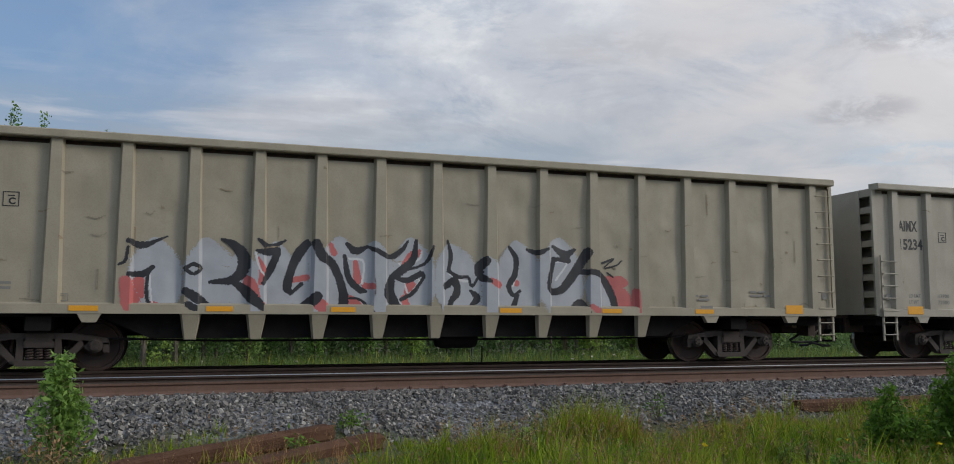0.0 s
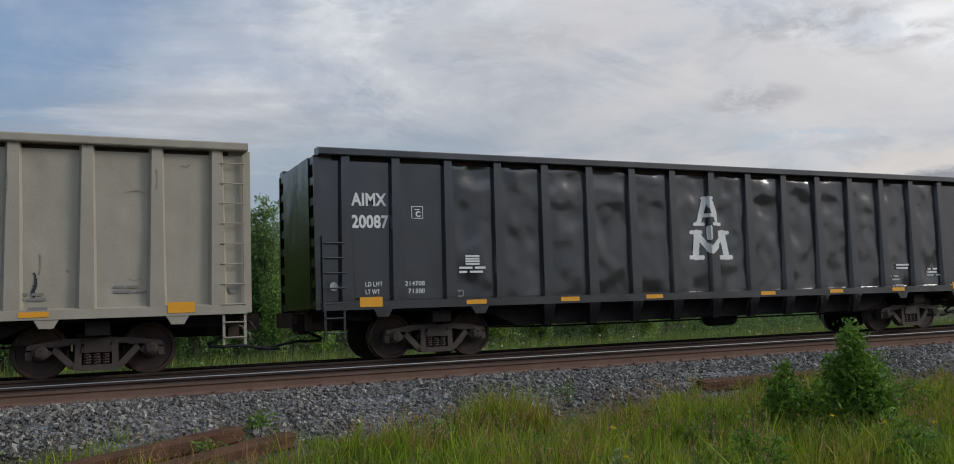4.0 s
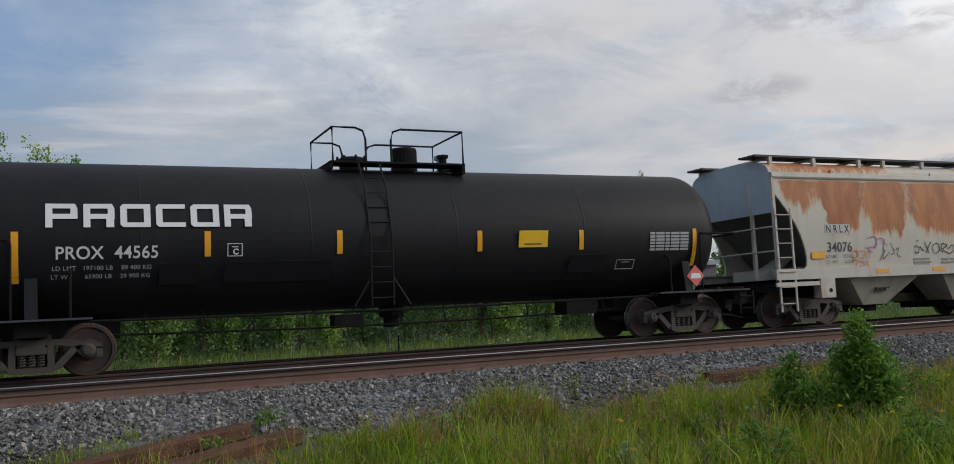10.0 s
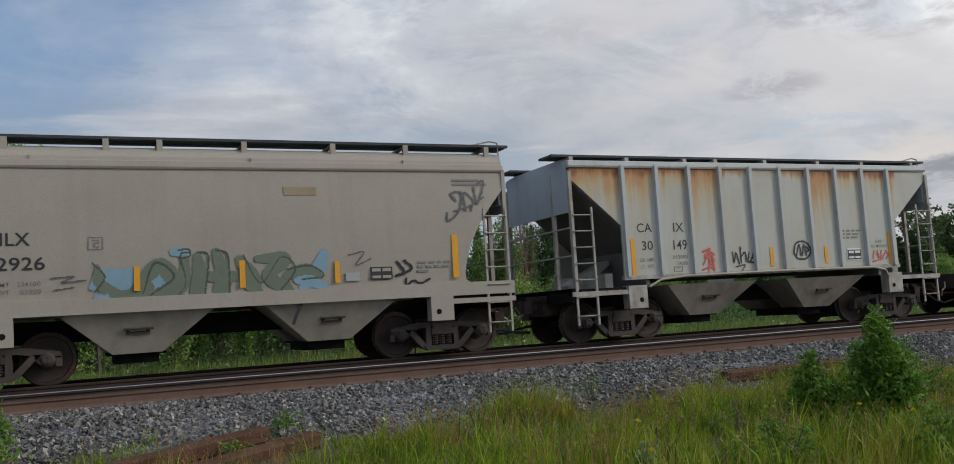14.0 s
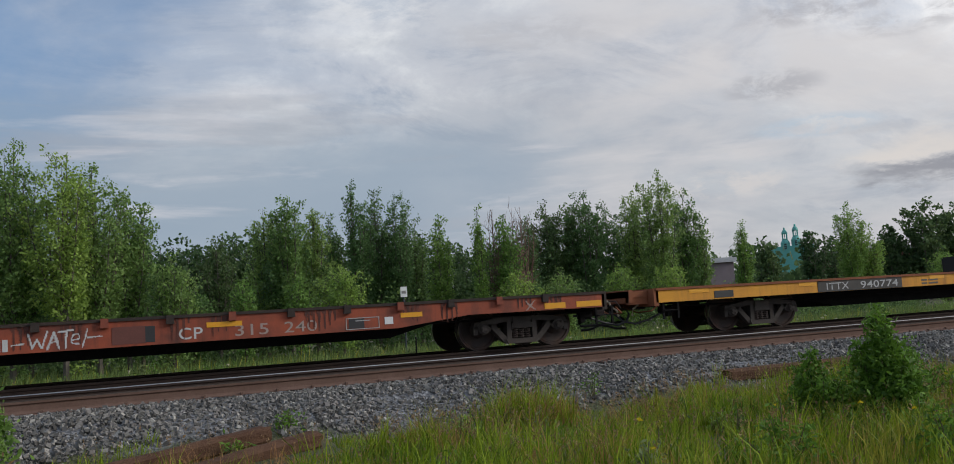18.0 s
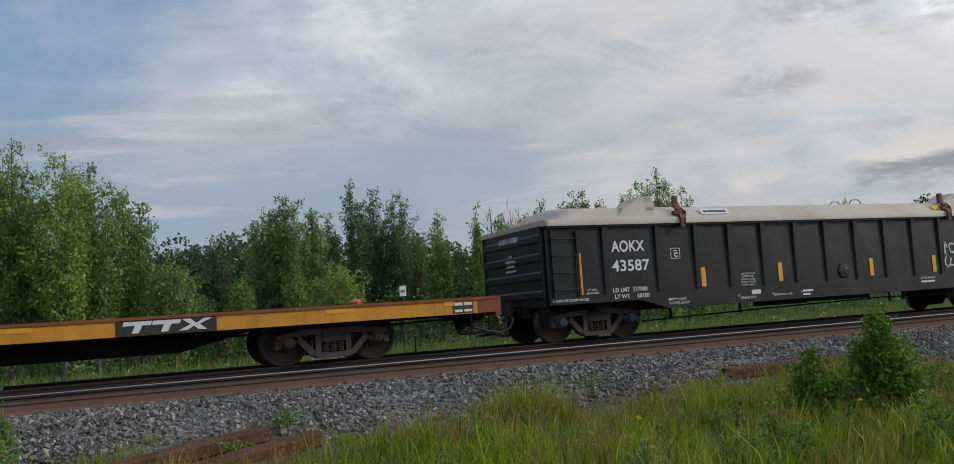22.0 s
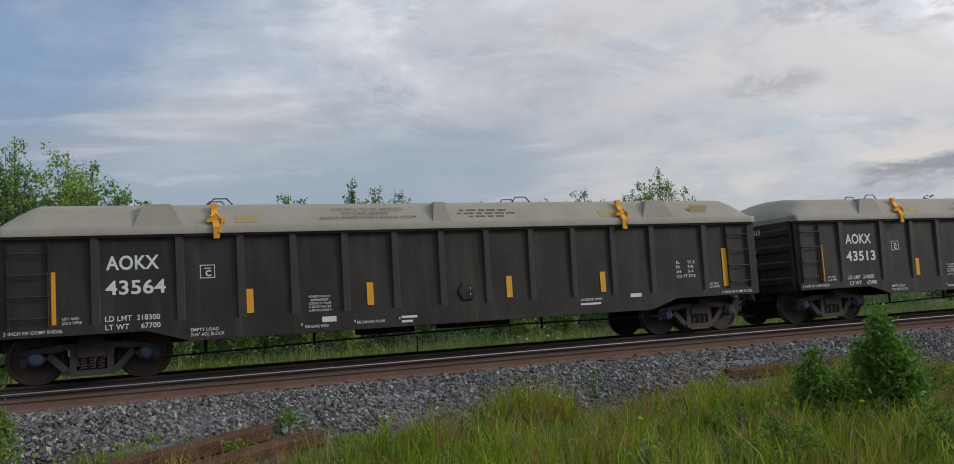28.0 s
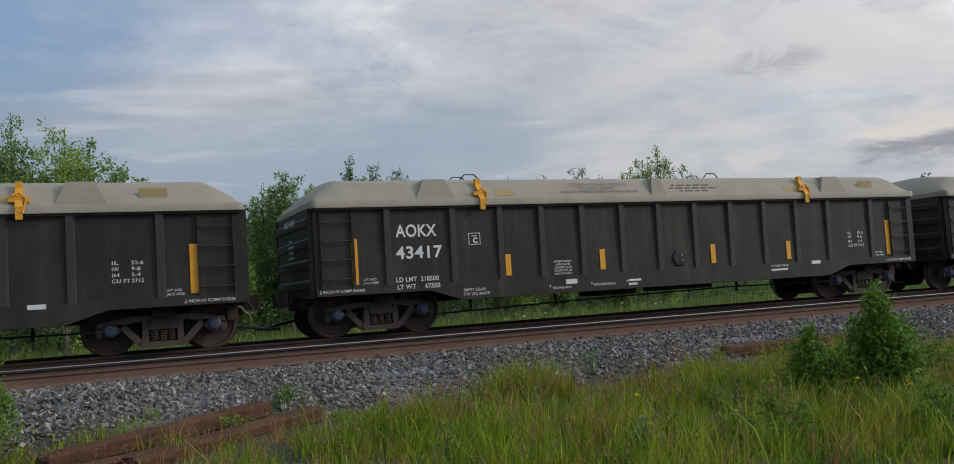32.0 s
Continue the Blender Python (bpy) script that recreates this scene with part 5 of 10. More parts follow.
    bm = box(bmesh.new(), -5.0, 5.0, -0.32, 0.32, 4.06, 4.16)
    for k in range(6):
        box(bm, -4.9 + 1.7 * k, -3.5 + 1.7 * k, -0.36, 0.36, 4.15, 4.19)
    part("hatch_cover", bm, material, car)
    bm = rod(bmesh.new(), [(4.9, -1.3, walk_z + 0.04), (5.3, -1.3, walk_z + 0.13), (5.48, -1.3, walk_z + 0.1), (5.5, -1.3, walk_z - 0.2), (5.5, 1.3, walk_z - 0.2)], 0.018)
    part("roof_grab_iron", bm, material, car)
    # two discharge bays with their outlets
    for s in (-1, 1):
        for sy in (-1, 1):
            bm = prism(bmesh.new(), [(s * 1.74 - 1.28, 1.18), (s * 1.74 + 1.28, 1.18), (s * 1.74 + 0.42, 0.46), (s * 1.74 - 0.42, 0.46)], "y", sy * 1.45, sy * 0.3)
            for v in bm.verts:
                if v.co.z < 0.6 and abs(v.co.y) > 1:
                    v.co.y *= 0.72
            part("discharge_bay", bm, HOPGRIME if ribs else DUSTYHOP, car)
        bm = box(bmesh.new(), s * 1.74 - 0.38, s * 1.74 + 0.38, -0.75, 0.75, 0.28, 0.44)
        box(bm, s * 1.74 - 0.50, s * 1.74 + 0.50, -0.85, 0.85, 0.43, 0.47)
        part("outlet_gate", bm, UNDER, car)
        bm = box(bmesh.new(), s * 1.74 - 0.20, s * 1.74 + 0.20, -1.27, -1.12, 0.79, 0.84)
        box(bm, s * 1.74 - 0.20, s * 1.74 - 0.14, -1.29, -1.12, 0.84, 0.97)
        box(bm, s * 1.74 + 0.13, s * 1.74 + 0.20, -1.29, -1.12, 0.84, 0.94)
        rod(bm, [(s * 1.74 - 0.24, -1.33, 0.89), (s * 1.74 + 0.26, -1.33, 0.89)], 0.022, 6)
        part("outlet_lock", bm, BOGIE, car)
    bm = box(bmesh.new(), -5.55, 5.55, -0.3, 0.3, 0.72, 1.12)
    part("centre_sill", bm, UNDER, car)
    for k in range(ribs):
        px = -4.09 + 8.1 * k / (ribs - 1)
        bm = prism(bmesh.new(), [(px - 0.07, -1.51), (px - 0.045, -1.60), (px + 0.045, -1.60), (px + 0.07, -1.51)], "z", z0, z1 - 0.03)
        part("side_post", bm, RIBPOST, car)
    running_gear(car, 5.6, 4.08)
    return car


ENDSHEET = surface("blue_grey_end_sheet", (0.40, 0.44, 0.475), 0.7, second=(0.33, 0.355, 0.375), scale=1.6, streak=0.3, bump=0.06)
# kept far darker than the sides: the shadow under the slope is in this colour
SLOPE = surface("dusty_shaded_slope_sheet", (0.16, 0.155, 0.15), 0.8, second=(0.22, 0.21, 0.19), scale=1.5, streak=0.3, bump=0.1)
DUSTYHOP = surface("dusty_hopper_bay", (0.44, 0.385, 0.305), 0.8, second=(0.24, 0.20, 0.155), scale=1.5, streak=0.3, bump=0.1)
HOPGRIME = surface("grimy_brown_hopper_bay", (0.31, 0.265, 0.21), 0.85, second=(0.17, 0.14, 0.11), amount=0.8, scale=1.4, streak=0.4, bump=0.1)
RIBFRAME = surface("stained_off_white_frame_paint", (0.44, 0.42, 0.365), 0.7, second=(0.25, 0.19, 0.135), amount=0.75, scale=3.0, streak=0.5, bump=0.06, dirt=(0.15, 0.085, 0.05))
RIBPOST = surface("pale_blue_grey_rib", (0.50, 0.515, 0.495), 0.6, second=(0.43, 0.41, 0.36), scale=2.0, streak=0.3, bump=0.05, dirt=(0.30, 0.19, 0.10))


# ---- flat cars ----


def flat_car(x, half, trucks, material, deck, label, belly, cut=0.0):
    """A flat car; cut is how much shorter its one end is than the other."""
    car = car_root("flat_car", x, label)
    ztop, far = 1.06, half - cut
    if belly:
        prof = [(-half, ztop), (far, ztop), (far, 0.76), (trucks - 1.4, 0.77), (trucks - 2.9, 0.60), (-trucks + 2.9, 0.60), (-trucks + 1.4, 0.77), (-half, 0.78)]
    else:
        prof = [(-half, ztop), (far, ztop), (far, 0.77), (-half, 0.77)]
    for s in (-1, 1):
        bm = prism(bmesh.new(), prof, "y", s * 1.55, s * 1.45)
        part("side_sill", bm, material, car)
        bm = box(bmesh.new(), -half, far, s * 1.58, s * 1.47, ztop - 0.02, ztop + 0.035)
        part("deck_edge", bm, deck, car)
    for e in (-1, 1):
        end = far if e > 0 else -half
        bm = box(bmesh.new(), end - 0.06, end + 0.06, -1.55, 1.55, 0.70, ztop + 0.03)
        part("end_sill", bm, deck, car)
        ladder(car, e * (half - 0.4) - 0.2, 0.4, -1.50, 0.40, 0.78, 1, UNDER)
    n = 70 if belly else 96
    plank = mesh_of("deck_plank", box(bmesh.new(), -half / n + 0.006, half / n - 0.006, -1.45, 1.45, 0, 0.05), deck)
    for k in range(n):
        if -half + (2 * k + 1) * half / n > far:
            continue
        put("deck_plank", plank, car, -half + (2 * k + 1) * half / n, 0, ztop - 0.02 + 0.006 * math.sin(k * 2.7))
    bm = prism(bmesh.new(), [(-half, 1.03), (half, 1.03), (half, 0.72), (trucks + 1.3, 0.72), (trucks - 1.5, 0.72), (trucks - 2.8, 0.40), (-trucks + 2.8, 0.40), (-trucks + 1.5, 0.72), (-half, 0.72)], "y", -0.62, 0.62)
    bearer = mesh_of("cross_bearer", box(bmesh.new(), -0.05, 0.05, -1.45, 1.45, 0.78, 1.0), UNDER)
    bolster = mesh_of("body_bolster", box(bmesh.new(), -0.25, 0.25, -1.45, 1.45, 0.74, 1.0), UNDER)
    for k in range(int(half * 1.6)):
        px = -half + 0.6 + k * 1.25
        if px < half and abs(abs(px) - trucks) > 1.2:
            put("cross_bearer", bearer, car, px)
    for e in (-1, 1):
        put("body_bolster", bolster, car, e * trucks)
    part("centre_sill", bm, UNDER, car)
    part("brake_pipe", rod(bmesh.new(), [(-half, -0.7, 0.7), (-half + 2, -0.9, 0.66), (0, -0.9, 0.60), (half - 2, -0.9, 0.66), (half, -0.7, 0.7)], 0.022), UNDER, car)
    if belly:
        pocket = mesh_of("stake_pocket", prism(bmesh.new(), [(-0.07, 1.0), (0.07, 1.0), (0.06, 1.16), (-0.06, 1.16)], "y", -1.63, -1.55), material)
        dirty = mesh_of("stake_pocket", prism(bmesh.new(), [(-0.07, 1.0), (0.07, 1.0), (0.06, 1.16), (-0.06, 1.16)], "y", -1.63, -1.55), deck)
        for k in range(17):
            put("stake_pocket", dirty if k % 5 in (1, 2, 4) else pocket, car, -half + 0.8 + k * (2 * half - 1.6) / 17, 0, -0.06)
    running_gear(car, half, trucks, 0.86, 0.5)
    return car


# ---- low black gondolas with lids ----
POSTS = [-6.43, -5.04, -3.98, -3.01, -2.02, -1.01, -0.03, 0.97, 1.99, 3.0, 4.0, 5.02, 6.46]


@functools.cache
def low_meshes(paint, ribs):
    half, top = 7.88, 2.52
    m = {}
    out = [(-half, top), (half, top), (half, 0.82), (5.6, 0.82), (4.9, 0.60), (-4.9, 0.60), (-5.6, 0.82), (-half, 0.82)]
    bm = prism(bmesh.new(), out, "y", -1.50, -1.45)
    m["side"] = mesh_of("side_panel", bm, paint)
    bm = prism(bmesh.new(), [(-0.09, -1.49), (-0.06, SIDE), (0.06, SIDE), (0.09, -1.49)], "z", 0.84, top - 0.02)
    for v in bm.verts:   # ribs taper out at the foot
        if v.co.z < 1.0 and v.co.y < -1.5:
            v.co.y += 0.035
    m["post"] = mesh_of("post", bm, ribs)
    m["chord"] = mesh_of("top_chord", prism(bmesh.new(), [(-1.44, top - 0.06), (-1.59, top - 0.06), (-1.59, top + 0.06), (-1.44, top + 0.06)], "x", -half, half), paint)
    bm = prism(bmesh.new(), [(-half, 0.82), (-half, 0.97), (half, 0.97), (half, 0.82), (5.6, 0.82), (4.9, 0.60), (-4.9, 0.60), (-5.6, 0.82)], "y", -1.56, -1.50)
    m["sill"] = mesh_of("side_sill", bm, paint)
    m["end"] = mesh_of("end_panel", box(bmesh.new(), half - 0.06, half + 0.08, -1.425, 1.425, 0.8, top), paint)
    m["rib"] = mesh_of("end_rib", prism(bmesh.new(), [(half + 0.075, 0.0), (half + 0.11, 0.05), (half + 0.11, 0.17), (half + 0.075, 0.22)], "y", -1.40, 1.40), paint)
    bm = box(bmesh.new(), half + 0.001, half + 0.105, -1.495, -1.43, 0.82, top)
    m["corner"] = mesh_of("corner_plate", bm, paint)
    bm = box(bmesh.new(), -half - 0.15, half + 0.15, -0.3, 0.3, 0.58, 0.86)
    box(bm, -half, half, -1.45, 1.45, 0.80, 0.86)
    box(bm, -5.0, 5.0, -1.45, 1.45, 0.60, 0.66)
    for s in (-1, 1):
        box(bm, s * 6.5 - 0.2, s * 6.5 + 0.2, -1.4, 1.4, 0.66, 0.86)
    m["frame"] = mesh_of("centre_sill", bm, UNDER)
    bm = rod(bmesh.new(), [(-5.4, -1.2, 0.34), (-2, -1.2, 0.42), (2, -1.2, 0.48), (5.4, -1.2, 0.44)], 0.02)
    for px in (-4.6, -2.6, 2.3, 4.4):
        rod(bm, [(px, -1.2, 0.62), (px, -1.2, 0.36)], 0.03, 5)
    box(bm, -1.6, -0.6, -1.3, -0.5, 0.48, 0.62)
    box(bm, 0.2, 1.5, -1.3, -0.4, 0.50, 0.62)
    m["gear"] = mesh_of("brake_rigging", bm, UNDER)
    return m


def low_gondola(x, number, weights, label, paint, ribs):
    m = low_meshes(paint, ribs)
    half = 7.88
    car = car_root("low_gondola", x, label)
    for rz in (0, 180):
        put("side_panel", m["side"], car, 0, 0, 0, 0, 0, rz)
        put("top_chord", m["chord"], car, 0, 0, 0, 0, 0, rz)
        put("side_sill", m["sill"], car, 0, 0, 0, 0, 0, rz)
        e = put("end_panel", m["end"], car, 0, 0, 0, 0, 0, rz)
        put("corner_plate", m["corner"], car, 0, 0, 0, 0, 0, rz)
        for k in range(4):
            put("end_rib", m["rib"], e, 0, 0, 0.95 + 0.40 * k)
        for px in POSTS:
            put("post", m["post"], car, px if rz == 0 else -px, 0, 0, 0, 0, rz)
    put("centre_sill", m["frame"], car)
    put("brake_rigging", m["gear"], car)
    for sx, rz in ((-half - 0.116, -90), (half + 0.116, 90)):
        if number and sx < 0:
            put("end_mark", glyphs("AOKX %s" % number, 0.17, 1.0, 0.004, WHITEPAINT), car, sx + 0.0, 0.55, 2.28, 90, 0, rz)
            for k, w in enumerate((0.2, 0.5, 0.4, 0.5)):
                put("end_stencil", bar_mesh(w, 0.045, DUSTWHITE), car, sx + 0.0, w / 2, 1.95 - 0.11 * k, 0, 0, rz)
    ladder(car, -7.75, 0.62, -1.54, 0.95, 2.40, 4, paint)
    ladder(car, 7.12, 0.62, -1.54, 0.95, 2.40, 4, paint)
    running_gear(car, half, 6.5, 0.80, cap=BLUECAP)
    y = -1.506
    number and lettering(car, "AOKX", -6.24, 1.91, y, 0.235, WHITEPAINT, 0.86, 0.03)
    number and lettering(car, number, -6.26, 1.48, y, 0.235, WHITEPAINT, 0.98, 0.03)
    number and lettering(car, "LD LMT  %s" % weights[0], -6.29, 1.02, y, 0.09, WHITEPAINT, 0.90, 0.02)
    number and lettering(car, "LT WT    %s" % weights[1], -6.29, 0.875, y - 0.06, 0.09, WHITEPAINT, 0.90, 0.02)
    frame_box(car, -4.69, 1.70, 0.26, 0.24, y, WHITEPAINT)
    low = -1.566
    lettering(car, "2 INCH HF COMP SHOES", -7.83, 0.875, low, 0.055, WHITEPAINT, 0.88, 0.01)
    lettering(car, "2 INCH HF COMP SHOES", 6.84, 0.865, low, 0.055, WHITEPAINT, 0.88, 0.01)
    for px in (-6.95, 6.55):
        lettering(car, "LIFT AND", px, 1.08, y, 0.045, WHITEPAINT, 0.26, 0.01)
        lettering(car, "JACK HERE", px, 1.01, y, 0.045, WHITEPAINT, 0.30, 0.01)
    lettering(car, "EMPTY LOAD", -4.89, 0.76, low, 0.055, WHITEPAINT, 0.48, 0.01)
    lettering(car, '7/16" ADJ. BLOCK', -4.89, 0.675, low, 0.055, WHITEPAINT, 0.58, 0.01)
    for k, row in enumerate(("CONDITIONALLY", "APPROVED", "CONTROL VALVE", "IF DEFECTIVE, SEE", "AAR FIG RULE 4")):
        lettering(car, row, -2.75 + (0.04 if k == 1 else 0), 1.25 - 0.065 * k, y, 0.042, WHITEPAINT, 0.34 if k == 1 else 0.43, 0.01)
    lettering(car, "RELEASE ROD", -2.85, 0.69, low, 0.05, WHITEPAINT, 0.45, 0.01)
    put("white_plate", plate_mesh(0.27, 0.10, WHITEPAINT), car, -2.52, low - 0.002, 0.78)
    lettering(car, "RETAINING VALVE", -1.85, 0.71, low, 0.05, WHITEPAINT, 0.55, 0.01)
    bars(car, -0.95, 0.76, low, [(0.32,), (0.22,)], WHITEPAINT)
    lettering(car, "EXTERIOR PAINT", 3.08, 0.88, low, 0.05, WHITEPAINT, 0.55, 0.01)
    bars(car, 3.08, 0.79, low, [(0.5,)], WHITEPAINT)
    put("white_plate", plate_mesh(0.28, 0.08, WHITEPAINT), car, 4.35, low - 0.002, 0.90)
    for px in (-2.92, -1.9, -1.0):
        put("rod_mark", bar_mesh(0.02, 0.045, WHITEPAINT), car, px, low, 0.74)
    for px, z0, w, h in ((-7.16, 1.01, 0.12, 0.89), (-3.89, 1.03, 0.125, 0.44), (-1.61, 1.05, 0.13, 0.44), (1.38, 1.05, 0.13, 0.44), (3.64, 1.05, 0.13, 0.44), (6.96, 1.03, 0.14, 0.88)):
        reflector(car, px, z0, y - 0.004, w, h)
    for k, (a, b) in enumerate((("IL", "52-6"), ("IW", "9-8"), ("IH", "5-4"), ("CU FT", "2715"))):
        lettering(car, a, 5.66, 1.59 - 0.105 * k, y, 0.065, WHITEPAINT, 0.06 * len(a), 0.01)
        lettering(car, b, 5.98, 1.59 - 0.105 * k, y, 0.065, WHITEPAINT, 0.05 * len(b), 0.01)
    bm = lathe(bmesh.new(), [(0.22, -1.50), (0.19, -1.535), (0.02, -1.545)], "y", 6)
    ob = part("pressed_boss", bm, paint, car)
    ob.matrix_basis = pose(0.49, 0, 1.22)
    for dz in (-0.06, 0.06):
        put("rivet", rivet_mesh(), ob, 0.06, -1.548, dz)
    return car


WHITEPATCH = plain("clean_white_patch", (0.50, 0.48, 0.44), 0.6)
STAIN = surface("pale_rust_stain", (0.38, 0.29, 0.18), 0.7, bump=0.03)
FIELDBLACK = surface("worn_black_field", (0.030, 0.026, 0.022), 0.6, second=(0.05, 0.042, 0.034), scale=3, bump=0.05)
REDDARK = surface("darker_red_overpaint", (0.15, 0.052, 0.038), 0.75, bump=0.05)


@functools.cache
def rivet_mesh():
    return mesh_of("rivet", lathe(bmesh.new(), [(0.014, 0.006), (0.012, -0.004), (0.002, -0.006)], "y", 8), WHITEPAINT)


RUSTCLAMP = surface("rusty_lid_clamp", (0.17, 0.075, 0.04), 0.85, second=(0.10, 0.05, 0.035), scale=6, bump=0.3)
WHITELID = surface("stained_white_lid", (0.50, 0.45, 0.385), 0.6, second=(0.43, 0.345, 0.255), amount=0.8, scale=0.7, streak=0.3, bump=0.03, dirt=(0.34, 0.21, 0.11))
LIDMARK = plain("brownish_lid_print", (0.11, 0.095, 0.075), 0.7)
LIDPATCH = plain("yellowed_lid_patch", (0.38, 0.29, 0.13), 0.7)
YELLOWPATCH = plain("bright_yellow_lid_paint", (0.78, 0.42, 0.02), 0.6)
BLUEMARK = plain("dark_blue_print", (0.05, 0.06, 0.10), 0.6)


def lid(car, kind):
    """The fibreglass lid: straight skirt, sloped ends and an arched top, with moulded bosses, clamps and print.
    kind 0: white with plain sides; 1: white with a row of cross arches; 2: grey-beige with moulded pockets."""
    material, half = (COVER, 7.92) if kind == 2 else (WHITELID, 7.92)
    top = 3.08 if kind == 2 else 2.92
    sec = [(-1.63, 2.50), (-1.63, 2.62), (-1.58, 2.66), (-1.36, top - 0.10), (-1.18, top - 0.02), (-0.6, top + 0.07), (0, top + 0.10), (0.6, top + 0.07), (1.18, top - 0.02), (1.36, top - 0.10), (1.58, 2.66), (1.63, 2.62), (1.63, 2.50)]
    bm = bmesh.new()
    rings = []
    n = 145
    for i in range(n):
        px = -half + 2 * half * i / (n - 1)
        end = min(1.0, max(0.0, (half - abs(px)) / 0.62)) if kind == 2 else min(1.0, max(0.0, (half - abs(px) - 0.42) / 0.40))
        end = end ** 0.7
        wave = 0.16 * max(0.0, math.sin(px * 2 * math.pi / 1.95)) ** 0.7 if kind == 1 else 0.0
        ring = []
        for y, z in sec:
            up = max(0, z - 2.64)
            zz = min(z, 2.64) + up * end + (wave * end * max(0.0, 1 - (abs(y) / 1.42) ** 4) if up else 0)
            ring.append(bm.verts.new((px, y, zz)))
        rings.append(ring)
    for a, b in zip(rings, rings[1:]):
        for k in range(len(sec) - 1):
            bm.faces.new((a[k], a[k + 1], b[k + 1], b[k]))
    bm.faces.new(rings[0])
    bm.faces.new(rings[-1][::-1])
    bmesh.ops.recalc_face_normals(bm, faces=bm.faces[:])
    shell = part("lid", bm, material, car)
    for p in shell.data.polygons:
        p.use_smooth = abs(p.normal.x) < 0.7
    if kind == 2:
        for px in (-5.38, 0.0, 5.22):
            w = 0.42 if abs(px) > 1 else 0.2
            bm = prism(bmesh.new(), [(px - w, -1.60), (px + w, -1.60), (px + w * 0.6, -0.9), (px - w * 0.6, -0.9)], "z", 2.64, top - 0.03)
            for v in bm.verts:
                if v.co.z > 2.8:
                    v.co.x = px + (v.co.x - px) * 0.55
                    v.co.y += 0.10 if v.co.y < -1.2 else 0
            part("lid_pocket", bm, material, shell)
        for k, (row, px, w) in enumerate((("COVERS TO BE APPLIED", -2.22, 1.45), ("TO CAR SERIES", -2.05, 0.95), ("AOKX 43400 THRU AOKX 43524", -2.48, 1.95))):
            z = 2.90 - 0.085 * k
            lettering(shell, row, px, z, -1.59 + (z - 2.66) * 0.52, 0.058, LIDMARK, w, 0.01, 28)
        for px, cw, z in ((0.45, 1.15, 2.86), (0.38, 1.3, 2.79), (0.62, 0.8, 2.72)):
            k = 0.0
            while k < cw - 0.15:
                w = 0.10 + 0.05 * ((k * 37) % 3)
                b = put("lid_print", bar_mesh(round(w, 2), 0.045, LIDMARK), shell, px + k, -1.575 + (z - 2.66) * 0.66, z, -33)
                k += w + 0.05
        for px in (-4.03, 3.72):
            put("lid_patch", plate_mesh(0.42, 0.17, LIDPATCH), shell, px, -1.56, 2.69, -33)
        part("lid_plate", box(bmesh.new(), 6.15, 6.62, -1.515, -1.505, 2.74, 2.92), LIDPATCH, shell)
        hoops = (-4.15, 2.35)
    else:
        for px in (-5.3, 4.75):
            bm = prism(bmesh.new(), [(px - 0.75, 2.66), (px + 0.26, 2.66), (px + 0.26, 3.14), (px - 0.06, 3.13), (px - 0.30, 2.98), (px - 0.50, 2.90)], "y", -1.56, -0.75)
            for v in bm.verts:
                if v.co.z > 2.8:
                    v.co.y += 0.11 if v.co.y < -1.2 else -0.15
            q = part("lid_box", bm, material, shell)
            lettering(q, "GLC", px + 0.02, 3.02, -1.50, 0.07, BLUEMARK, 0.18, 0.01, 12)
            lettering(q, "3583" if kind == 0 else "2488", px + 0.02, 2.82, -1.545, 0.07, BLUEMARK, 0.2, 0.01, 12)
        q = part("lid_sticker", box(bmesh.new(), 0, 0.80, -0.004, 0.004, 0, 0.17), WHITEPAINT, shell, "white sticker with a dark printed mark")
        q.matrix_basis = pose(-3.75, -1.555, 2.70, -40)
        for k, (bx, bw) in enumerate(((0.08, 0.10), (0.20, 0.12), (0.34, 0.12), (0.48, 0.10), (0.60, 0.12))):
            put("sticker_print", plate_mesh(bw, 0.07, BLUEMARK), q, bx, -0.006, 0.05)
        if kind == 0:
            put("yellow_patch", plate_mesh(0.62, 0.16, YELLOWPATCH), shell, 3.85, -1.555, 2.70, -40, label="bright yellow patch on the lid")
        hoops = (-4.2, 2.2)
    clamp = ORANGE if kind == 2 else RUSTCLAMP
    for px in (-4.40, 4.27):
        bm = box(bmesh.new(), px - 0.055, px + 0.055, -1.69, -1.645, 2.40, 2.62)
        prism(bm, [(-1.70, 2.60), (-1.64, 2.60), (-1.42, 2.92), (-1.46, 2.98)], "x", px - 0.06, px + 0.06)
        box(bm, px - 0.16, px + 0.16, -1.62, -1.50, 2.70, 2.78)
        box(bm, px - 0.05, px + 0.05, -1.48, -1.38, 2.88, 3.06 if kind == 2 else 3.14)
        rod(bm, [(px - 0.1, -1.66, 2.80), (px, -1.60, 2.86), (px + 0.12, -1.64, 2.74), (px + 0.05, -1.70, 2.5)], 0.022, 5)
        part("lid_clamp", bm, clamp, shell)
    for px in hoops:
        bm = rod(bmesh.new(), [(px - 0.28, -0.5, top + 0.02), (px - 0.12, -0.5, top + 0.20), (px + 0.12, -0.5, top + 0.20), (px + 0.28, -0.5, top + 0.02)], 0.014, 6)
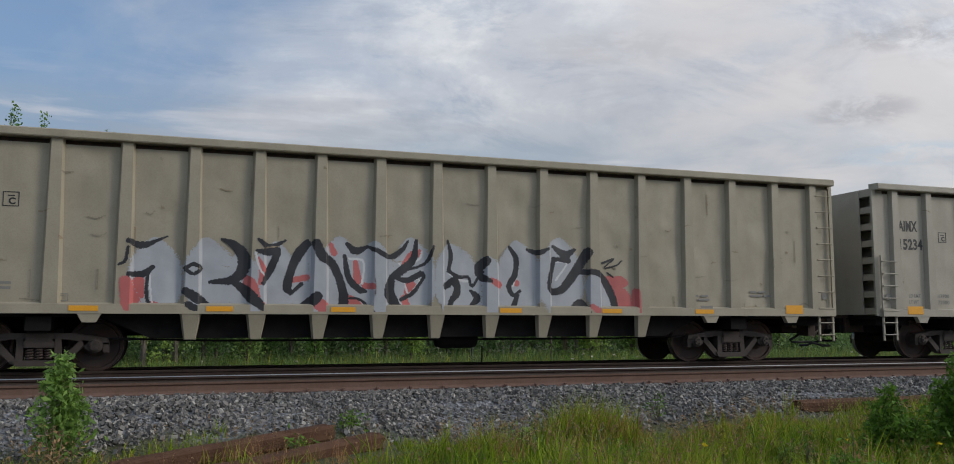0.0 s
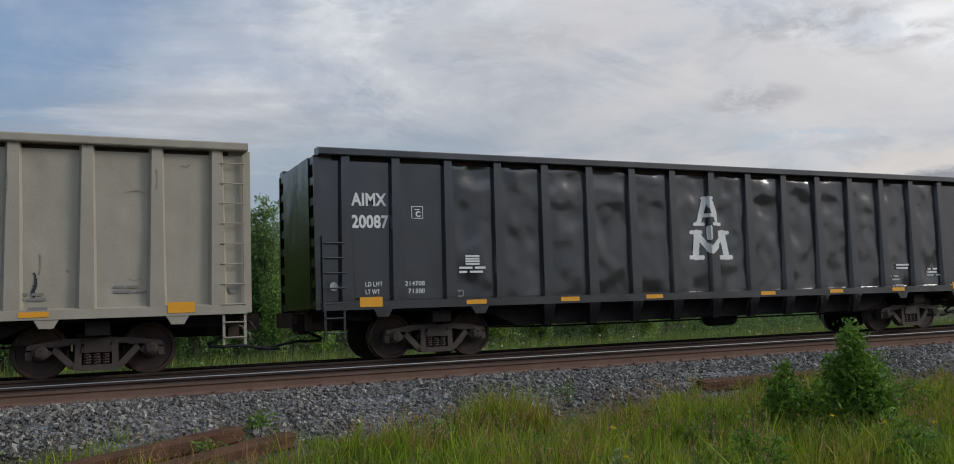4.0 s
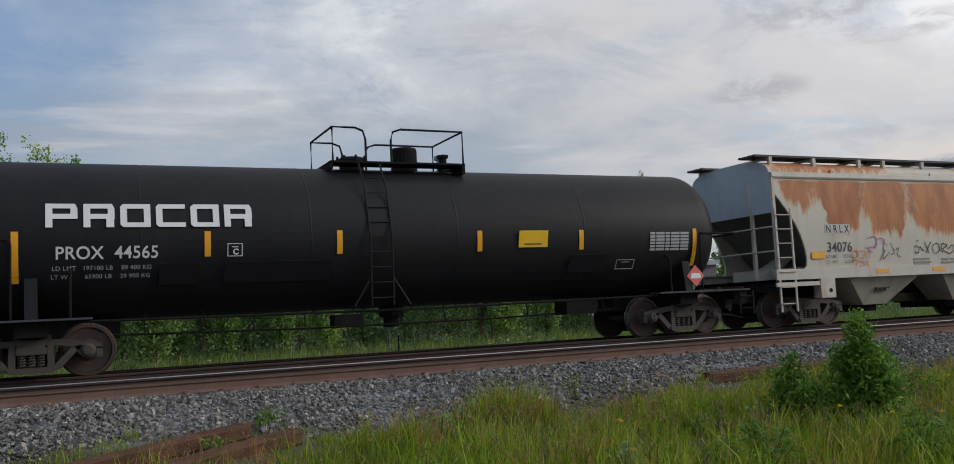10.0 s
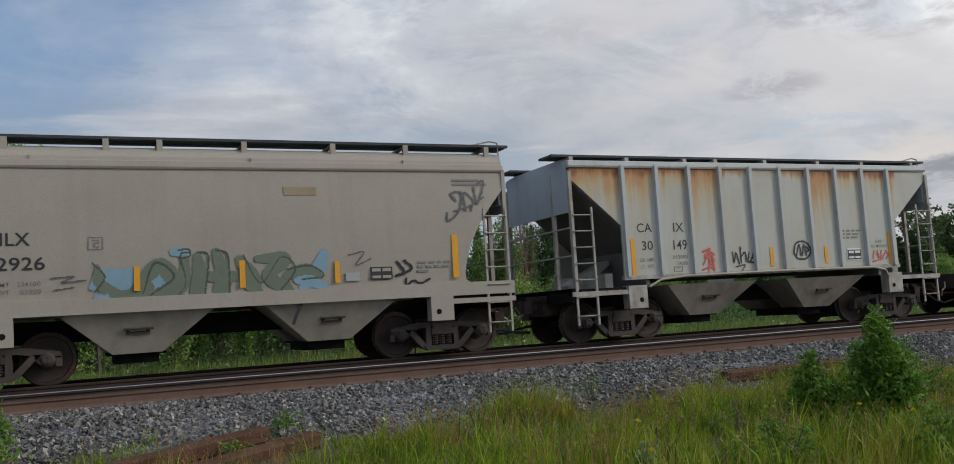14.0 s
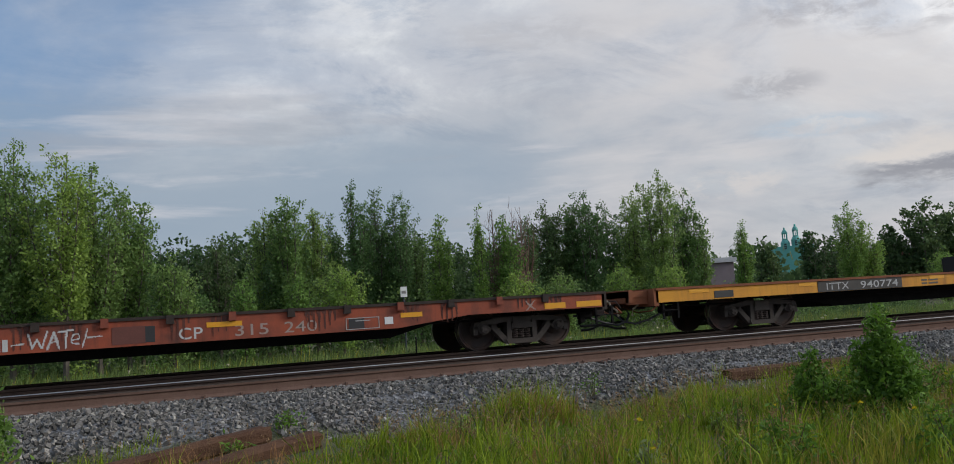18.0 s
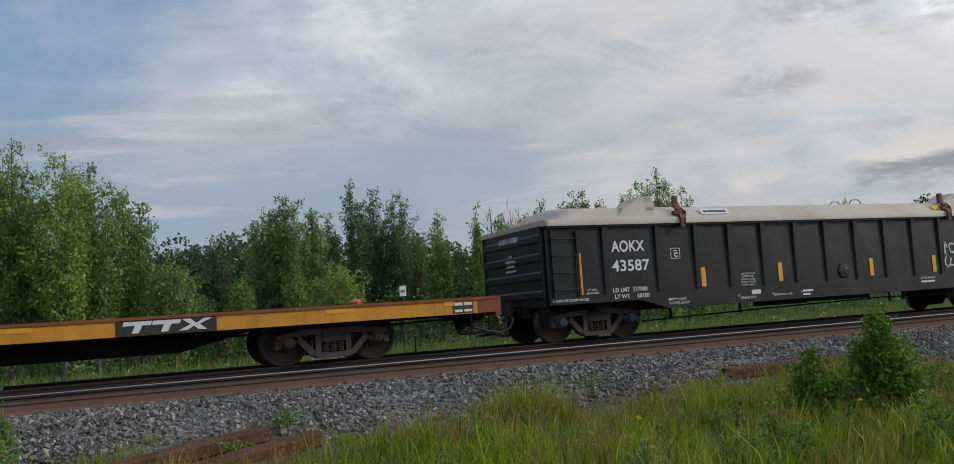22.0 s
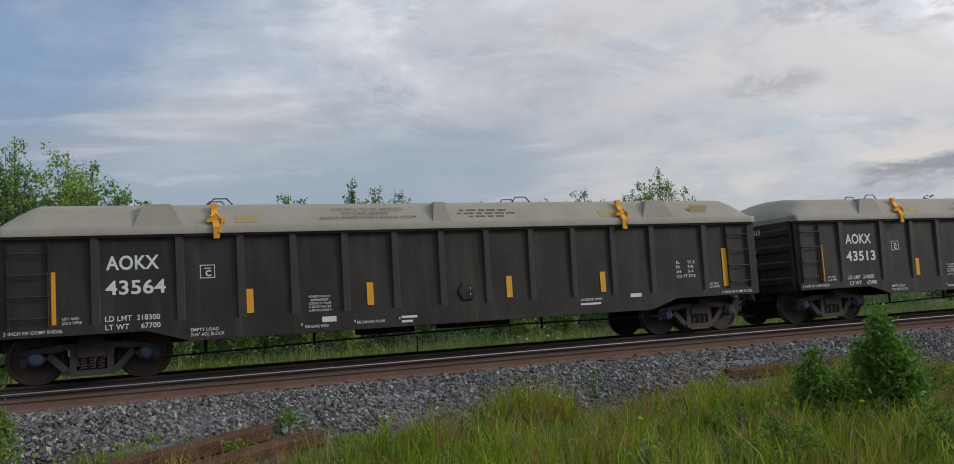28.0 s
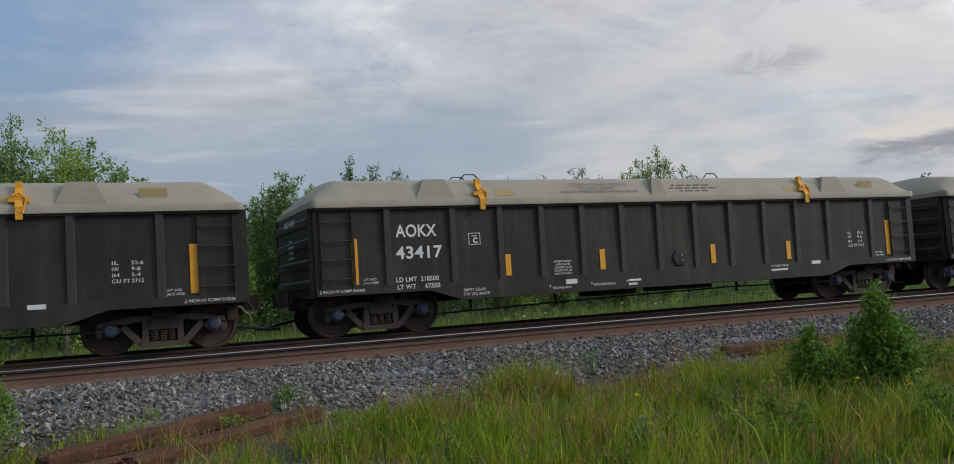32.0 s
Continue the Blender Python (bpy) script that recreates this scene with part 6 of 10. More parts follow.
        rod(bm, [(px - 0.28, 0.2, top + 0.04), (px - 0.12, 0.2, top + 0.24), (px + 0.12, 0.2, top + 0.24), (px + 0.28, 0.2, top + 0.04)], 0.014, 6)
        part("lifting_hoop", bm, GALV, shell)
    return shell

# ---- ground, ballast and tracks ----
rng = np.random.default_rng(7)


def ground_z(x, y):
    """Height of the ground: a trackside slope, the ballast bank that carries both tracks, and the field behind."""
    pts = [(-80, -0.1), (0, 0.0), (8, 0.02), (11.2, 0.12), (12.3, 0.47), (12.95, 0.59), (13.5, 0.595), (13.75, 0.56), (20.2, 0.56), (21.6, 0.12), (26, 0.0), (40, 0.1), (900, 0.1)]
    z = np.interp(y, [p[0] for p in pts], [p[1] for p in pts])
    soft = np.where((y > 12.5) & (y < 20.5), 0.15, 1.0)
    return z + soft * (0.05 * np.sin(x * 0.9 + y * 0.6) + 0.04 * np.sin(x * 2.1 - y * 1.4))


def terrain():
    xs = np.concatenate([np.linspace(-900, -60, 12), np.linspace(-50, 90, 150), np.linspace(100, 900, 12)])
    ys = np.concatenate([np.linspace(-400, -20, 8), np.linspace(-15, 7, 16), np.linspace(7.3, 24, 90), np.linspace(25, 60, 24), np.linspace(70, 900, 14)])
    X, Y = np.meshgrid(xs, ys)
    Z = ground_z(X, Y)
    v = np.stack([X, Y, Z], -1).reshape(-1, 3)
    n = len(xs)
    f = [(j * n + i, j * n + i + 1, (j + 1) * n + i + 1, (j + 1) * n + i) for j in range(len(ys) - 1) for i in range(n - 1)]
    sheet("ground", v.tolist(), f, GROUND, "grassy trackside soil and grey ballast bank", "ground", "structure")


def ground_material():
    m = bpy.data.materials.new("soil_and_ballast")
    m.use_nodes = True
    nt = m.node_tree
    N, L = nt.nodes.new, nt.links.new
    p = nt.nodes["Principled BSDF"]
    p.inputs["Roughness"].default_value = 0.95
    co, sep = N("ShaderNodeTexCoord"), N("ShaderNodeSeparateXYZ")
    L(co.outputs["Object"], sep.inputs[0])

    def noise_tex(s, d):
        n = N("ShaderNodeTexNoise")
        n.inputs["Scale"].default_value, n.inputs["Detail"].default_value = s, d
        L(co.outputs["Object"], n.inputs["Vector"])
        return n.outputs["Fac"]

    def ramp(fac, *stops):
        r = N("ShaderNodeValToRGB")
        while len(r.color_ramp.elements) < len(stops):
            r.color_ramp.elements.new(0.5)
        for e, (q, c) in zip(r.color_ramp.elements, stops):
            e.position, e.color = q, (*c, 1)
        L(fac, r.inputs[0])
        return r.outputs[0]

    grass = ramp(noise_tex(0.8, 6), (0.35, (0.05, 0.055, 0.022)), (0.55, (0.075, 0.078, 0.032)), (0.75, (0.115, 0.092, 0.05)))
    vor = N("ShaderNodeTexVoronoi")
    vor.inputs["Scale"].default_value = 22
    L(co.outputs["Object"], vor.inputs["Vector"])
    stone = ramp(vor.outputs["Color"], (0.1, (0.06, 0.06, 0.065)), (0.6, (0.15, 0.15, 0.155)), (0.95, (0.30, 0.30, 0.30)))
    a = N("ShaderNodeMath")
    a.operation = "MULTIPLY_ADD"
    L(noise_tex(1.6, 5), a.inputs[0])
    a.inputs[1].default_value = 1.2
    L(sep.outputs[1], a.inputs[2])
    near = N("ShaderNodeMapRange")
    near.inputs[1].default_value, near.inputs[2].default_value = 12.0, 12.3
    L(a.outputs[0], near.inputs[0])
    far = N("ShaderNodeMapRange")
    far.inputs[1].default_value, far.inputs[2].default_value, far.inputs[3].default_value, far.inputs[4].default_value = 21.3, 22.2, 1.0, 0.0
    L(a.outputs[0], far.inputs[0])
    both = N("ShaderNodeMath")
    both.operation = "MULTIPLY"
    L(near.outputs[0], both.inputs[0]), L(far.outputs[0], both.inputs[1])
    x = N("ShaderNodeMix")
    x.data_type = "RGBA"
    L(both.outputs[0], x.inputs[0]), L(grass, x.inputs[6]), L(stone, x.inputs[7])
    L(x.outputs[2], p.inputs["Base Color"])
    b = N("ShaderNodeBump")
    b.inputs["Strength"].default_value, b.inputs["Distance"].default_value = 0.8, 0.04
    L(vor.outputs["Distance"], b.inputs["Height"])
    L(b.outputs[0], p.inputs["Normal"])
    return m


GROUND = ground_material()
terrain()

RAIL = [(-0.075, 0), (0.075, 0), (0.075, 0.012), (0.018, 0.034), (0.010, 0.05), (0.010, 0.128), (0.034, 0.146), (0.038, 0.176), (0.028, 0.188), (-0.028, 0.188), (-0.038, 0.176), (-0.034, 0.146), (-0.010, 0.128), (-0.010, 0.05), (-0.018, 0.034), (-0.075, 0.012)]
X_FROM, X_TO = -60.0, 420.0


def rail(y, head, web, label):
    bm = prism(bmesh.new(), RAIL, "x", X_FROM, X_TO)
    ob = part("rail", bm, web, None, label)
    ob.matrix_basis = pose(0, y, RAIL_Z - 0.188)
    ob.data.materials.append(head)
    for p in ob.data.polygons:
        if p.center.z > 0.178:
            p.material_index = 1
    if y < TRACK_Y:
        for k in range(86):
            put("rail_spike", SPIKE, ob, -6.9 + 0.53 * k, -0.085, 0.0)
    return tagged(ob, category="rail", group="running rails")


SPIKE = mesh_of("rail_spike", box(box(bmesh.new(), -0.012, 0.012, -0.012, 0.012, -0.02, 0.03), -0.02, 0.02, -0.015, 0.03, 0.025, 0.045), RUSTRAIL)


NEAR_Y = 14.43
rail(NEAR_Y - 0.7525, RAILDULL, RUSTRAIL, "rust-brown steel rail with its web toward the trackside")
rail(NEAR_Y + 0.7525, SHINE, DARKRAIL, "steel rail with a worn shiny head")
rail(TRACK_Y - 0.7525, RAILDULL, DARKRAIL, "dark steel rail under the train's wheels")
rail(TRACK_Y + 0.7525, RAILDULL, DARKRAIL, "dark steel rail on the far side of the train")


def sleepers():
    me = mesh_of("sleeper", box(bmesh.new(), -0.115, 0.115, -1.3, 1.3, -0.17, 0.0), TIMBER)
    plate = mesh_of("tie_plate", box(bmesh.new(), -0.09, 0.09, -0.17, 0.17, 0.0, 0.022), RUSTRAIL)
    for y0, count in ((NEAR_Y, 95), (TRACK_Y, 95)):
        for k in range(count):
            s = put("sleeper", me, None, -7 + 0.53 * k + 0.03 * math.sin(k * 3.7), y0 + 0.05 * math.sin(k * 1.9), RAIL_Z - 0.210, 0, 0, 1.2 * math.sin(k * 2.3))
            tagged(s, "dark weathered timber sleeper sunk in the ballast", "sleeper", "track sleepers")
            for q in (-0.7525, 0.7525):
                put("tie_plate", plate, s, 0, q, 0)


sleepers()


# ---- ballast stones, spare timber ----


def stones():
    """Crushed grey stone on the near shoulder, piece by piece."""
    n = 36000
    x = rng.uniform(-5.5, 26, n)
    y = 13.62 - 2.6 * rng.random(n) ** 0.85
    toe = 11.15 + 0.25 * np.sin(x * 0.8 + 1.0) + 0.15 * np.sin(x * 2.3) + 0.25 * rng.random(n)
    across = np.abs((x - 0.79) * math.sin(radians(28.5)) - (y - 10.55) * math.cos(radians(28.5)))
    k = (y > toe) & ~((across < 0.22) & (x < 2.2))
    x, y = x[k], y[k]
    n = len(x)
    z = ground_z(x, y) + rng.uniform(-0.012, 0.022, n) + 0.012 * np.clip((y - 12.6) / 0.5, 0, 1)
    cube = np.array([(a, b, c) for a in (-1, 1) for b in (-1, 1) for c in (-1, 1)], float)
    v = cube[None] * rng.uniform(0.45, 1.0, (n, 8, 3)) * rng.uniform(0.015, 0.038, (n, 1, 1)) * rng.uniform(0.6, 1.25, (n, 1, 3))
    q = rng.normal(size=(n, 4))
    q /= np.linalg.norm(q, axis=1)[:, None]
    w, i, j, l = q.T
    R = np.stack([1 - 2 * (j * j + l * l), 2 * (i * j - l * w), 2 * (i * l + j * w), 2 * (i * j + l * w), 1 - 2 * (i * i + l * l), 2 * (j * l - i * w), 2 * (i * l - j * w), 2 * (j * l + i * w), 1 - 2 * (i * i + j * j)], -1).reshape(n, 3, 3)
    v = np.einsum("nij,nkj->nki", R, v) + np.stack([x, y, z], -1)[:, None]
    quads = np.array([(0, 1, 3, 2), (4, 6, 7, 5), (0, 4, 5, 1), (2, 3, 7, 6), (0, 2, 6, 4), (1, 5, 7, 3)])
    f = (np.arange(n)[:, None, None] * 8 + quads).reshape(-1, 4)
    sheet("ballast", v.reshape(-1, 3).tolist(), f.tolist(), STONE, "grey crushed stone ballast on the track shoulder", "ballast")


def stone_material():
    m = bpy.data.materials.new("crushed_stone")
    m.use_nodes = True
    nt = m.node_tree
    N, L = nt.nodes.new, nt.links.new
    p = nt.nodes["Principled BSDF"]
    p.inputs["Roughness"].default_value = 0.9
    geo, r = N("ShaderNodeNewGeometry"), N("ShaderNodeValToRGB")
    els = r.color_ramp.elements
    els[0].color, els[1].color = (0.060, 0.055, 0.048, 1), (0.37, 0.35, 0.305, 1)
    e = els.new(0.55)
    e.color = (0.158, 0.149, 0.134, 1)
    e = els.new(0.85)
    e.color = (0.21, 0.19, 0.172, 1)
    L(geo.outputs["Random Per Island"], r.inputs[0])
    n = N("ShaderNodeTexNoise")
    n.inputs["Scale"].default_value, n.inputs["Detail"].default_value = 60, 4
    co = N("ShaderNodeTexCoord")
    L(co.outputs["Object"], n.inputs["Vector"])
    x = N("ShaderNodeMix")
    x.data_type, x.blend_type = "RGBA", "MULTIPLY"
    x.inputs[0].default_value = 0.6
    L(r.outputs[0], x.inputs[6]), L(n.outputs["Color"], x.inputs[7])
    L(r.outputs[0], p.inputs["Base Color"])
    b = N("ShaderNodeBump")
    b.inputs["Strength"].default_value, b.inputs["Distance"].default_value = 0.4, 0.01
    L(n.outputs["Fac"], b.inputs["Height"])
    L(b.outputs[0], p.inputs["Normal"])
    return m


STONE = stone_material()
stones()


def old_timber(name, length, w, h, m, seed, label):
    """A discarded sleeper: split, rounded by weather, with ragged ends."""
    bm = bmesh.new()
    nx, na = 26, 16
    rings = []
    for i in range(nx + 1):
        x = length * (i / nx - 0.5)
        ring = []
        for k in range(na):
            a = 2 * math.pi * (k + 0.5) / na
            c, s_ = math.cos(a), math.sin(a)
            q = max(abs(c), abs(s_))
            py, pz = c / q * w / 2, s_ / q * h / 2
            d = 1 + 0.10 * noise.noise((x * 2.2, a * 1.5, seed)) + 0.06 * noise.noise((x * 9, a * 4, seed + 5))
            split = -0.03 if (k == 4 and noise.noise((x * 1.3, 0, seed + 9)) > -0.1) else 0
            end = 0.10 * noise.noise((a * 2, seed, 3)) if i in (0, nx) else 0
            ring.append(bm.verts.new((x + end, py * d, pz * d + split)))
        rings.append(ring)
    for a, b in zip(rings, rings[1:]):
        for k in range(na):
            bm.faces.new((a[k], a[(k + 1) % na], b[(k + 1) % na], b[k]))
    bm.faces.new(rings[0][::-1])
    bm.faces.new(rings[-1])
    ob = part(name, bm, OLDTIE, None, label)
    ob.matrix_basis = m
    return tagged(ob, category="timber", group="discarded sleepers")


OLDTIE = surface("weathered_brown_sleeper", (0.090, 0.046, 0.028), 0.92, shine=0.2, second=(0.165, 0.090, 0.054), scale=5, fine=55, bump=0.9)
old_timber("discarded_sleeper", 2.75, 0.24, 0.19, pose(0.79, 10.55, 0.225, 0, -3.2, 28.5), 1.0, "weathered brown timber sleeper lying on the ballast toe")
old_timber("discarded_sleeper", 2.65, 0.24, 0.18, pose(1.42, 9.93, 0.185, 4, -2.4, 36), 4.0, "split brown timber sleeper lying in dry grass")
old_timber("discarded_sleeper", 1.9, 0.22, 0.16, pose(0.62, 9.62, 0.13, 0, -1, 27), 6.0, "short rotten timber piece beside two sleepers")
old_timber("discarded_sleeper", 2.9, 0.24, 0.20, pose(10.95, 11.80, 0.34, 0, 0, 2), 8.0, "dark old timber sleeper lying on the ballast among grass")

# ---- plants ----


def blades(name, n, xr, yr, h, w, material, label, keep=None, lean=0.35, category="grass", tall=None, tuft=0):
    x, y = rng.uniform(*xr, n), rng.uniform(*yr, n)
    if keep is not None:
        k = rng.random(n) < keep(x, y)
        x, y = x[k], y[k]
    if tuft:
        # blades stand in tufts of their own height
        c = rng.integers(0, max(1, len(x) // tuft), len(x))
        grow = (0.55 + 0.75 * rng.random(len(x)) ** 1.3)[c]
        x = x[c] + rng.normal(size=len(x)) * 0.055
        y = y[c] + rng.normal(size=len(x)) * 0.055
    n = len(x)
    z = ground_z(x, y) - 0.02
    hh = h[0] + (h[1] - h[0]) * rng.random(n) ** 1.5
    if tuft:
        hh = hh * grow
    if tall is not None:
        hh = hh * tall(x, y)
    a, b = rng.uniform(0, 2 * np.pi, n), rng.uniform(0, 2 * np.pi, n)
    ww = w * (0.6 + 0.8 * rng.random(n))
    dx, dy = np.cos(a) * ww, np.sin(a) * ww
    far = hh * lean * rng.random(n)
    lx, ly = np.cos(b) * far + 0.06 * hh, np.sin(b) * far
    base = np.stack([x, y, z], -1)
    o = np.stack([dx, dy, 0 * dx], -1)
    mid = base + np.stack([lx * 0.3, ly * 0.3, hh * 0.55], -1)
    tip = base + np.stack([lx, ly, hh * 0.97], -1)
    v = np.stack([base - o, base + o, mid + o * 0.8, mid - o * 0.8, tip], 1).reshape(-1, 3)
    i = np.arange(n)[:, None] * 5
    f = (i + np.array([0, 1, 2, 3])).tolist() + (i + np.array([3, 2, 4])).tolist()
    return sheet(name, v.tolist(), f, material, label, category)


FRESH = leafy("fresh_grass", (0.208, 0.318, 0.023), 0.5, through=0.35)
DEEPGRASS = leafy("deep_green_grass", (0.110, 0.215, 0.018), 0.5, through=0.35)
PALEGRASS = leafy("pale_grass", (0.30, 0.32, 0.050), 0.4, through=0.35)
DRYGRASS = leafy("dry_grass_stems", (0.37, 0.225, 0.095), 0.4)
SEED = leafy("brownish_seed_heads", (0.27, 0.19, 0.105), 0.35)
MEADOW = leafy("meadow_grass", (0.150, 0.235, 0.072), 0.4, through=0.3)
FLOWER = leafy("yellow_flower_heads", (0.62, 0.50, 0.02), 0.2)
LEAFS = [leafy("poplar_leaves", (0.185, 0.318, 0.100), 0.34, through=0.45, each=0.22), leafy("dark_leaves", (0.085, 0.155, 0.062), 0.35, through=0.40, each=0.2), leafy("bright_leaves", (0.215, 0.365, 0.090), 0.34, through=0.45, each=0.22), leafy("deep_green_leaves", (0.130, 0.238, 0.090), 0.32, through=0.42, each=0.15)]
BUSHLEAF = leafy("weed_leaves", (0.108, 0.235, 0.034), 0.5, through=0.3)
WEED = leafy("grey_green_weed_leaves", (0.16, 0.22, 0.10), 0.4, through=0.3)
BARK = surface("grey_brown_bark", (0.11, 0.09, 0.07), 0.9, second=(0.16, 0.14, 0.115), scale=8, bump=0.5)
DEADWOOD = surface("dead_reddish_twigs", (0.22, 0.14, 0.10), 0.9, bump=0.2)


def toe_line(x):
    return 11.0 + 0.25 * np.sin(x * 0.8 + 1.0) + 0.15 * np.sin(x * 2.3)


def patchy(x, y):
    return 0.5 + 0.5 * np.sin(x * 1.7 + 0.6 * np.sin(y * 2.1)) * np.sin(y * 1.9 + 0.8 * np.sin(x * 1.1))


def near_grass(x, y):
    k = (y < toe_line(x) + 0.35 * (rng.random(len(x)) - 0.3)).astype(float)
    k *= np.where(y > 8.3, 1.0, 0.95)
    # the sleepers lie in a nearly bare strip
    across = (x - 1.2) * math.sin(radians(33)) - (y - 10.3) * math.cos(radians(33))
    bare = (across > -0.6) & (across < 1.5) & (x < 2.75) & (x > -0.9)
    left = (x < 0.2) & (y > 9.0)
    return k * np.where(bare, 0.02, 1.0) * np.where(left & ~bare, 0.40, 1.0) * (0.48 + 0.52 * patchy(x, y))


def lump(x, y, k):
    """Soft uneven patches about half a metre across, 0 to 1."""
    a = np.sin(x * 2.3 + 1.7 * k + 1.3 * np.sin(y * 1.9 + k)) + np.sin(y * 3.1 + 0.9 * k + 1.1 * np.sin(x * 2.7 - k))
    b = np.sin(x * 5.7 - y * 2.3 + 2.1 * k) * np.sin(y * 6.1 + x * 1.2 + k)
    return np.clip(0.5 + 0.24 * a + 0.16 * b, 0.0, 1.0)


def near_tall(x, y):
    edge = np.clip((toe_line(x) - y) / 1.2, 0.42, 1.0)
    tuft = 1.05 * np.exp(-((x - 5.5) ** 2 / 0.22 + (y - 10.75) ** 2 / 0.25))
    return np.maximum(edge * (0.50 + 0.85 * lump(x * 0.8, y * 0.8, 4.0)), tuft * 1.25)


blades("grass", 230000, (-5.5, 20), (5.0, 11.9), (0.12, 0.50), 0.0060, FRESH, "tall fresh green grass beside the ballast", lambda x, y: near_grass(x, y) * lump(x, y, 0.0) ** 1.3, 0.75, tall=near_tall, tuft=24)
blades("grass", 110000, (-5.5, 20), (5.0, 11.9), (0.10, 0.40), 0.0064, DEEPGRASS, "deeper green grass low between the tufts", lambda x, y: near_grass(x, y) * (0.2 + 0.8 * lump(x, y, 1.0)), 0.9, tall=near_tall, tuft=20)
blades("grass", 70000, (-5.5, 20), (5.0, 11.9), (0.14, 0.52), 0.0054, PALEGRASS, "pale yellowish green grass among the fresh blades", lambda x, y: near_grass(x, y) * lump(x, y, 2.0) ** 2, 0.85, tall=near_tall, tuft=18)
blades("grass", 2600, (9.0, 13.5), (11.05, 11.6), (0.16, 0.44), 0.005, FRESH, "grass in front of an old sleeper", lambda x, y: lump(x, y, 1.5) + 0.2, 0.5, tuft=22)
blades("dry_grass", 74000, (-5.5, 20), (5.0, 11.9), (0.10, 0.48), 0.0036, DRYGRASS, "dry straw-coloured stems among the grass", lambda x, y: (y < toe_line(x) + 0.15) * np.where(x < 2.8, 0.60, np.clip(0.9 * lump(x, y, 3.0) ** 2.2 + 0.75 * np.clip((y - 9.4) / 1.2, 0, 1) * lump(x * 0.6, y * 0.6, 5.0), 0, 1)), 0.9, tall=lambda x, y: np.where(x < 2.8, 0.6, 1.0) * near_tall(x, y), tuft=14)
blades("grass", 12000, (-8, 14), (-5.0, 5.2), (0.10, 0.30), 0.006, FRESH, "short green grass on the open trackside", lambda x, y: 0.3 + 0.7 * lump(x, y, 0.5), 0.6, tuft=26)
blades("grass", 5200, (4.75, 6.15), (10.2, 11.15), (0.30, 0.62), 0.0055, FRESH, "tall tuft of grass at the foot of the ballast", lambda x, y: np.exp(-((x - 5.42) ** 2 / 0.30 + (y - 10.75) ** 2 / 0.12)), 0.7, tuft=20)
blades("dry_grass", 2200, (4.75, 6.15), (10.2, 11.15), (0.30, 0.60), 0.004, DRYGRASS, "dry stems in a tall tuft of grass", lambda x, y: np.exp(-((x - 5.5) ** 2 / 0.30 + (y - 10.75) ** 2 / 0.12)), 0.7, tuft=14)
blades("meadow_grass", 62000, (-26, 60), (21.2, 38), (0.20, 0.75), 0.012, MEADOW, "tall green meadow grass behind the tracks", None, 0.4)
blades("meadow_grass", 7000, (-26, 60), (21.2, 34), (0.25, 0.8), 0.014, PALEGRASS, "pale meadow grass behind the tracks", lambda x, y: 0.2 + 0.8 * patchy(x * 0.3, y * 0.5), 0.5)


def heads(name, n, xr, yr, h, size, material, label, keep, tall=1.6):
    """Seed or flower heads: a thin stem with a small dense head of scales on it."""
    x, y = rng.uniform(*xr, n), rng.uniform(*yr, n)
    k = rng.random(n) < keep(x, y)
    x, y = x[k], y[k]
    verts, faces = [], []
    for px, py in zip(x, y):
        z = float(ground_z(px, py))
        hh = rng.uniform(*h)
        top = np.array([px + rng.normal() * 0.06, py + rng.normal() * 0.06, z + hh])
        i = len(verts)
        verts += [(px - 0.002, py, z), (px + 0.002, py, z), tuple(top)]
        faces.append((i, i + 1, i + 2))
        for _ in range(9):
            c = top + rng.normal(size=3) * np.array([size, size, size * tall]) * 0.5
            u, w = rng.normal(size=3) * size * 0.45, rng.normal(size=3) * size * 0.3
            i = len(verts)
            verts += [tuple(c - u), tuple(c + w), tuple(c + u), tuple(c - w)]
            faces.append((i, i + 1, i + 2, i + 3))
    return sheet(name, verts, faces, material, label, "grass")


heads("seed_heads", 9000, (-4, 16), (6.0, 11.2), (0.20, 0.46), 0.016, SEED, "brownish grass seed heads standing over the grass", lambda x, y: (y < toe_line(x)) * np.clip(lump(x, y, 3.0) ** 2 + 0.5 * np.clip((y - 9.2) / 1.2, 0, 1) * lump(x * 0.6, y * 0.6, 5.0), 0, 1) * np.where(x < 2.8, 0.25, 1.0), 2.6)
heads("yellow_flowers", 22, (3.5, 11), (5.6, 9.2), (0.36, 0.50), 0.022, FLOWER, "small yellow wild flowers in the grass", lambda x, y: 0.2 + 0.8 * patchy(x * 0.9, y * 0.8), 0.5)
heads("pale_flowers", 260, (-12, 30), (21.5, 30), (0.4, 0.75), 0.045, leafy("white_flower_heads", (0.55, 0.55, 0.42), 0.2), "whitish wild flowers in the meadow", lambda x, y: (patchy(x * 0.35, y * 0.3) > 0.72).astype(float), 0.6)


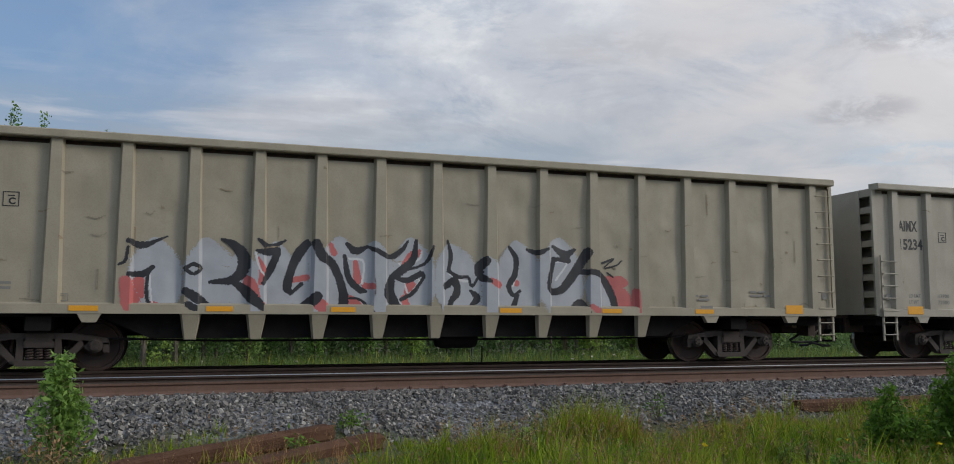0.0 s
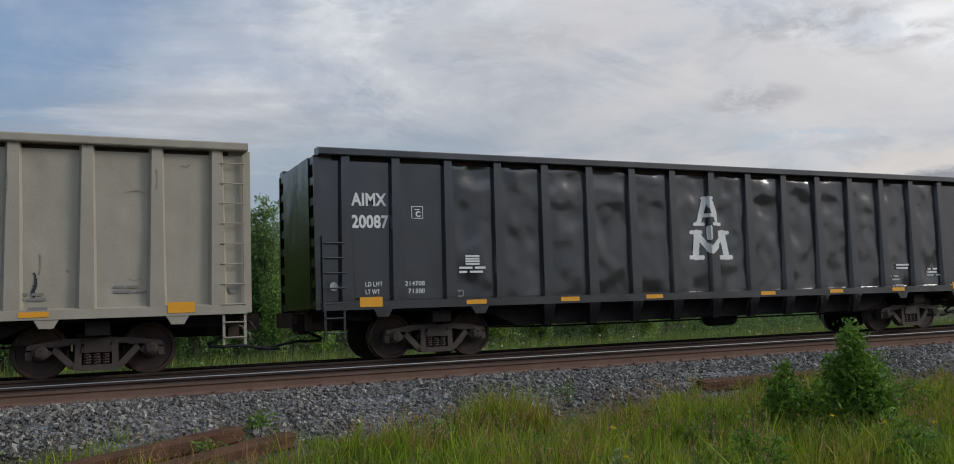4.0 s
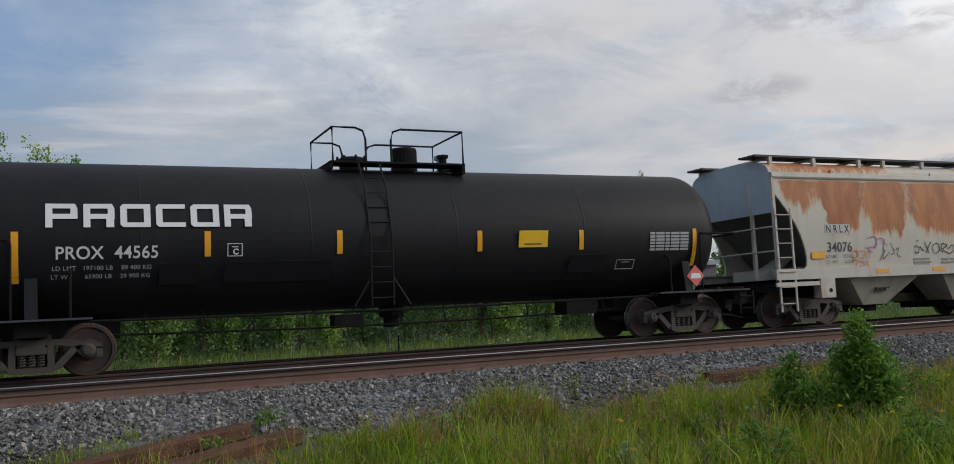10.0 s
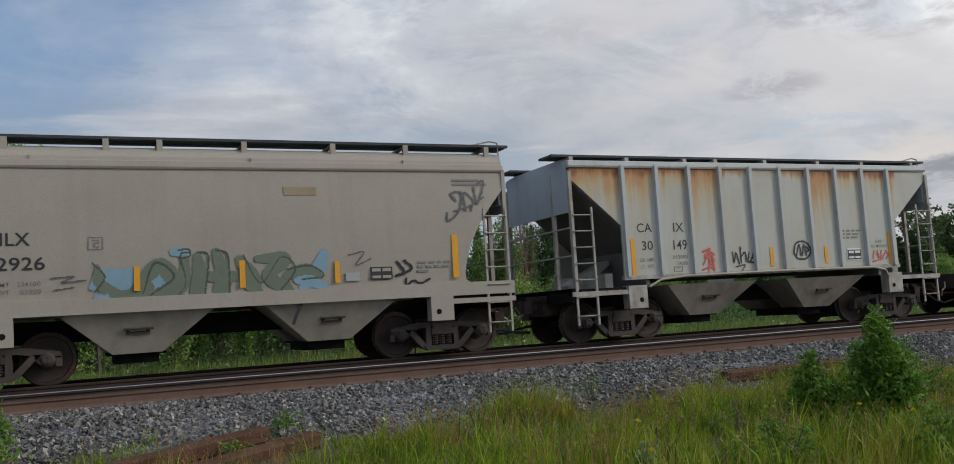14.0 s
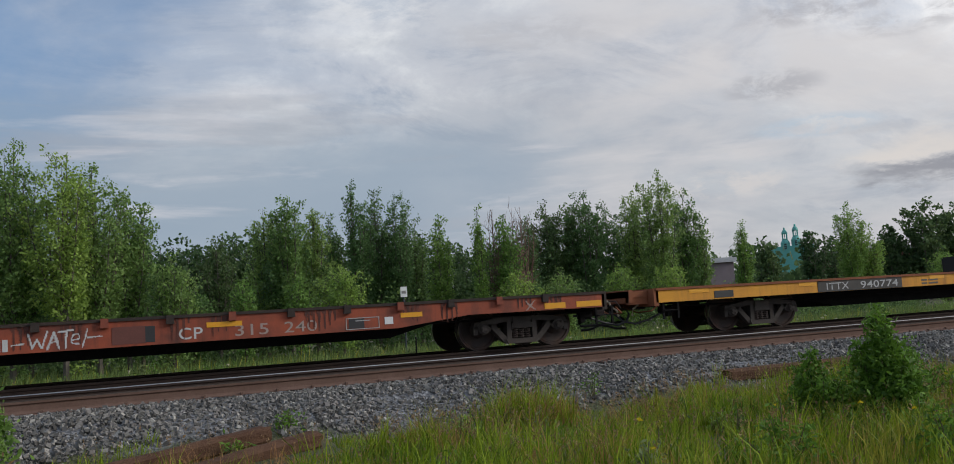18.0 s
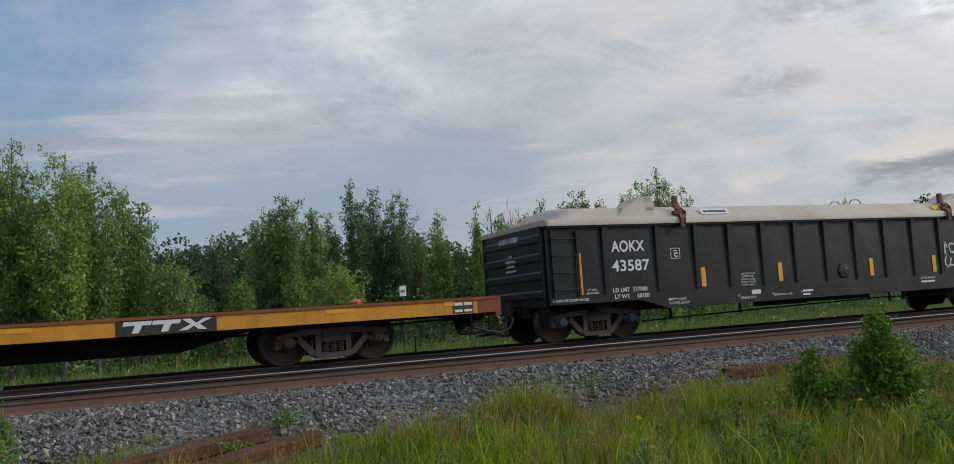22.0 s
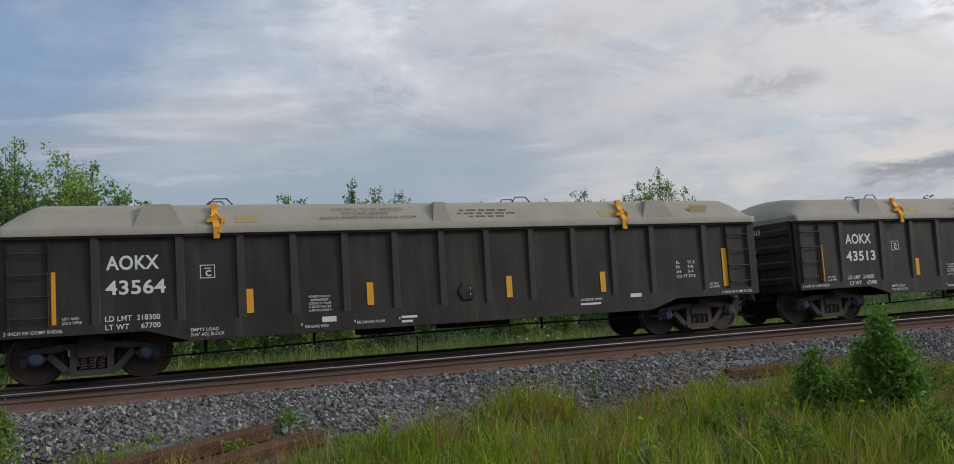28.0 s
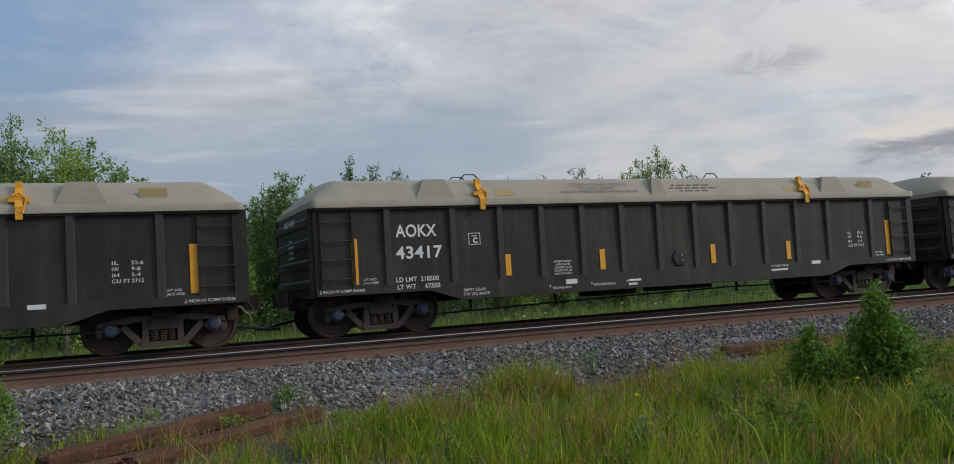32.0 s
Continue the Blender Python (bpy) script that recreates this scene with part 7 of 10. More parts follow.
def leaf_quads(c, size, up=0.0, slim=0.66):
    """Leaves at the points c: each a small kite, turned at random."""
    n = len(c)
    u = rng.normal(size=(n, 3))
    u[:, 2] -= up
    u /= np.linalg.norm(u, axis=1)[:, None]
    w = np.cross(u, rng.normal(size=(n, 3)))
    w /= np.linalg.norm(w, axis=1)[:, None]
    s = size * (0.6 + 0.8 * rng.random(n))[:, None]
    return np.stack([c - u * s, c + w * s * slim - u * s * 0.2, c + u * s, c - w * s * slim - u * s * 0.2], 1).reshape(-1, 3)


def leaf_part(name, pts, size, material, parent, up=0.0, label="", slim=0.66):
    v = leaf_quads(np.array(pts), size, up, slim)
    me = bpy.data.meshes.new(name)
    me.from_pydata(v.tolist(), [], (np.arange(len(pts))[:, None] * 4 + np.arange(4)).tolist())
    me.materials.append(material)
    return part(name, me, None, parent, label)


FORM = {   # leaders, boughs on each, rise of a bough, spread of the tops, how far the lower tops fall, bough's reach
    "spire": (9, 14, 1.5, 0.85, 0.27, 0.36), "open": (11, 13, 0.5, 1.0, 0.20, 0.52), "round": (14, 12, 0.5, 0.95, 0.40, 0.42)}


def tree(x, y, h, rad, style, leaves, size, material, label, base=0.10, limbs=0, bare=0.0):
    """A tapered trunk that divides into leaders; each bears boughs, and these carry clumps of small leaves with gaps between."""
    z0 = float(ground_z(x, y)) - 0.1
    root = new("tree")
    root.matrix_basis = pose(x, y, z0)
    tagged(root, label, "tree", "trees behind the tracks")
    bm = bmesh.new()
    count, boughs, rise, spread, fall, reach = FORM[style]
    count = limbs or count
    r0 = 0.010 * h + 0.03
    clumps = []
    for k in range(count):
        q = 0.0 if k == 0 else math.sqrt((k - 0.4) / (count - 0.4)) * rng.uniform(0.7, 1.12)
        a = k * 2.4 + rng.normal() * 0.5
        if style == "round":
            top = h * (1 - fall + fall * math.sqrt(max(0.0, 1 - 0.95 * min(1, q) ** 2))) * rng.uniform(0.90, 1.0)
        else:
            top = h * (1.0 - fall * q ** 1.6) * rng.uniform(0.88, 1.0)
        top = h * 0.985 if k == 0 else top
        p0 = np.array([0.0, 0.0, h * (base + (0.25 * rng.random() if k else 0.0))])
        p2 = np.array([math.cos(a) * q * rad * spread, math.sin(a) * q * rad * spread, top])
        if k == 0:
            p0[2], p2[:2] = 0.0, rng.normal(size=2) * 0.12 * rad
        p1 = np.array([p2[0] * 0.8, p2[1] * 0.8, p0[2] + (top - p0[2]) * 0.45])

        def at(t):
            return (1 - t) ** 2 * p0 + 2 * t * (1 - t) * p1 + t * t * p2

        wide = r0 if k == 0 else r0 * 0.5
        steps = np.linspace(0, 1, 7)
        for u, v in zip(steps, steps[1:]):
            cone(bm, at(u), at(v), wide * (1 - 0.93 * u), wide * (1 - 0.93 * v), 5)
        for c in range(boughs):
            t = 0.08 + 0.92 * (c + rng.random()) / boughs
            arm = reach * rad * (0.50 + 0.58 * (1.04 - t) ** 0.6) * rng.uniform(0.45, 1.1) + 0.08
            b = c * 2.4 + rng.normal() * 0.6 + k
            start = at(max(0.0, t - 0.04))
            end = at(t) + np.array([math.cos(b) * arm, math.sin(b) * arm, arm * rise * rng.uniform(0.6, 1.2)])
            end[2] = min(end[2], h * 1.01)
            cone(bm, start, end, 0.014 + 0.012 * (1 - t), 0.004, 3)
            if bare > 0.5:
                for _ in range(3):
                    m = start + (end - start) * rng.uniform(0.3, 0.9)
                    cone(bm, m, m + rng.normal(size=3) * 0.12 + np.array([0, 0, 0.30]), 0.007, 0.003, 3)
                continue
            fat = (0.10 + 0.060 * rad) * (0.72 + 0.5 * (1 - t))
            for f in (0.25, 0.65, 1.0):
                clumps.append((start + (end - start) * f + rng.normal(size=3) * 0.05, fat * rng.uniform(0.6, 1.25)))
        clumps.append((at(0.985), 0.08 + 0.02 * rad))
    part("trunk", bm, BARK, root)
    if bare <= 0.5:
        c = np.array([q[0] for q in clumps])
        w = np.array([q[1] for q in clumps])
        share = w ** 1.6
        n = np.maximum(5, (leaves * share / share.sum())).astype(int)
        i = np.repeat(np.arange(len(c)), n)
        # a clump is thick near its upper skin and loose at its rim
        off = rng.normal(size=(len(i), 3))
        off *= (0.55 + 0.75 * rng.random(len(i)))[:, None] / np.maximum(0.6, np.linalg.norm(off, axis=1))[:, None]
        p = c[i] + off * w[i][:, None] * np.array([1.25, 1.25, 1.05 if style == "round" else 1.45]) + rng.normal(size=(len(i), 3)) * 0.05
        leaf_part("crown", p[p[:, 2] > 0.15], size, material, root, 0.4)
    return root


def cone(bm, p0, p1, r0, r1, seg):
    r0, r1 = float(r0), float(r1)
    d = Vector(p1) - Vector(p0)
    d.normalize()
    u = d.orthogonal().normalized()
    v = d.cross(u)
    a = [bm.verts.new(Vector(p0) + r0 * (math.cos(6.2832 * k / seg) * u + math.sin(6.2832 * k / seg) * v)) for k in range(seg)]
    b = [bm.verts.new(Vector(p1) + r1 * (math.cos(6.2832 * k / seg) * u + math.sin(6.2832 * k / seg) * v)) for k in range(seg)]
    for k in range(seg):
        bm.faces.new((a[k], a[(k + 1) % seg], b[(k + 1) % seg], b[k]))


def bush(x, y, h, rad, n, size, material, label, stems=9):
    z0 = float(ground_z(x, y)) - 0.03
    root = new("bush")
    root.matrix_basis = pose(x, y, z0)
    tagged(root, label, "bush")
    bm = bmesh.new()
    pts = []
    for k in range(stems):
        a, lean = rng.uniform(0, 6.28), rng.random() ** 0.7
        hh = h * (1.0 - 0.62 * lean ** 1.3) * rng.uniform(0.85, 1.05)
        top = np.array([math.cos(a) * rad * lean, math.sin(a) * rad * lean, hh])
        cone(bm, (0.15 * top[0], 0.15 * top[1], 0), top, 0.011, 0.004, 5)
        m = n // stems
        t = rng.uniform(0.12, 1.0, m) ** 0.8
        c = np.array([0.15 * top[0], 0.15 * top[1], 0]) + t[:, None] * (top - np.array([0.15 * top[0], 0.15 * top[1], 0]))
        w = 0.12 * (1.15 - t)[:, None] + 0.03
        off = rng.normal(size=(m, 3)) * w
        pts.append(c + off * np.array([1, 1, 0.5]))
    part("stem", bm, BUSHSTEM, root)
    p = np.concatenate(pts)
    leaf_part("foliage", p[p[:, 2] > 0.02], size, material, root, 0.2, "", 0.40)
    return root


BUSHSTEM = surface("green_brown_stems", (0.12, 0.11, 0.05), 0.8, bump=0.2)
bush(8.62, 7.85, 1.44, 0.40, 6000, 0.038, BUSHLEAF, "upright leafy green shrub in the trackside grass", 15)
bush(7.98, 8.25, 0.98, 0.42, 3800, 0.035, BUSHLEAF, "low leafy green shrub beside a taller one", 15)
bush(9.3, 8.5, 0.95, 0.6, 2400, 0.030, BUSHLEAF, "low leafy weeds in the grass", 14)
bush(10.3, 8.9, 0.85, 0.6, 1600, 0.030, BUSHLEAF, "low leafy weeds in the grass", 12)
bush(-1.08, 10.9, 1.28, 0.40, 2000, 0.044, LEAFS[2], "small bright green sapling at the ballast edge", 7)
bush(-1.0, 10.4, 0.55, 0.4, 260, 0.03, SEED, "dry reddish weeds below a sapling", 8)
bush(2.35, 11.55, 0.32, 0.16, 160, 0.03, BUSHLEAF, "small green weed between sleepers", 5)
bush(1.55, 10.6, 0.22, 0.14, 110, 0.028, BUSHLEAF, "small green weed between sleepers", 5)
bush(6.9, 11.6, 0.5, 0.18, 150, 0.022, BUSHLEAF, "thin weed on the ballast slope", 4)
bush(5.75, 6.4, 0.62, 0.42, 700, 0.030, BUSHLEAF, "leafy weeds low in the grass", 9)
bush(7.3, 5.9, 0.6, 0.42, 700, 0.030, BUSHLEAF, "leafy weeds low in the grass", 9)


def mullein(x, y, h):
    """A tall pale stalk, set all round with small buds, over a rosette of leaves."""
    root = new("mullein")
    root.matrix_basis = pose(x, y, float(ground_z(x, y)) - 0.02)
    tagged(root, "tall pale yellow-green flower stalk in the grass", "weed")
    bm = bmesh.new()
    cone(bm, (0, 0, 0), (0.02, 0, h), 0.010, 0.004, 6)
    part("stem", bm, BUSHSTEM, root)
    t = rng.random(420)
    p = np.stack([0.02 * t, 0 * t, h * (0.45 + 0.55 * t)], -1) + rng.normal(size=(420, 3)) * (0.016 * (1.15 - t))[:, None]
    leaf_part("flower_spike", p, 0.012, PALEGRASS, root)
    q = rng.normal(size=(60, 3)) * np.array([0.09, 0.09, 0.05]) + np.array([0, 0, 0.10])
    leaf_part("rosette", q[q[:, 2] > 0.01], 0.05, WEED, root)


mullein(5.30, 7.70, 0.72)
mullein(9.9, 10.2, 0.55)
for k in range(34):
    wx, wy = rng.uniform(2.6, 12.5), rng.uniform(6.2, 10.6)
    bush(wx, wy, rng.uniform(0.25, 0.5), rng.uniform(0.12, 0.26), int(rng.uniform(90, 240)), rng.uniform(0.018, 0.030), (BUSHLEAF, LEAFS[2], WEED)[k % 3], "small broad-leaved weed in the grass", 5)
for k in range(100):
    bush(rng.uniform(-14, 44), rng.uniform(21.8, 35), rng.uniform(0.35, 1.0), rng.uniform(0.35, 0.9), 380, 0.036, (BUSHLEAF, LEAFS[2], WEED, LEAFS[0])[k % 4], "leafy green shrub in the meadow", 7)

# the belt of trees: bearing and height of its top in degrees, half-width in degrees, distance along y
TREES = [
    (-11.2, 12.2, 1.7, 33, "spire", 0), (-8.6, 12.4, 1.3, 33, "spire", 0), (-7.0, 12.0, 1.2, 34, "spire", 0), (-5.2, 11.6, 1.2, 34, "open", 2),
    (-3.7, 12.05, 1.45, 33, "open", 0), (-2.7, 8.6, 1.0, 36, "open", 3), (-1.0, 11.25, 1.45, 32, "open", 2), (0.9, 10.3, 1.25, 33, "open", 0), (2.5, 8.9, 1.15, 34, "open", 0), (3.2, 7.3, 0.9, 35, "open", 3),
    (0.2, 7.2, 1.1, 36, "open", 3), (5.0, 4.9, 1.1, 33, "open", 0), (7.7, 5.6, 0.9, 37, "round", 1), (10.6, 7.6, 1.0, 40, "round", 0), (12.1, 8.2, 1.2, 39, "round", 0), (13.6, 7.4, 0.9, 40, "round", 0), (12.0, 5.0, 1.9, 40, "round", 3),
    (14.8, 6.9, 0.55, 42, "spire", 3), (16.4, 8.9, 1.0, 40, "spire", 3), (17.5, 8.5, 0.8, 41, "spire", 3), (18.9, 8.2, 1.0, 40, "spire", 3), (20.1, 6.3, 0.6, 41, "spire", 3),
    (21.6, 6.6, 0.85, 38, "spire", 2), (24.1, 6.95, 0.40, 37, "spire", 2), (25.7, 6.4, 0.75, 37, "open", 2), (27.3, 6.3, 0.45, 39, "spire", 3), (28.6, 6.9, 0.9, 42, "open", 1),
    (29.7, 6.9, 1.2, 42, "round", 3), (31.0, 7.25, 1.3, 41, "round", 3), (32.5, 6.4, 1.0, 43, "round", 3), (34.0, 7.25, 0.75, 41, "open", 0), (35.6, 8.5, 1.1, 39, "open", 0), (37.1, 6.9, 0.9, 40, "open", 0), (38.0, 5.2, 0.6, 40, "open", 0),
    (40.6, 4.75, 0.5, 40, "spire", 2), (46.7, 5.0, 0.75, 46, "open", 2), (47.6, 3.6, 0.7, 46, "open", 2),
    (15.2, 3.8, 1.2, 35, "open", 2), (9.2, 3.0, 0.7, 34, "spire", 2), (12.5, 3.0, 0.8, 34, "spire", 2), (6.2, 2.6, 0.9, 36, "open", 0), (51.6, 1.9, 0.9, 40, "open", 2), (36.0, 2.4, 0.8, 36, "open", 2), (33.0, 2.6, 0.9, 37, "open", 2), (26.6, 2.6, 1.0, 35, "open", 2), (29.2, 2.4, 0.9, 36, "open", 0),
]
for az, el, wide, y, style, tint in TREES:
    r = y / math.cos(radians(az))
    h = 1.6 + r * math.tan(radians(el))
    rad = 1.32 * r * math.tan(radians(wide))
    leaves = int(min(17000, {"spire": 1250, "open": 1450, "round": 1700}[style] * h * rad ** 0.85 + 800))
    tree(y * math.tan(radians(az)), y, h, rad, style, leaves, 0.053, LEAFS[tint], {"spire": "slender green poplar with upswept limbs", "round": "dense round-crowned green tree", "open": "airy green tree with gaps in its crown"}[style])
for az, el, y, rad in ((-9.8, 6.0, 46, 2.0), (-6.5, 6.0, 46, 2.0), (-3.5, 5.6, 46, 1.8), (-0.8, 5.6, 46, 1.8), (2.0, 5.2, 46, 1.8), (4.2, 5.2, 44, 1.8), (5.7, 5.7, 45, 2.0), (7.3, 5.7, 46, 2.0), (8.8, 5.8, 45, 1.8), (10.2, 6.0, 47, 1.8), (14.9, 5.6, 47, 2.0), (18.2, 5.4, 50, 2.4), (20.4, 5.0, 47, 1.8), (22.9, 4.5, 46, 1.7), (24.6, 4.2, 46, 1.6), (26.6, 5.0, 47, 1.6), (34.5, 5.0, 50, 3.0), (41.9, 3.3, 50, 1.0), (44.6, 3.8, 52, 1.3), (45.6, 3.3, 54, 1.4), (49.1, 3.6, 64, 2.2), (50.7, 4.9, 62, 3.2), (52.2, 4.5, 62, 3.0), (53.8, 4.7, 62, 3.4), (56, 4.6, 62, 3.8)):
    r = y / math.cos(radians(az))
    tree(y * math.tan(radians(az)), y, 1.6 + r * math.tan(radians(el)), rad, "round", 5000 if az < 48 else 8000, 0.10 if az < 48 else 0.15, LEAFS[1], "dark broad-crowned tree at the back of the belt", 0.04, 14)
for az, y in ((25.0, 37.5), (26.4, 38), (27.0, 38.4)):
    r = y / math.cos(radians(az))
    root = tree(y * math.tan(radians(az)), y, 1.5 + r * math.tan(radians(6.9)), 0.8, "open", 60, 0.08, SEED, "dead reddish-brown leafless sapling", 0.1, 9, 0.97)
    root.children[0].data.materials[0] = DEADWOOD


def thicket():
    """Undergrowth below the trees, too dense to tell one plant from another."""
    # the darker leaf colours here carry the shade beneath the trees
    for mat, n, ymin, label in ((LEAFS[3], 620, 38.0, "green undergrowth below the trees"), (LEAFS[1], 1000, 40, "undergrowth deep in the belt of trees, coloured dark for the shade there"), (LEAFS[0], 150, 37.0, "young growth below the trees")):
        pts = []
        for _ in range(n):
            y = ymin + 9 * rng.random()
            az = rng.uniform(-14, 50)
            x = y * math.tan(radians(az))
            top = (rng.uniform(0.6, 3.2) if ymin < 39 else rng.uniform(1.5, 5.0)) if az < 38 else rng.uniform(0.4, 1.9)
            c = np.array([x, y, top * rng.uniform(0.3, 1.0)])
            pts.append(c + rng.normal(size=(66, 3)) * np.array([0.50, 0.4, 0.40]))
        p = np.concatenate(pts)
        p = p[p[:, 2] > 0.1]
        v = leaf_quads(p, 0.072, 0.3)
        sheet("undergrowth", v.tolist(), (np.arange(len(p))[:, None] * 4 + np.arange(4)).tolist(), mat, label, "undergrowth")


thicket()


def far_woods():
    pts = []
    for _ in range(900):
        az = rng.uniform(-30, 75)
        d = rng.uniform(115, 150)
        h = 5.0 + 2.5 * math.sin(az * 0.5) + 1.6 * math.sin(az * 1.7)
        c = np.array([d * math.sin(radians(az)), d * math.cos(radians(az)), h * rng.uniform(0.1, 1.0)])
        pts.append(c + rng.normal(size=(40, 3)) * np.array([1.5, 1.2, 0.9]))
    p = np.concatenate(pts)
    v = leaf_quads(p[p[:, 2] > 0], 0.5, 0.2)
    sheet("far_woods", v.tolist(), (np.arange(len(v) // 4)[:, None] * 4 + np.arange(4)).tolist(), LEAFS[1], "far dark green line of woods", "woods")


far_woods()

# ---- far buildings and small things by the tracks ----
COPPER = surface("green_copper_cladding", (0.13, 0.42, 0.36), 0.7, second=(0.10, 0.33, 0.29), scale=0.6, bump=0.05)
BRICK = surface("dark_red_brick", (0.20, 0.085, 0.06), 0.9, scale=1.0, bump=0.1)
SHED = surface("mauve_grey_cladding", (0.20, 0.16, 0.17), 0.8, scale=0.8, bump=0.1)
ROOFWHITE = surface("pale_flat_roof", (0.5, 0.5, 0.5), 0.8, bump=0.05)
PANE = plain("dark_window_glass", (0.03, 0.035, 0.04), 0.15)


def church(az, el, d):
    """Two copper-green lantern towers that rise over the far trees."""
    x, y = d * math.sin(radians(az)), d * math.cos(radians(az))
    top = 1.6 + d * math.tan(radians(el))
    root = new("church")
    root.matrix_basis = pose(x, y, 0.0, 0, 0, -az)
    tagged(root, "church with two green copper lantern towers", "church")
    s = d / 200
    body = box(bmesh.new(), -4.5 * s, 4.5 * s, -1, 14 * s, 0, top - 4.6 * s)
    part("nave", body, COPPER, root)
    for dx, dz in ((-0.95, -0.55), (0.95, 0.0)):
        z = top + dz * s
        cx = dx * s * 1.15
        bm = lathe(bmesh.new(), [(0.95 * s, z - 4.8 * s), (0.95 * s, z - 3.3 * s), (0.60 * s, z - 2.7 * s), (0.60 * s, z - 2.45 * s)], "z", 8)
        bmesh.ops.translate(bm, vec=(cx, 0, 0), verts=bm.verts)
        t = part("tower", bm, COPPER, root)
        bm = bmesh.new()
        for k in range(8):
            a = k * math.pi / 4
            rod(bm, [(cx + 0.48 * s * math.cos(a), 0.48 * s * math.sin(a), z - 2.5 * s), (cx + 0.48 * s * math.cos(a), 0.48 * s * math.sin(a), z - 1.35 * s)], 0.09 * s, 5)
        part("lantern", bm, COPPER, t)
        bm = lathe(bmesh.new(), [(0.62 * s, z - 1.4 * s), (0.62 * s, z - 1.25 * s), (0.52 * s, z - 0.9 * s), (0.34 * s, z - 0.62 * s), (0.20 * s, z - 0.5 * s), (0.20 * s, z - 0.15 * s), (0.03, z)], "z", 12)
        bmesh.ops.translate(bm, vec=(cx, 0, 0), verts=bm.verts)
        part("dome", bm, COPPER, t)
        for k in range(3):
            part("louvre", box(bmesh.new(), cx - 0.25 * s, cx + 0.25 * s, -1.0 * s, -0.9 * s, z - (4.6 - 0.4 * k) * s, z - (4.35 - 0.4 * k) * s), PANE, t)


church(43.4, 4.2, 240)


def house(name, az, d, w, h, deep, wall, roof, label, windows, flat=True):
    root = new(name)
    root.matrix_basis = pose(d * math.sin(radians(az)), d * math.cos(radians(az)), 0.0, 0, 0, -az * 0.4)
    tagged(root, label, "building")
    part("wall", box(bmesh.new(), -w / 2, w / 2, 0, deep, 0, h), wall, root)
    if flat:
        part("roof", box(bmesh.new(), -w / 2 - 0.3, w / 2 + 0.3, -0.3, deep + 0.3, h, h + 0.45), roof, root)
    else:
        part("roof", prism(bmesh.new(), [(-w / 2 - 0.3, h), (w / 2 + 0.3, h), (0, h + w * 0.32)], "y", -0.3, deep + 0.3), roof, root)
    for k in range(windows):
        x = -w / 2 + w * (k + 0.5) / windows
        f = part("window", box(bmesh.new(), x - 0.55, x + 0.55, -0.06, 0.02, h * 0.45, h * 0.75), ROOFWHITE, root)
        part("pane", box(bmesh.new(), x - 0.45, x + 0.45, -0.08, -0.061, h * 0.48, h * 0.72), PANE, f)
    return root


house("warehouse", 38.9, 88, 3.6, 5.0, 8, SHED, ROOFWHITE, "low mauve-grey warehouse with a pale flat roof", 0)
house("brick_building", 48.2, 120, 9.0, 6.2, 9, BRICK, ROOFWHITE, "dark red brick building among trees", 4)
house("far_house", 0.8, 84, 10, 3.0, 7, ROOFWHITE, BRICK, "pale low house glimpsed between tree trunks", 3, False)
house("far_house", 7.6, 74, 3.4, 4.0, 6, BRICK, BRICK, "small brown house glimpsed between trees", 2, False)


def sign_post(az, y):
    x = y * math.tan(radians(az))
    z = float(ground_z(x, y))
    root = new("trackside_sign")
    root.matrix_basis = pose(x, y, z)
    tagged(root, "small white sign on a thin steel post", "sign")
    part("post", rod(bmesh.new(), [(0, 0, 0), (0, 0, 2.62)], 0.03, 8), GALV, root)
    bm = box(bmesh.new(), -0.12, 0.12, -0.05, -0.03, 2.30, 2.66)
    part("board", bm, WHITEPAINT, root)
    part("dark_bar", box(bmesh.new(), -0.08, 0.08, -0.056, -0.051, 2.42, 2.52), FADED, root)


sign_post(19.1, 29.5)
stake = part("stake", rod(bmesh.new(), [(0, 0, 0), (0.01, 0, 1.05)], 0.022, 6), UNDER, None, "thin dark steel stake in the meadow")
stake.matrix_basis = pose(8.6, 24.0, 0.0)
tagged(stake, category="stake")

# ---- the train, car by car ----


def marks(car, number, ink, faint, loads, wide):
    """Reporting marks, clearance box and load data of a scrap gondola."""
    y = -1.475
    lettering(car, "AIMX", -8.86 if wide else -8.84, 3.06, y, 0.24, ink, 0.72 if wide else 0.57, 0.05)
    lettering(car, number, -8.88 if wide else -8.88, 2.62, y, 0.24, ink, 0.77 if wide else 0.75, 0.05)
    frame_box(car, -7.62, 2.81, 0.25, 0.25, y, ink)
    for k, (a, b) in enumerate((("LD LMT", loads[0]), ("LT WT", loads[1]))):
        lettering(car, a, -8.63, 1.46 - 0.15 * k, y, 0.09, faint, 0.36 if k == 0 else 0.3, 0.015)
        lettering(car, b, -7.80 + 0.06 * k, 1.46 - 0.15 * k, y, 0.09, faint, 0.42 if k == 0 else 0.36, 0.015)


def white_table(car, x, z, w, h, n, material):
    for k in range(n):
        put("data_stencil", bar_mesh(w, round(h / n * 0.7, 3), material), car, x, -1.495, z + h * k / n)


c1 = scrap_gondola(5.03, GREY, FADED, "grey high-sided steel gondola with silver and black graffiti")
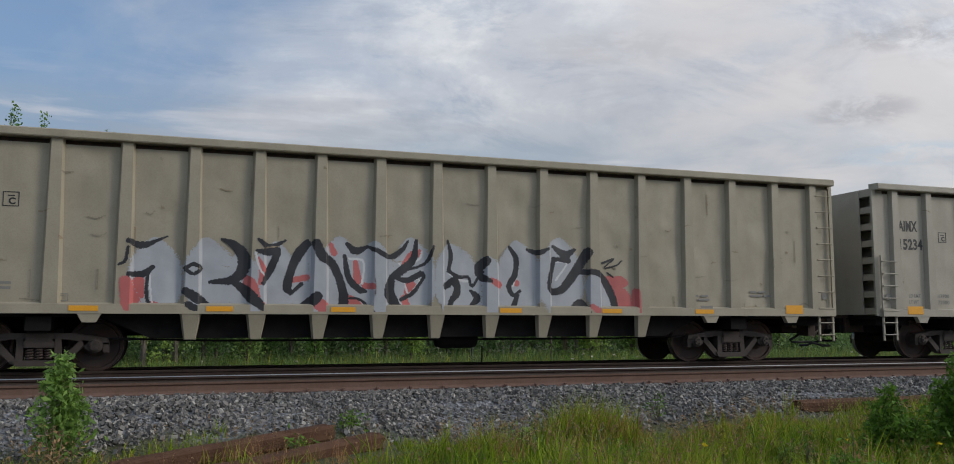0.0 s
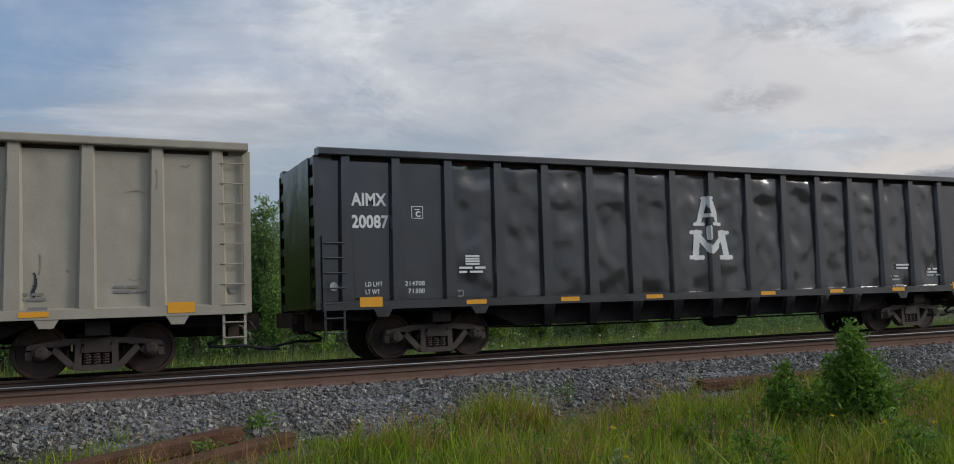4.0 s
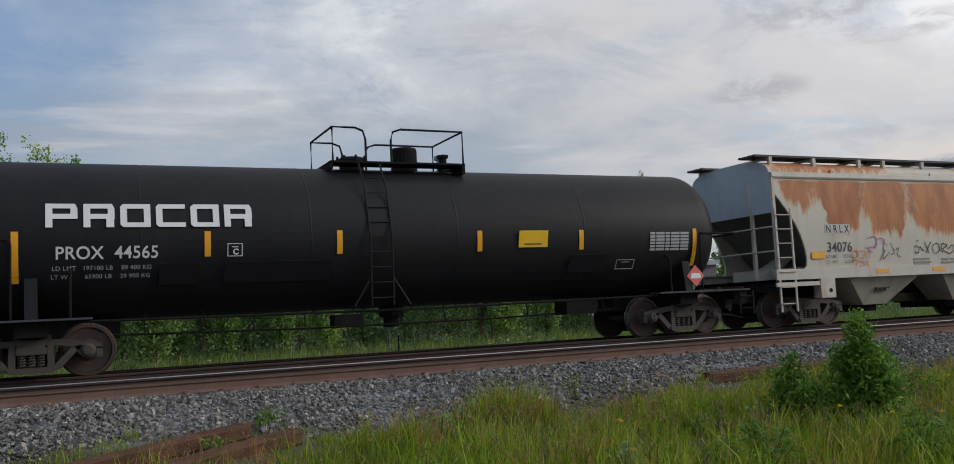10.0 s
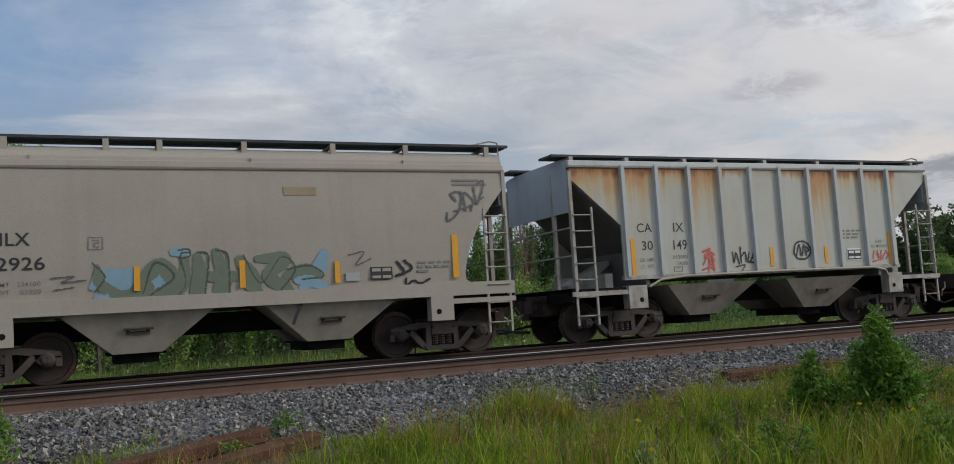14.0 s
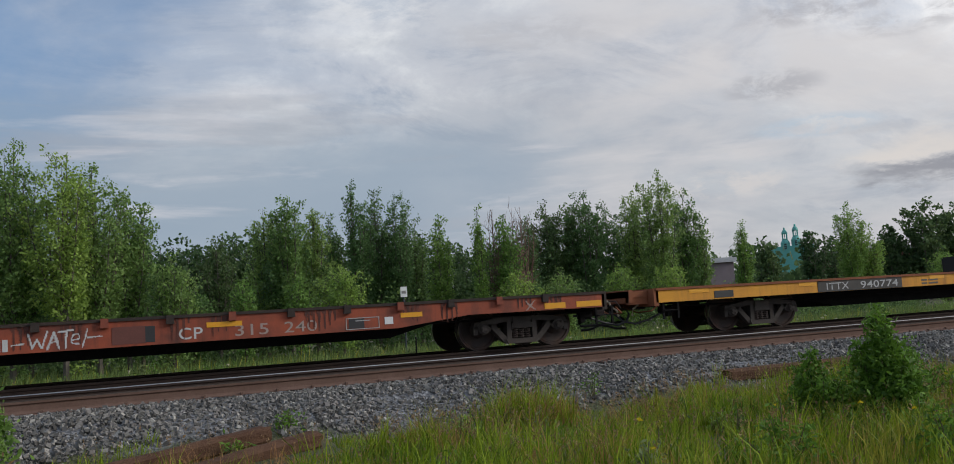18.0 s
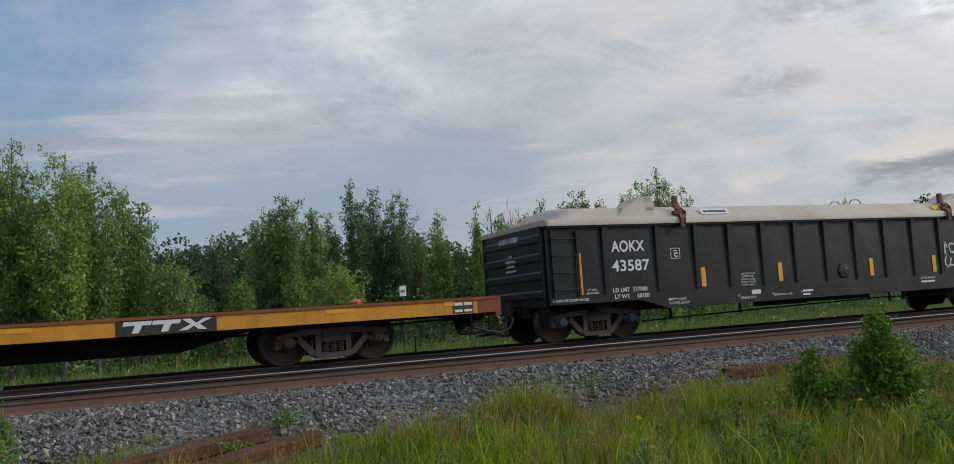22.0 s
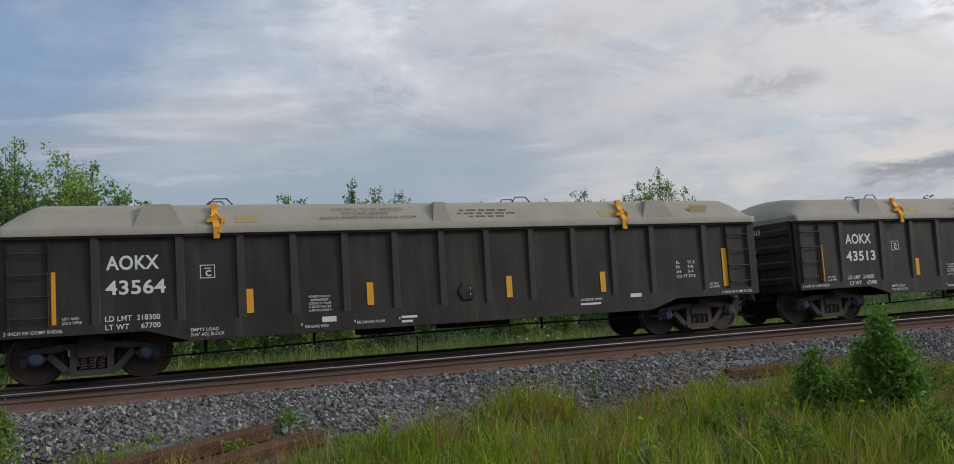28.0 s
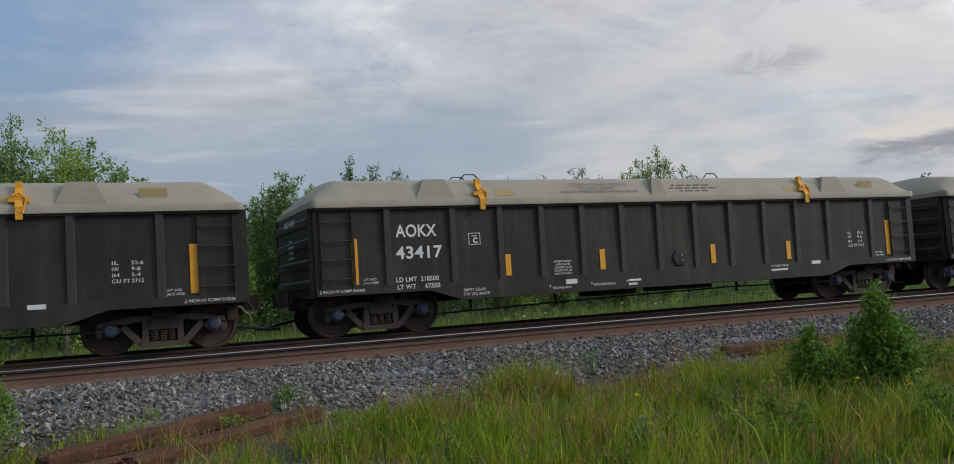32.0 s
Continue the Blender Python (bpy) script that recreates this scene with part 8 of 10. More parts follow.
frame_box(c1, -7.62, 2.81, 0.25, 0.25, -1.475, BLACKPAINT)
bars(c1, -7.85, 1.50, -1.475, [(0.42,), (0.42,)], FADED)
g = Spray(c1, gondola_skin, 1.045)


def graffiti_silver():
    g(SILVER, (-5.18, 2.22, 0.61), (-5.17, 1.81, 0.87), (-5.07, 1.05, 0.87))
    g(SILVER, (-4.31, 2.24, 0.64), (-4.24, 1.72, 0.90), (-4.22, 1.05, 0.90))
    g(SILVER, (-3.72, 2.06, 0.43), (-3.65, 1.51, 0.64), (-3.48, 1.05, 0.54))
    g(SILVER, (-3.08, 2.25, 0.45), (-3.12, 1.74, 0.78), (-3.05, 1.06, 0.78))
    g(SILVER, (-2.52, 2.26, 0.34), (-2.46, 1.76, 0.69), (-2.50, 1.06, 0.68))
    g(SILVER, (-1.90, 2.32, 0.71), (-1.94, 1.77, 0.87), (-1.88, 1.06, 0.88))
    g(SILVER, (-1.25, 2.27, 0.59), (-1.25, 1.78, 0.84), (-1.18, 1.06, 0.84))
    g(SILVER, (-0.53, 2.36, 0.61), (-0.47, 1.79, 0.86), (-0.53, 1.07, 0.86))
    g(SILVER, (0.27, 2.29, 0.50), (0.39, 1.81, 0.90), (0.40, 1.07, 1.01))
    g(SILVER, (1.03, 2.06, 0.52), (1.16, 1.58, 0.78), (1.09, 1.08, 0.92))
    g(SILVER, (1.68, 2.39, 0.54), (1.75, 1.84, 0.94), (1.81, 1.08, 0.94))
    g(SILVER, (2.63, 2.41, 0.83), (2.62, 1.85, 1.11), (2.68, 1.08, 1.11))
    g(SILVER, (3.38, 1.87, 0.28), (3.51, 1.49, 0.57), (3.65, 1.09, 0.57))
    g(REDSPRAY, (-5.65, 1.57, 0.19), (-5.57, 1.28, 0.29), (-5.51, 1.04, 0.30))
    g(REDSPRAY, (-5.43, 1.57, 0.20), (-5.38, 1.33, 0.10))
    g(REDSPRAY, (-5.19, 1.17, 0.12), (-5.03, 1.09, 0.14))
    g(REDSPRAY, (-3.61, 1.68, 0.09), (-3.53, 1.52, 0.24), (-3.43, 1.30, 0.15))
    g(REDSPRAY, (-3.41, 2.02, 0.07), (-3.32, 1.80, 0.13), (-3.36, 1.57, 0.07))
    g(REDSPRAY, (-2.79, 1.64, 0.11), (-2.51, 1.69, 0.11))
    g(REDSPRAY, (-3.30, 1.19, 0.08), (-3.21, 1.06, 0.13))
    g(REDSPRAY, (-2.07, 2.31, 0.09), (-2.01, 2.16, 0.12))
    g(REDSPRAY, (-1.60, 2.00, 0.09), (-1.56, 1.66, 0.16))
    g(REDSPRAY, (-2.28, 1.19, 0.23), (-2.05, 1.06, 0.18))
    g(REDSPRAY, (-1.71, 1.29, 0.16), (-1.51, 1.14, 0.31))
    g(REDSPRAY, (-1.42, 1.55, 0.12), (-1.28, 1.55, 0.12))
    g(REDSPRAY, (-0.65, 2.00, 0.09), (-0.47, 2.15, 0.19), (-0.35, 2.24, 0.07))
    g(REDSPRAY, (-0.61, 1.65, 0.12), (-0.52, 1.56, 0.20), (-0.61, 1.44, 0.09))
    g(REDSPRAY, (-0.66, 1.32, 0.14), (-0.61, 1.21, 0.14))
    g(REDSPRAY, (0.37, 1.12, 0.15), (0.52, 1.12, 0.13))
    g(REDSPRAY, (1.11, 1.70, 0.10), (1.29, 1.61, 0.15))
    g(REDSPRAY, (1.57, 1.71, 0.11), (1.68, 1.65, 0.13))
    g(REDSPRAY, (3.80, 1.58, 0.20), (4.02, 1.40, 0.40), (4.18, 1.12, 0.46))
    g(REDSPRAY, (3.66, 1.74, 0.17), (4.16, 1.69, 0.29))
    g(REDSPRAY, (4.38, 1.50, 0.15), (4.38, 1.09, 0.20))
    g(REDSPRAY, (3.33, 1.19, 0.11), (3.51, 1.09, 0.14))
    g(WHITESPRAY, (-5.24, 1.79, 0.03), (-5.24, 1.49, 0.03), (-5.19, 1.19, 0.03), (-5.07, 1.05, 0.03))
    g(WHITESPRAY, (-3.66, 1.68, 0.03), (-3.82, 1.60, 0.04), (-3.54, 1.40, 0.03))
    g(WHITESPRAY, (-3.46, 2.13, 0.04), (-3.38, 1.85, 0.03), (-3.27, 1.69, 0.03))
    g(WHITESPRAY, (-0.77, 2.00, 0.03), (-0.62, 1.93, 0.04), (-0.35, 2.09, 0.04), (-0.29, 2.25, 0.02))
    g(WHITESPRAY, (-0.66, 1.70, 0.03), (-0.35, 1.68, 0.04), (-0.56, 1.42, 0.03), (-0.66, 1.70, 0.03))
    g(WHITESPRAY, (-1.72, 2.06, 0.04), (-1.45, 2.01, 0.04), (-1.47, 1.60, 0.04))
    g(WHITESPRAY, (1.63, 2.30, 0.04), (1.73, 1.96, 0.04), (1.60, 1.59, 0.04))
    g(WHITESPRAY, (2.49, 2.10, 0.04), (2.79, 2.08, 0.04), (2.55, 1.73, 0.04))
    g(WHITESPRAY, (-1.77, 1.31, 0.04), (-1.53, 1.29, 0.03), (-1.35, 1.11, 0.04))
    g(WHITESPRAY, (0.27, 1.81, 0.04), (0.52, 1.69, 0.05), (0.67, 1.67, 0.04))
    g(WHITESPRAY, (3.73, 1.52, 0.04), (3.86, 1.27, 0.05), (3.92, 1.09, 0.04))
    g(BLACKSPRAY, (-5.76, 1.86, 0.04), (-5.66, 1.93, 0.05), (-5.62, 2.16, 0.05))
    g(BLACKSPRAY, (-5.62, 2.28, 0.08), (-5.38, 2.21, 0.12), (-5.18, 2.29, 0.06), (-4.98, 2.38, 0.03))
    g(BLACKSPRAY, (-5.60, 1.70, 0.08), (-5.36, 1.71, 0.12), (-5.21, 1.83, 0.08))
    g(BLACKSPRAY, (-5.26, 1.81, 0.04), (-5.30, 1.49, 0.06), (-5.27, 1.23, 0.06), (-5.13, 1.04, 0.05))
    g(BLACKSPRAY, (-4.66, 1.82, 0.07), (-4.53, 1.89, 0.07), (-4.40, 1.82, 0.07), (-4.52, 1.72, 0.06), (-4.65, 1.78, 0.06))
    g(BLACKSPRAY, (-4.05, 2.36, 0.04), (-3.83, 2.26, 0.15), (-3.67, 2.06, 0.22), (-3.68, 1.79, 0.21), (-3.87, 1.62, 0.15), (-4.24, 1.58, 0.06))
    g(BLACKSPRAY, (-3.87, 1.62, 0.08), (-3.65, 1.46, 0.17), (-3.49, 1.30, 0.20), (-3.21, 1.04, 0.08))
    g(BLACKSPRAY, (-4.65, 1.41, 0.13), (-4.49, 1.31, 0.17), (-4.19, 1.10, 0.10))
    g(BLACKSPRAY, (-4.61, 1.18, 0.11), (-4.38, 1.05, 0.15))
    g(BLACKSPRAY, (-3.41, 2.37, 0.05), (-3.19, 2.24, 0.11), (-2.91, 2.37, 0.03))
    g(BLACKSPRAY, (-3.43, 2.16, 0.05), (-3.24, 2.14, 0.13), (-3.06, 2.18, 0.13), (-3.17, 1.85, 0.14), (-3.31, 1.57, 0.07))
    g(BLACKSPRAY, (-2.52, 2.32, 0.16), (-2.69, 2.09, 0.18), (-2.81, 1.81, 0.15), (-2.87, 1.52, 0.17), (-2.80, 1.39, 0.06))
    g(BLACKSPRAY, (-2.80, 1.39, 0.06), (-2.61, 1.57, 0.07))
    g(BLACKSPRAY, (-2.78, 1.05, 0.07), (-2.50, 1.19, 0.18), (-2.33, 1.33, 0.20))
    g(BLACKSPRAY, (-2.35, 2.33, 0.16), (-2.24, 2.10, 0.19), (-2.03, 1.94, 0.16), (-1.86, 1.54, 0.16), (-1.82, 1.25, 0.19), (-1.90, 1.05, 0.18))
    g(BLACKSPRAY, (-1.76, 2.34, 0.07), (-1.60, 2.21, 0.14), (-1.37, 2.30, 0.05))
    g(BLACKSPRAY, (-1.81, 2.11, 0.07), (-1.73, 1.71, 0.12), (-1.54, 1.49, 0.12), (-1.41, 1.45, 0.07))
    g(BLACKSPRAY, (-1.74, 1.31, 0.04), (-1.51, 1.29, 0.05), (-1.27, 1.06, 0.07))
    g(BLACKSPRAY, (-1.37, 2.30, 0.05), (-1.19, 2.22, 0.09), (-0.95, 2.11, 0.10), (-0.72, 2.23, 0.10), (-0.57, 2.44, 0.03))
    g(BLACKSPRAY, (-0.41, 2.44, 0.07), (-0.47, 2.09, 0.14), (-0.71, 1.85, 0.17), (-0.89, 1.73, 0.12))
    g(BLACKSPRAY, (-0.89, 1.73, 0.12), (-0.95, 1.44, 0.22), (-0.83, 1.21, 0.17), (-0.68, 1.06, 0.06))
    g(BLACKSPRAY, (-0.86, 1.73, 0.08), (-0.59, 1.67, 0.11), (-0.32, 1.80, 0.11), (-0.25, 1.74, 0.05))
    g(BLACKSPRAY, (-0.25, 1.74, 0.06), (-0.47, 1.44, 0.08), (-0.71, 1.30, 0.07))
    g(BLACKSPRAY, (-0.08, 2.34, 0.04), (-0.20, 2.04, 0.06), (-0.45, 1.91, 0.05), (-0.77, 1.85, 0.05))
    g(BLACKSPRAY, (0.23, 2.46, 0.04), (0.29, 2.17, 0.09), (0.24, 1.87, 0.07))
    g(BLACKSPRAY, (0.24, 1.87, 0.07), (0.46, 1.75, 0.07), (0.65, 1.75, 0.06), (0.74, 1.58, 0.06), (0.90, 1.80, 0.05))
    g(BLACKSPRAY, (0.18, 1.57, 0.13), (0.37, 1.67, 0.15), (0.42, 1.45, 0.15), (0.30, 1.27, 0.10), (0.27, 1.06, 0.06))
    g(BLACKSPRAY, (0.71, 1.48, 0.06), (0.84, 1.34, 0.15), (0.71, 1.19, 0.06))
    g(BLACKSPRAY, (1.53, 2.38, 0.06), (1.68, 2.14, 0.11), (1.65, 1.83, 0.12), (1.52, 1.59, 0.11), (1.61, 1.41, 0.08), (1.76, 1.49, 0.05))
    g(BLACKSPRAY, (1.70, 1.41, 0.08), (1.57, 1.07, 0.13))
    g(BLACKSPRAY, (1.92, 2.33, 0.06), (2.15, 2.28, 0.11), (2.38, 2.37, 0.04))
    g(BLACKSPRAY, (2.49, 2.41, 0.07), (2.76, 2.25, 0.17), (2.98, 2.36, 0.06))
    g(BLACKSPRAY, (2.49, 2.16, 0.08), (2.84, 2.13, 0.11))
    g(BLACKSPRAY, (2.51, 2.16, 0.09), (2.39, 1.72, 0.13), (2.43, 1.50, 0.13), (2.68, 1.54, 0.17), (2.96, 1.86, 0.20), (3.26, 2.31, 0.20))
    g(BLACKSPRAY, (3.03, 1.91, 0.11), (3.52, 1.86, 0.13), (3.80, 1.49, 0.17), (3.93, 1.08, 0.14))
    g(BLACKSPRAY, (2.86, 1.07, 0.13), (3.09, 1.24, 0.20), (3.27, 1.07, 0.08))
    g(BLACKSPRAY, (1.03, 2.09, 0.16), (0.88, 1.94, 0.20), (0.93, 1.76, 0.15), (1.11, 1.68, 0.07))
    g(BLACKSPRAY, (3.62, 2.10, 0.05), (3.88, 2.19, 0.03), (3.66, 2.00, 0.03), (3.95, 2.06, 0.03), (4.08, 2.16, 0.03))
    g(BLACKSPRAY, (3.73, 1.90, 0.03), (3.87, 1.81, 0.03))
    g.done("silver, black and red spray graffiti")


graffiti_silver()
c2 = scrap_gondola(25.43, CLEANGREY, FADED, "clean grey high-sided steel gondola with black lettering")
marks(c2, "15234", BLACKPAINT, FADED, ("213700", "72300"), False)
white_table(c2, -6.42, 1.75, 0.28, 0.15, 3, WHITEPAINT)
g = Spray(c2, gondola_skin, 1.045)
g(BLACKSPRAY, (-1.46, 3.42, 0.03), (-1.42, 3.30, 0.05), (-1.45, 2.8, 0.035), (-1.44, 2.3, 0.025), (-1.45, 1.78, 0.02))
g(BLACKSPRAY, (6.02, 1.80, 0.02), (6.04, 1.62, 0.05), (6.0, 1.48, 0.05), (6.02, 1.40, 0.02))
g.done("black scrape down the side sheet")
c3 = scrap_gondola(45.86, GLOSSBLACK, DUSTWHITE, "black high-sided dented steel gondola with white emblem")
marks(c3, "20087", WHITEPAINT, WHITEPAINT, ("214700", "71300"), True)
white_table(c3, -6.47, 1.86, 0.32, 0.22, 4, WHITEPAINT)
bars(c3, -6.62, 1.78, -1.495, [(0.3, 0.24), (0.18, 0.3)], WHITEPAINT)
bars(c3, 6.1, 1.72, -1.495, [(0.5,), (0.44,)], WHITEPAINT)
bars(c3, 7.3, 1.6, -1.495, [(0.14, 0.18), (0.36,)], WHITEPAINT)
g = Spray(c3, crushed_skin, 1.045)
for a, b in (((-0.38, 2.80, 0.14), (-0.17, 3.36, 0.15)), ((0.12, 2.80, 0.14), (-0.11, 3.36, 0.15)), ((-0.28, 2.98, 0.09), (0.04, 2.98, 0.09)), ((-0.50, 2.77, 0.08), (-0.24, 2.77, 0.08)), ((0.0, 2.77, 0.08), (0.24, 2.77, 0.08)), ((-0.25, 3.39, 0.07), (-0.03, 3.39, 0.07)),
             ((-0.12, 2.44, 0.11), (-0.11, 2.68, 0.11)), ((-0.66, 1.98, 0.10), (-0.32, 1.98, 0.10)), ((0.20, 1.98, 0.10), (0.54, 1.98, 0.10)), ((-0.52, 2.0, 0.17), (-0.46, 2.55, 0.17)), ((0.38, 2.0, 0.17), (0.30, 2.55, 0.17)),
             ((-0.46, 2.52, 0.16), (-0.08, 2.14, 0.16)), ((0.30, 2.52, 0.16), (-0.08, 2.14, 0.16)), ((-0.62, 2.57, 0.09), (-0.34, 2.57, 0.09)), ((0.20, 2.57, 0.09), (0.46, 2.57, 0.09))):
    g(WHITEPAINT, a, tuple((p + q) / 2 for p, q in zip(a, b)), b)
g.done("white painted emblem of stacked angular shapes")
c4 = scrap_gondola(66.28, CREAMGREY, FADED, "grey high-sided steel gondola with faint brown and green graffiti")
marks(c4, "15082", BLACKPAINT, BLACKPAINT, ("213600", "72300"), True)
white_table(c4, -6.48, 1.66, 0.32, 0.24, 5, WHITEPAINT)
g = Spray(c4, gondola_skin, 1.045, 0.7)


def graffiti_outlines():
    g(TEALMIST, (-5.35, 1.40, 0.24), (-5.05, 1.30, 0.38), (-4.79, 1.39, 0.26))
    g(TEALSPRAY, (-5.60, 1.53, 0.04), (-5.46, 1.86, 0.03), (-5.34, 1.70, 0.03), (-5.21, 1.85, 0.03), (-5.20, 1.50, 0.04))
    g(TEALSPRAY, (-5.09, 1.82, 0.04), (-4.97, 1.75, 0.04), (-5.04, 1.54, 0.04), (-5.16, 1.58, 0.04))
    g(TEALSPRAY, (-4.90, 1.85, 0.04), (-4.78, 1.75, 0.04), (-4.85, 1.57, 0.04))
    g(TEALSPRAY, (-4.77, 1.87, 0.02), (-4.68, 1.87, 0.02))
    g(TEALSPRAY, (-5.61, 1.12, 0.04), (-5.54, 1.47, 0.04), (-5.35, 1.40, 0.03), (-5.54, 1.29, 0.03))
    g(TEALSPRAY, (-5.30, 1.11, 0.03), (-5.26, 1.40, 0.04), (-5.08, 1.42, 0.04))
    g(TEALSPRAY, (-5.05, 1.16, 0.04), (-4.95, 1.49, 0.05), (-4.79, 1.39, 0.05), (-4.86, 1.09, 0.03))
    g(TEALSPRAY, (-5.49, 1.05, 0.04), (-5.11, 1.22, 0.04), (-4.74, 1.09, 0.04))
    g(TEALSPRAY, (-4.67, 1.27, 0.03), (-4.56, 1.75, 0.04), (-4.45, 1.26, 0.03))
    g(TEALSPRAY, (-4.58, 1.99, 0.03), (-4.45, 1.93, 0.03), (-4.53, 1.84, 0.03))
    g(BROWNSPRAY, (-8.89, 1.91, 0.05), (-8.72, 2.08, 0.05), (-8.49, 2.12, 0.05), (-8.20, 2.11, 0.05), (-7.97, 2.10, 0.05), (-7.85, 2.02, 0.05))
    g(BROWNSPRAY, (-8.89, 1.91, 0.05), (-8.79, 1.80, 0.05), (-8.84, 1.50, 0.05), (-8.80, 1.22, 0.05), (-8.72, 1.08, 0.05))
    g(BROWNSPRAY, (-8.34, 1.88, 0.05), (-8.49, 1.94, 0.05), (-8.66, 1.77, 0.05), (-8.72, 1.50, 0.05), (-8.63, 1.24, 0.05), (-8.49, 1.16, 0.05), (-8.37, 1.27, 0.05), (-8.36, 1.38, 0.05), (-8.49, 1.41, 0.05))
    g(BROWNSPRAY, (-8.54, 1.72, 0.05), (-8.42, 1.77, 0.05), (-8.44, 1.55, 0.05), (-8.54, 1.61, 0.05))
    g(BROWNSPRAY, (-8.02, 1.83, 0.05), (-7.91, 2.02, 0.05), (-7.78, 1.83, 0.05), (-7.82, 1.66, 0.05), (-7.71, 2.00, 0.05), (-7.59, 2.04, 0.05), (-7.65, 1.66, 0.05), (-7.54, 1.50, 0.05), (-7.59, 1.16, 0.05), (-7.74, 1.10, 0.05))
    g(BROWNSPRAY, (-8.17, 2.08, 0.05), (-8.20, 1.83, 0.05), (-8.14, 1.60, 0.05), (-8.22, 1.30, 0.05), (-8.12, 1.10, 0.05))
    g(BROWNSPRAY, (-7.56, 1.77, 0.03), (-7.33, 1.83, 0.03), (-7.39, 1.66, 0.03), (-7.51, 1.60, 0.03), (-7.25, 1.55, 0.03))
    g(BROWNSPRAY, (-7.82, 1.27, 0.03), (-7.71, 1.44, 0.03), (-7.65, 1.16, 0.03), (-7.56, 1.38, 0.03), (-7.39, 1.24, 0.03), (-7.33, 1.44, 0.03), (-7.13, 1.22, 0.03))
    g(BROWNSPRAY, (-7.80, 1.12, 0.03), (-7.62, 1.18, 0.03), (-7.45, 1.10, 0.03), (-7.30, 1.16, 0.03))
    g.done("thin brown and green spray graffiti")


graffiti_outlines()
c5 = tank_car(85.35)
c6 = covered_hopper(100.25, WHITEHOP, "white covered hopper with large patches of rust", side=RUSTYSIDE)
put("number_panel", plate_mesh(0.86, 0.24, WHITEPATCH), c6, -3.85, -1.573, 2.30, 0, label="clean white patch behind the letters")
lettering(c6, "N R L X", -3.82, 2.33, -1.580, 0.19, BLACKPAINT, 0.80, 0.03)
lettering(c6, "34076", -3.82, 1.85, -1.564, 0.235, BLACKPAINT, 0.87, 0.02)
for k, (a, b) in enumerate((("LD LMT", "233500"), ("LT  WT", "52500"))):
    lettering(c6, a, -3.86, 1.69 - 0.14 * k, -1.550, 0.085, FADED, 0.40, 0.01)
    lettering(c6, b, -3.28 + 0.06 * k, 1.69 - 0.14 * k, -1.550, 0.085, FADED, 0.36 - 0.06 * k, 0.01)
for px, z, w, h in ((-4.35, 1.68, 0.45, 0.17), (3.88, 1.50, 0.45, 0.16)):
    reflector(c6, px, z, -1.565, w, h)
for px in (-2.20, -0.09, 1.94):
    reflector(c6, px, 1.265, -1.592, 0.46, 0.10)
g = Spray(c6, hopper_skin, fine=0.62)


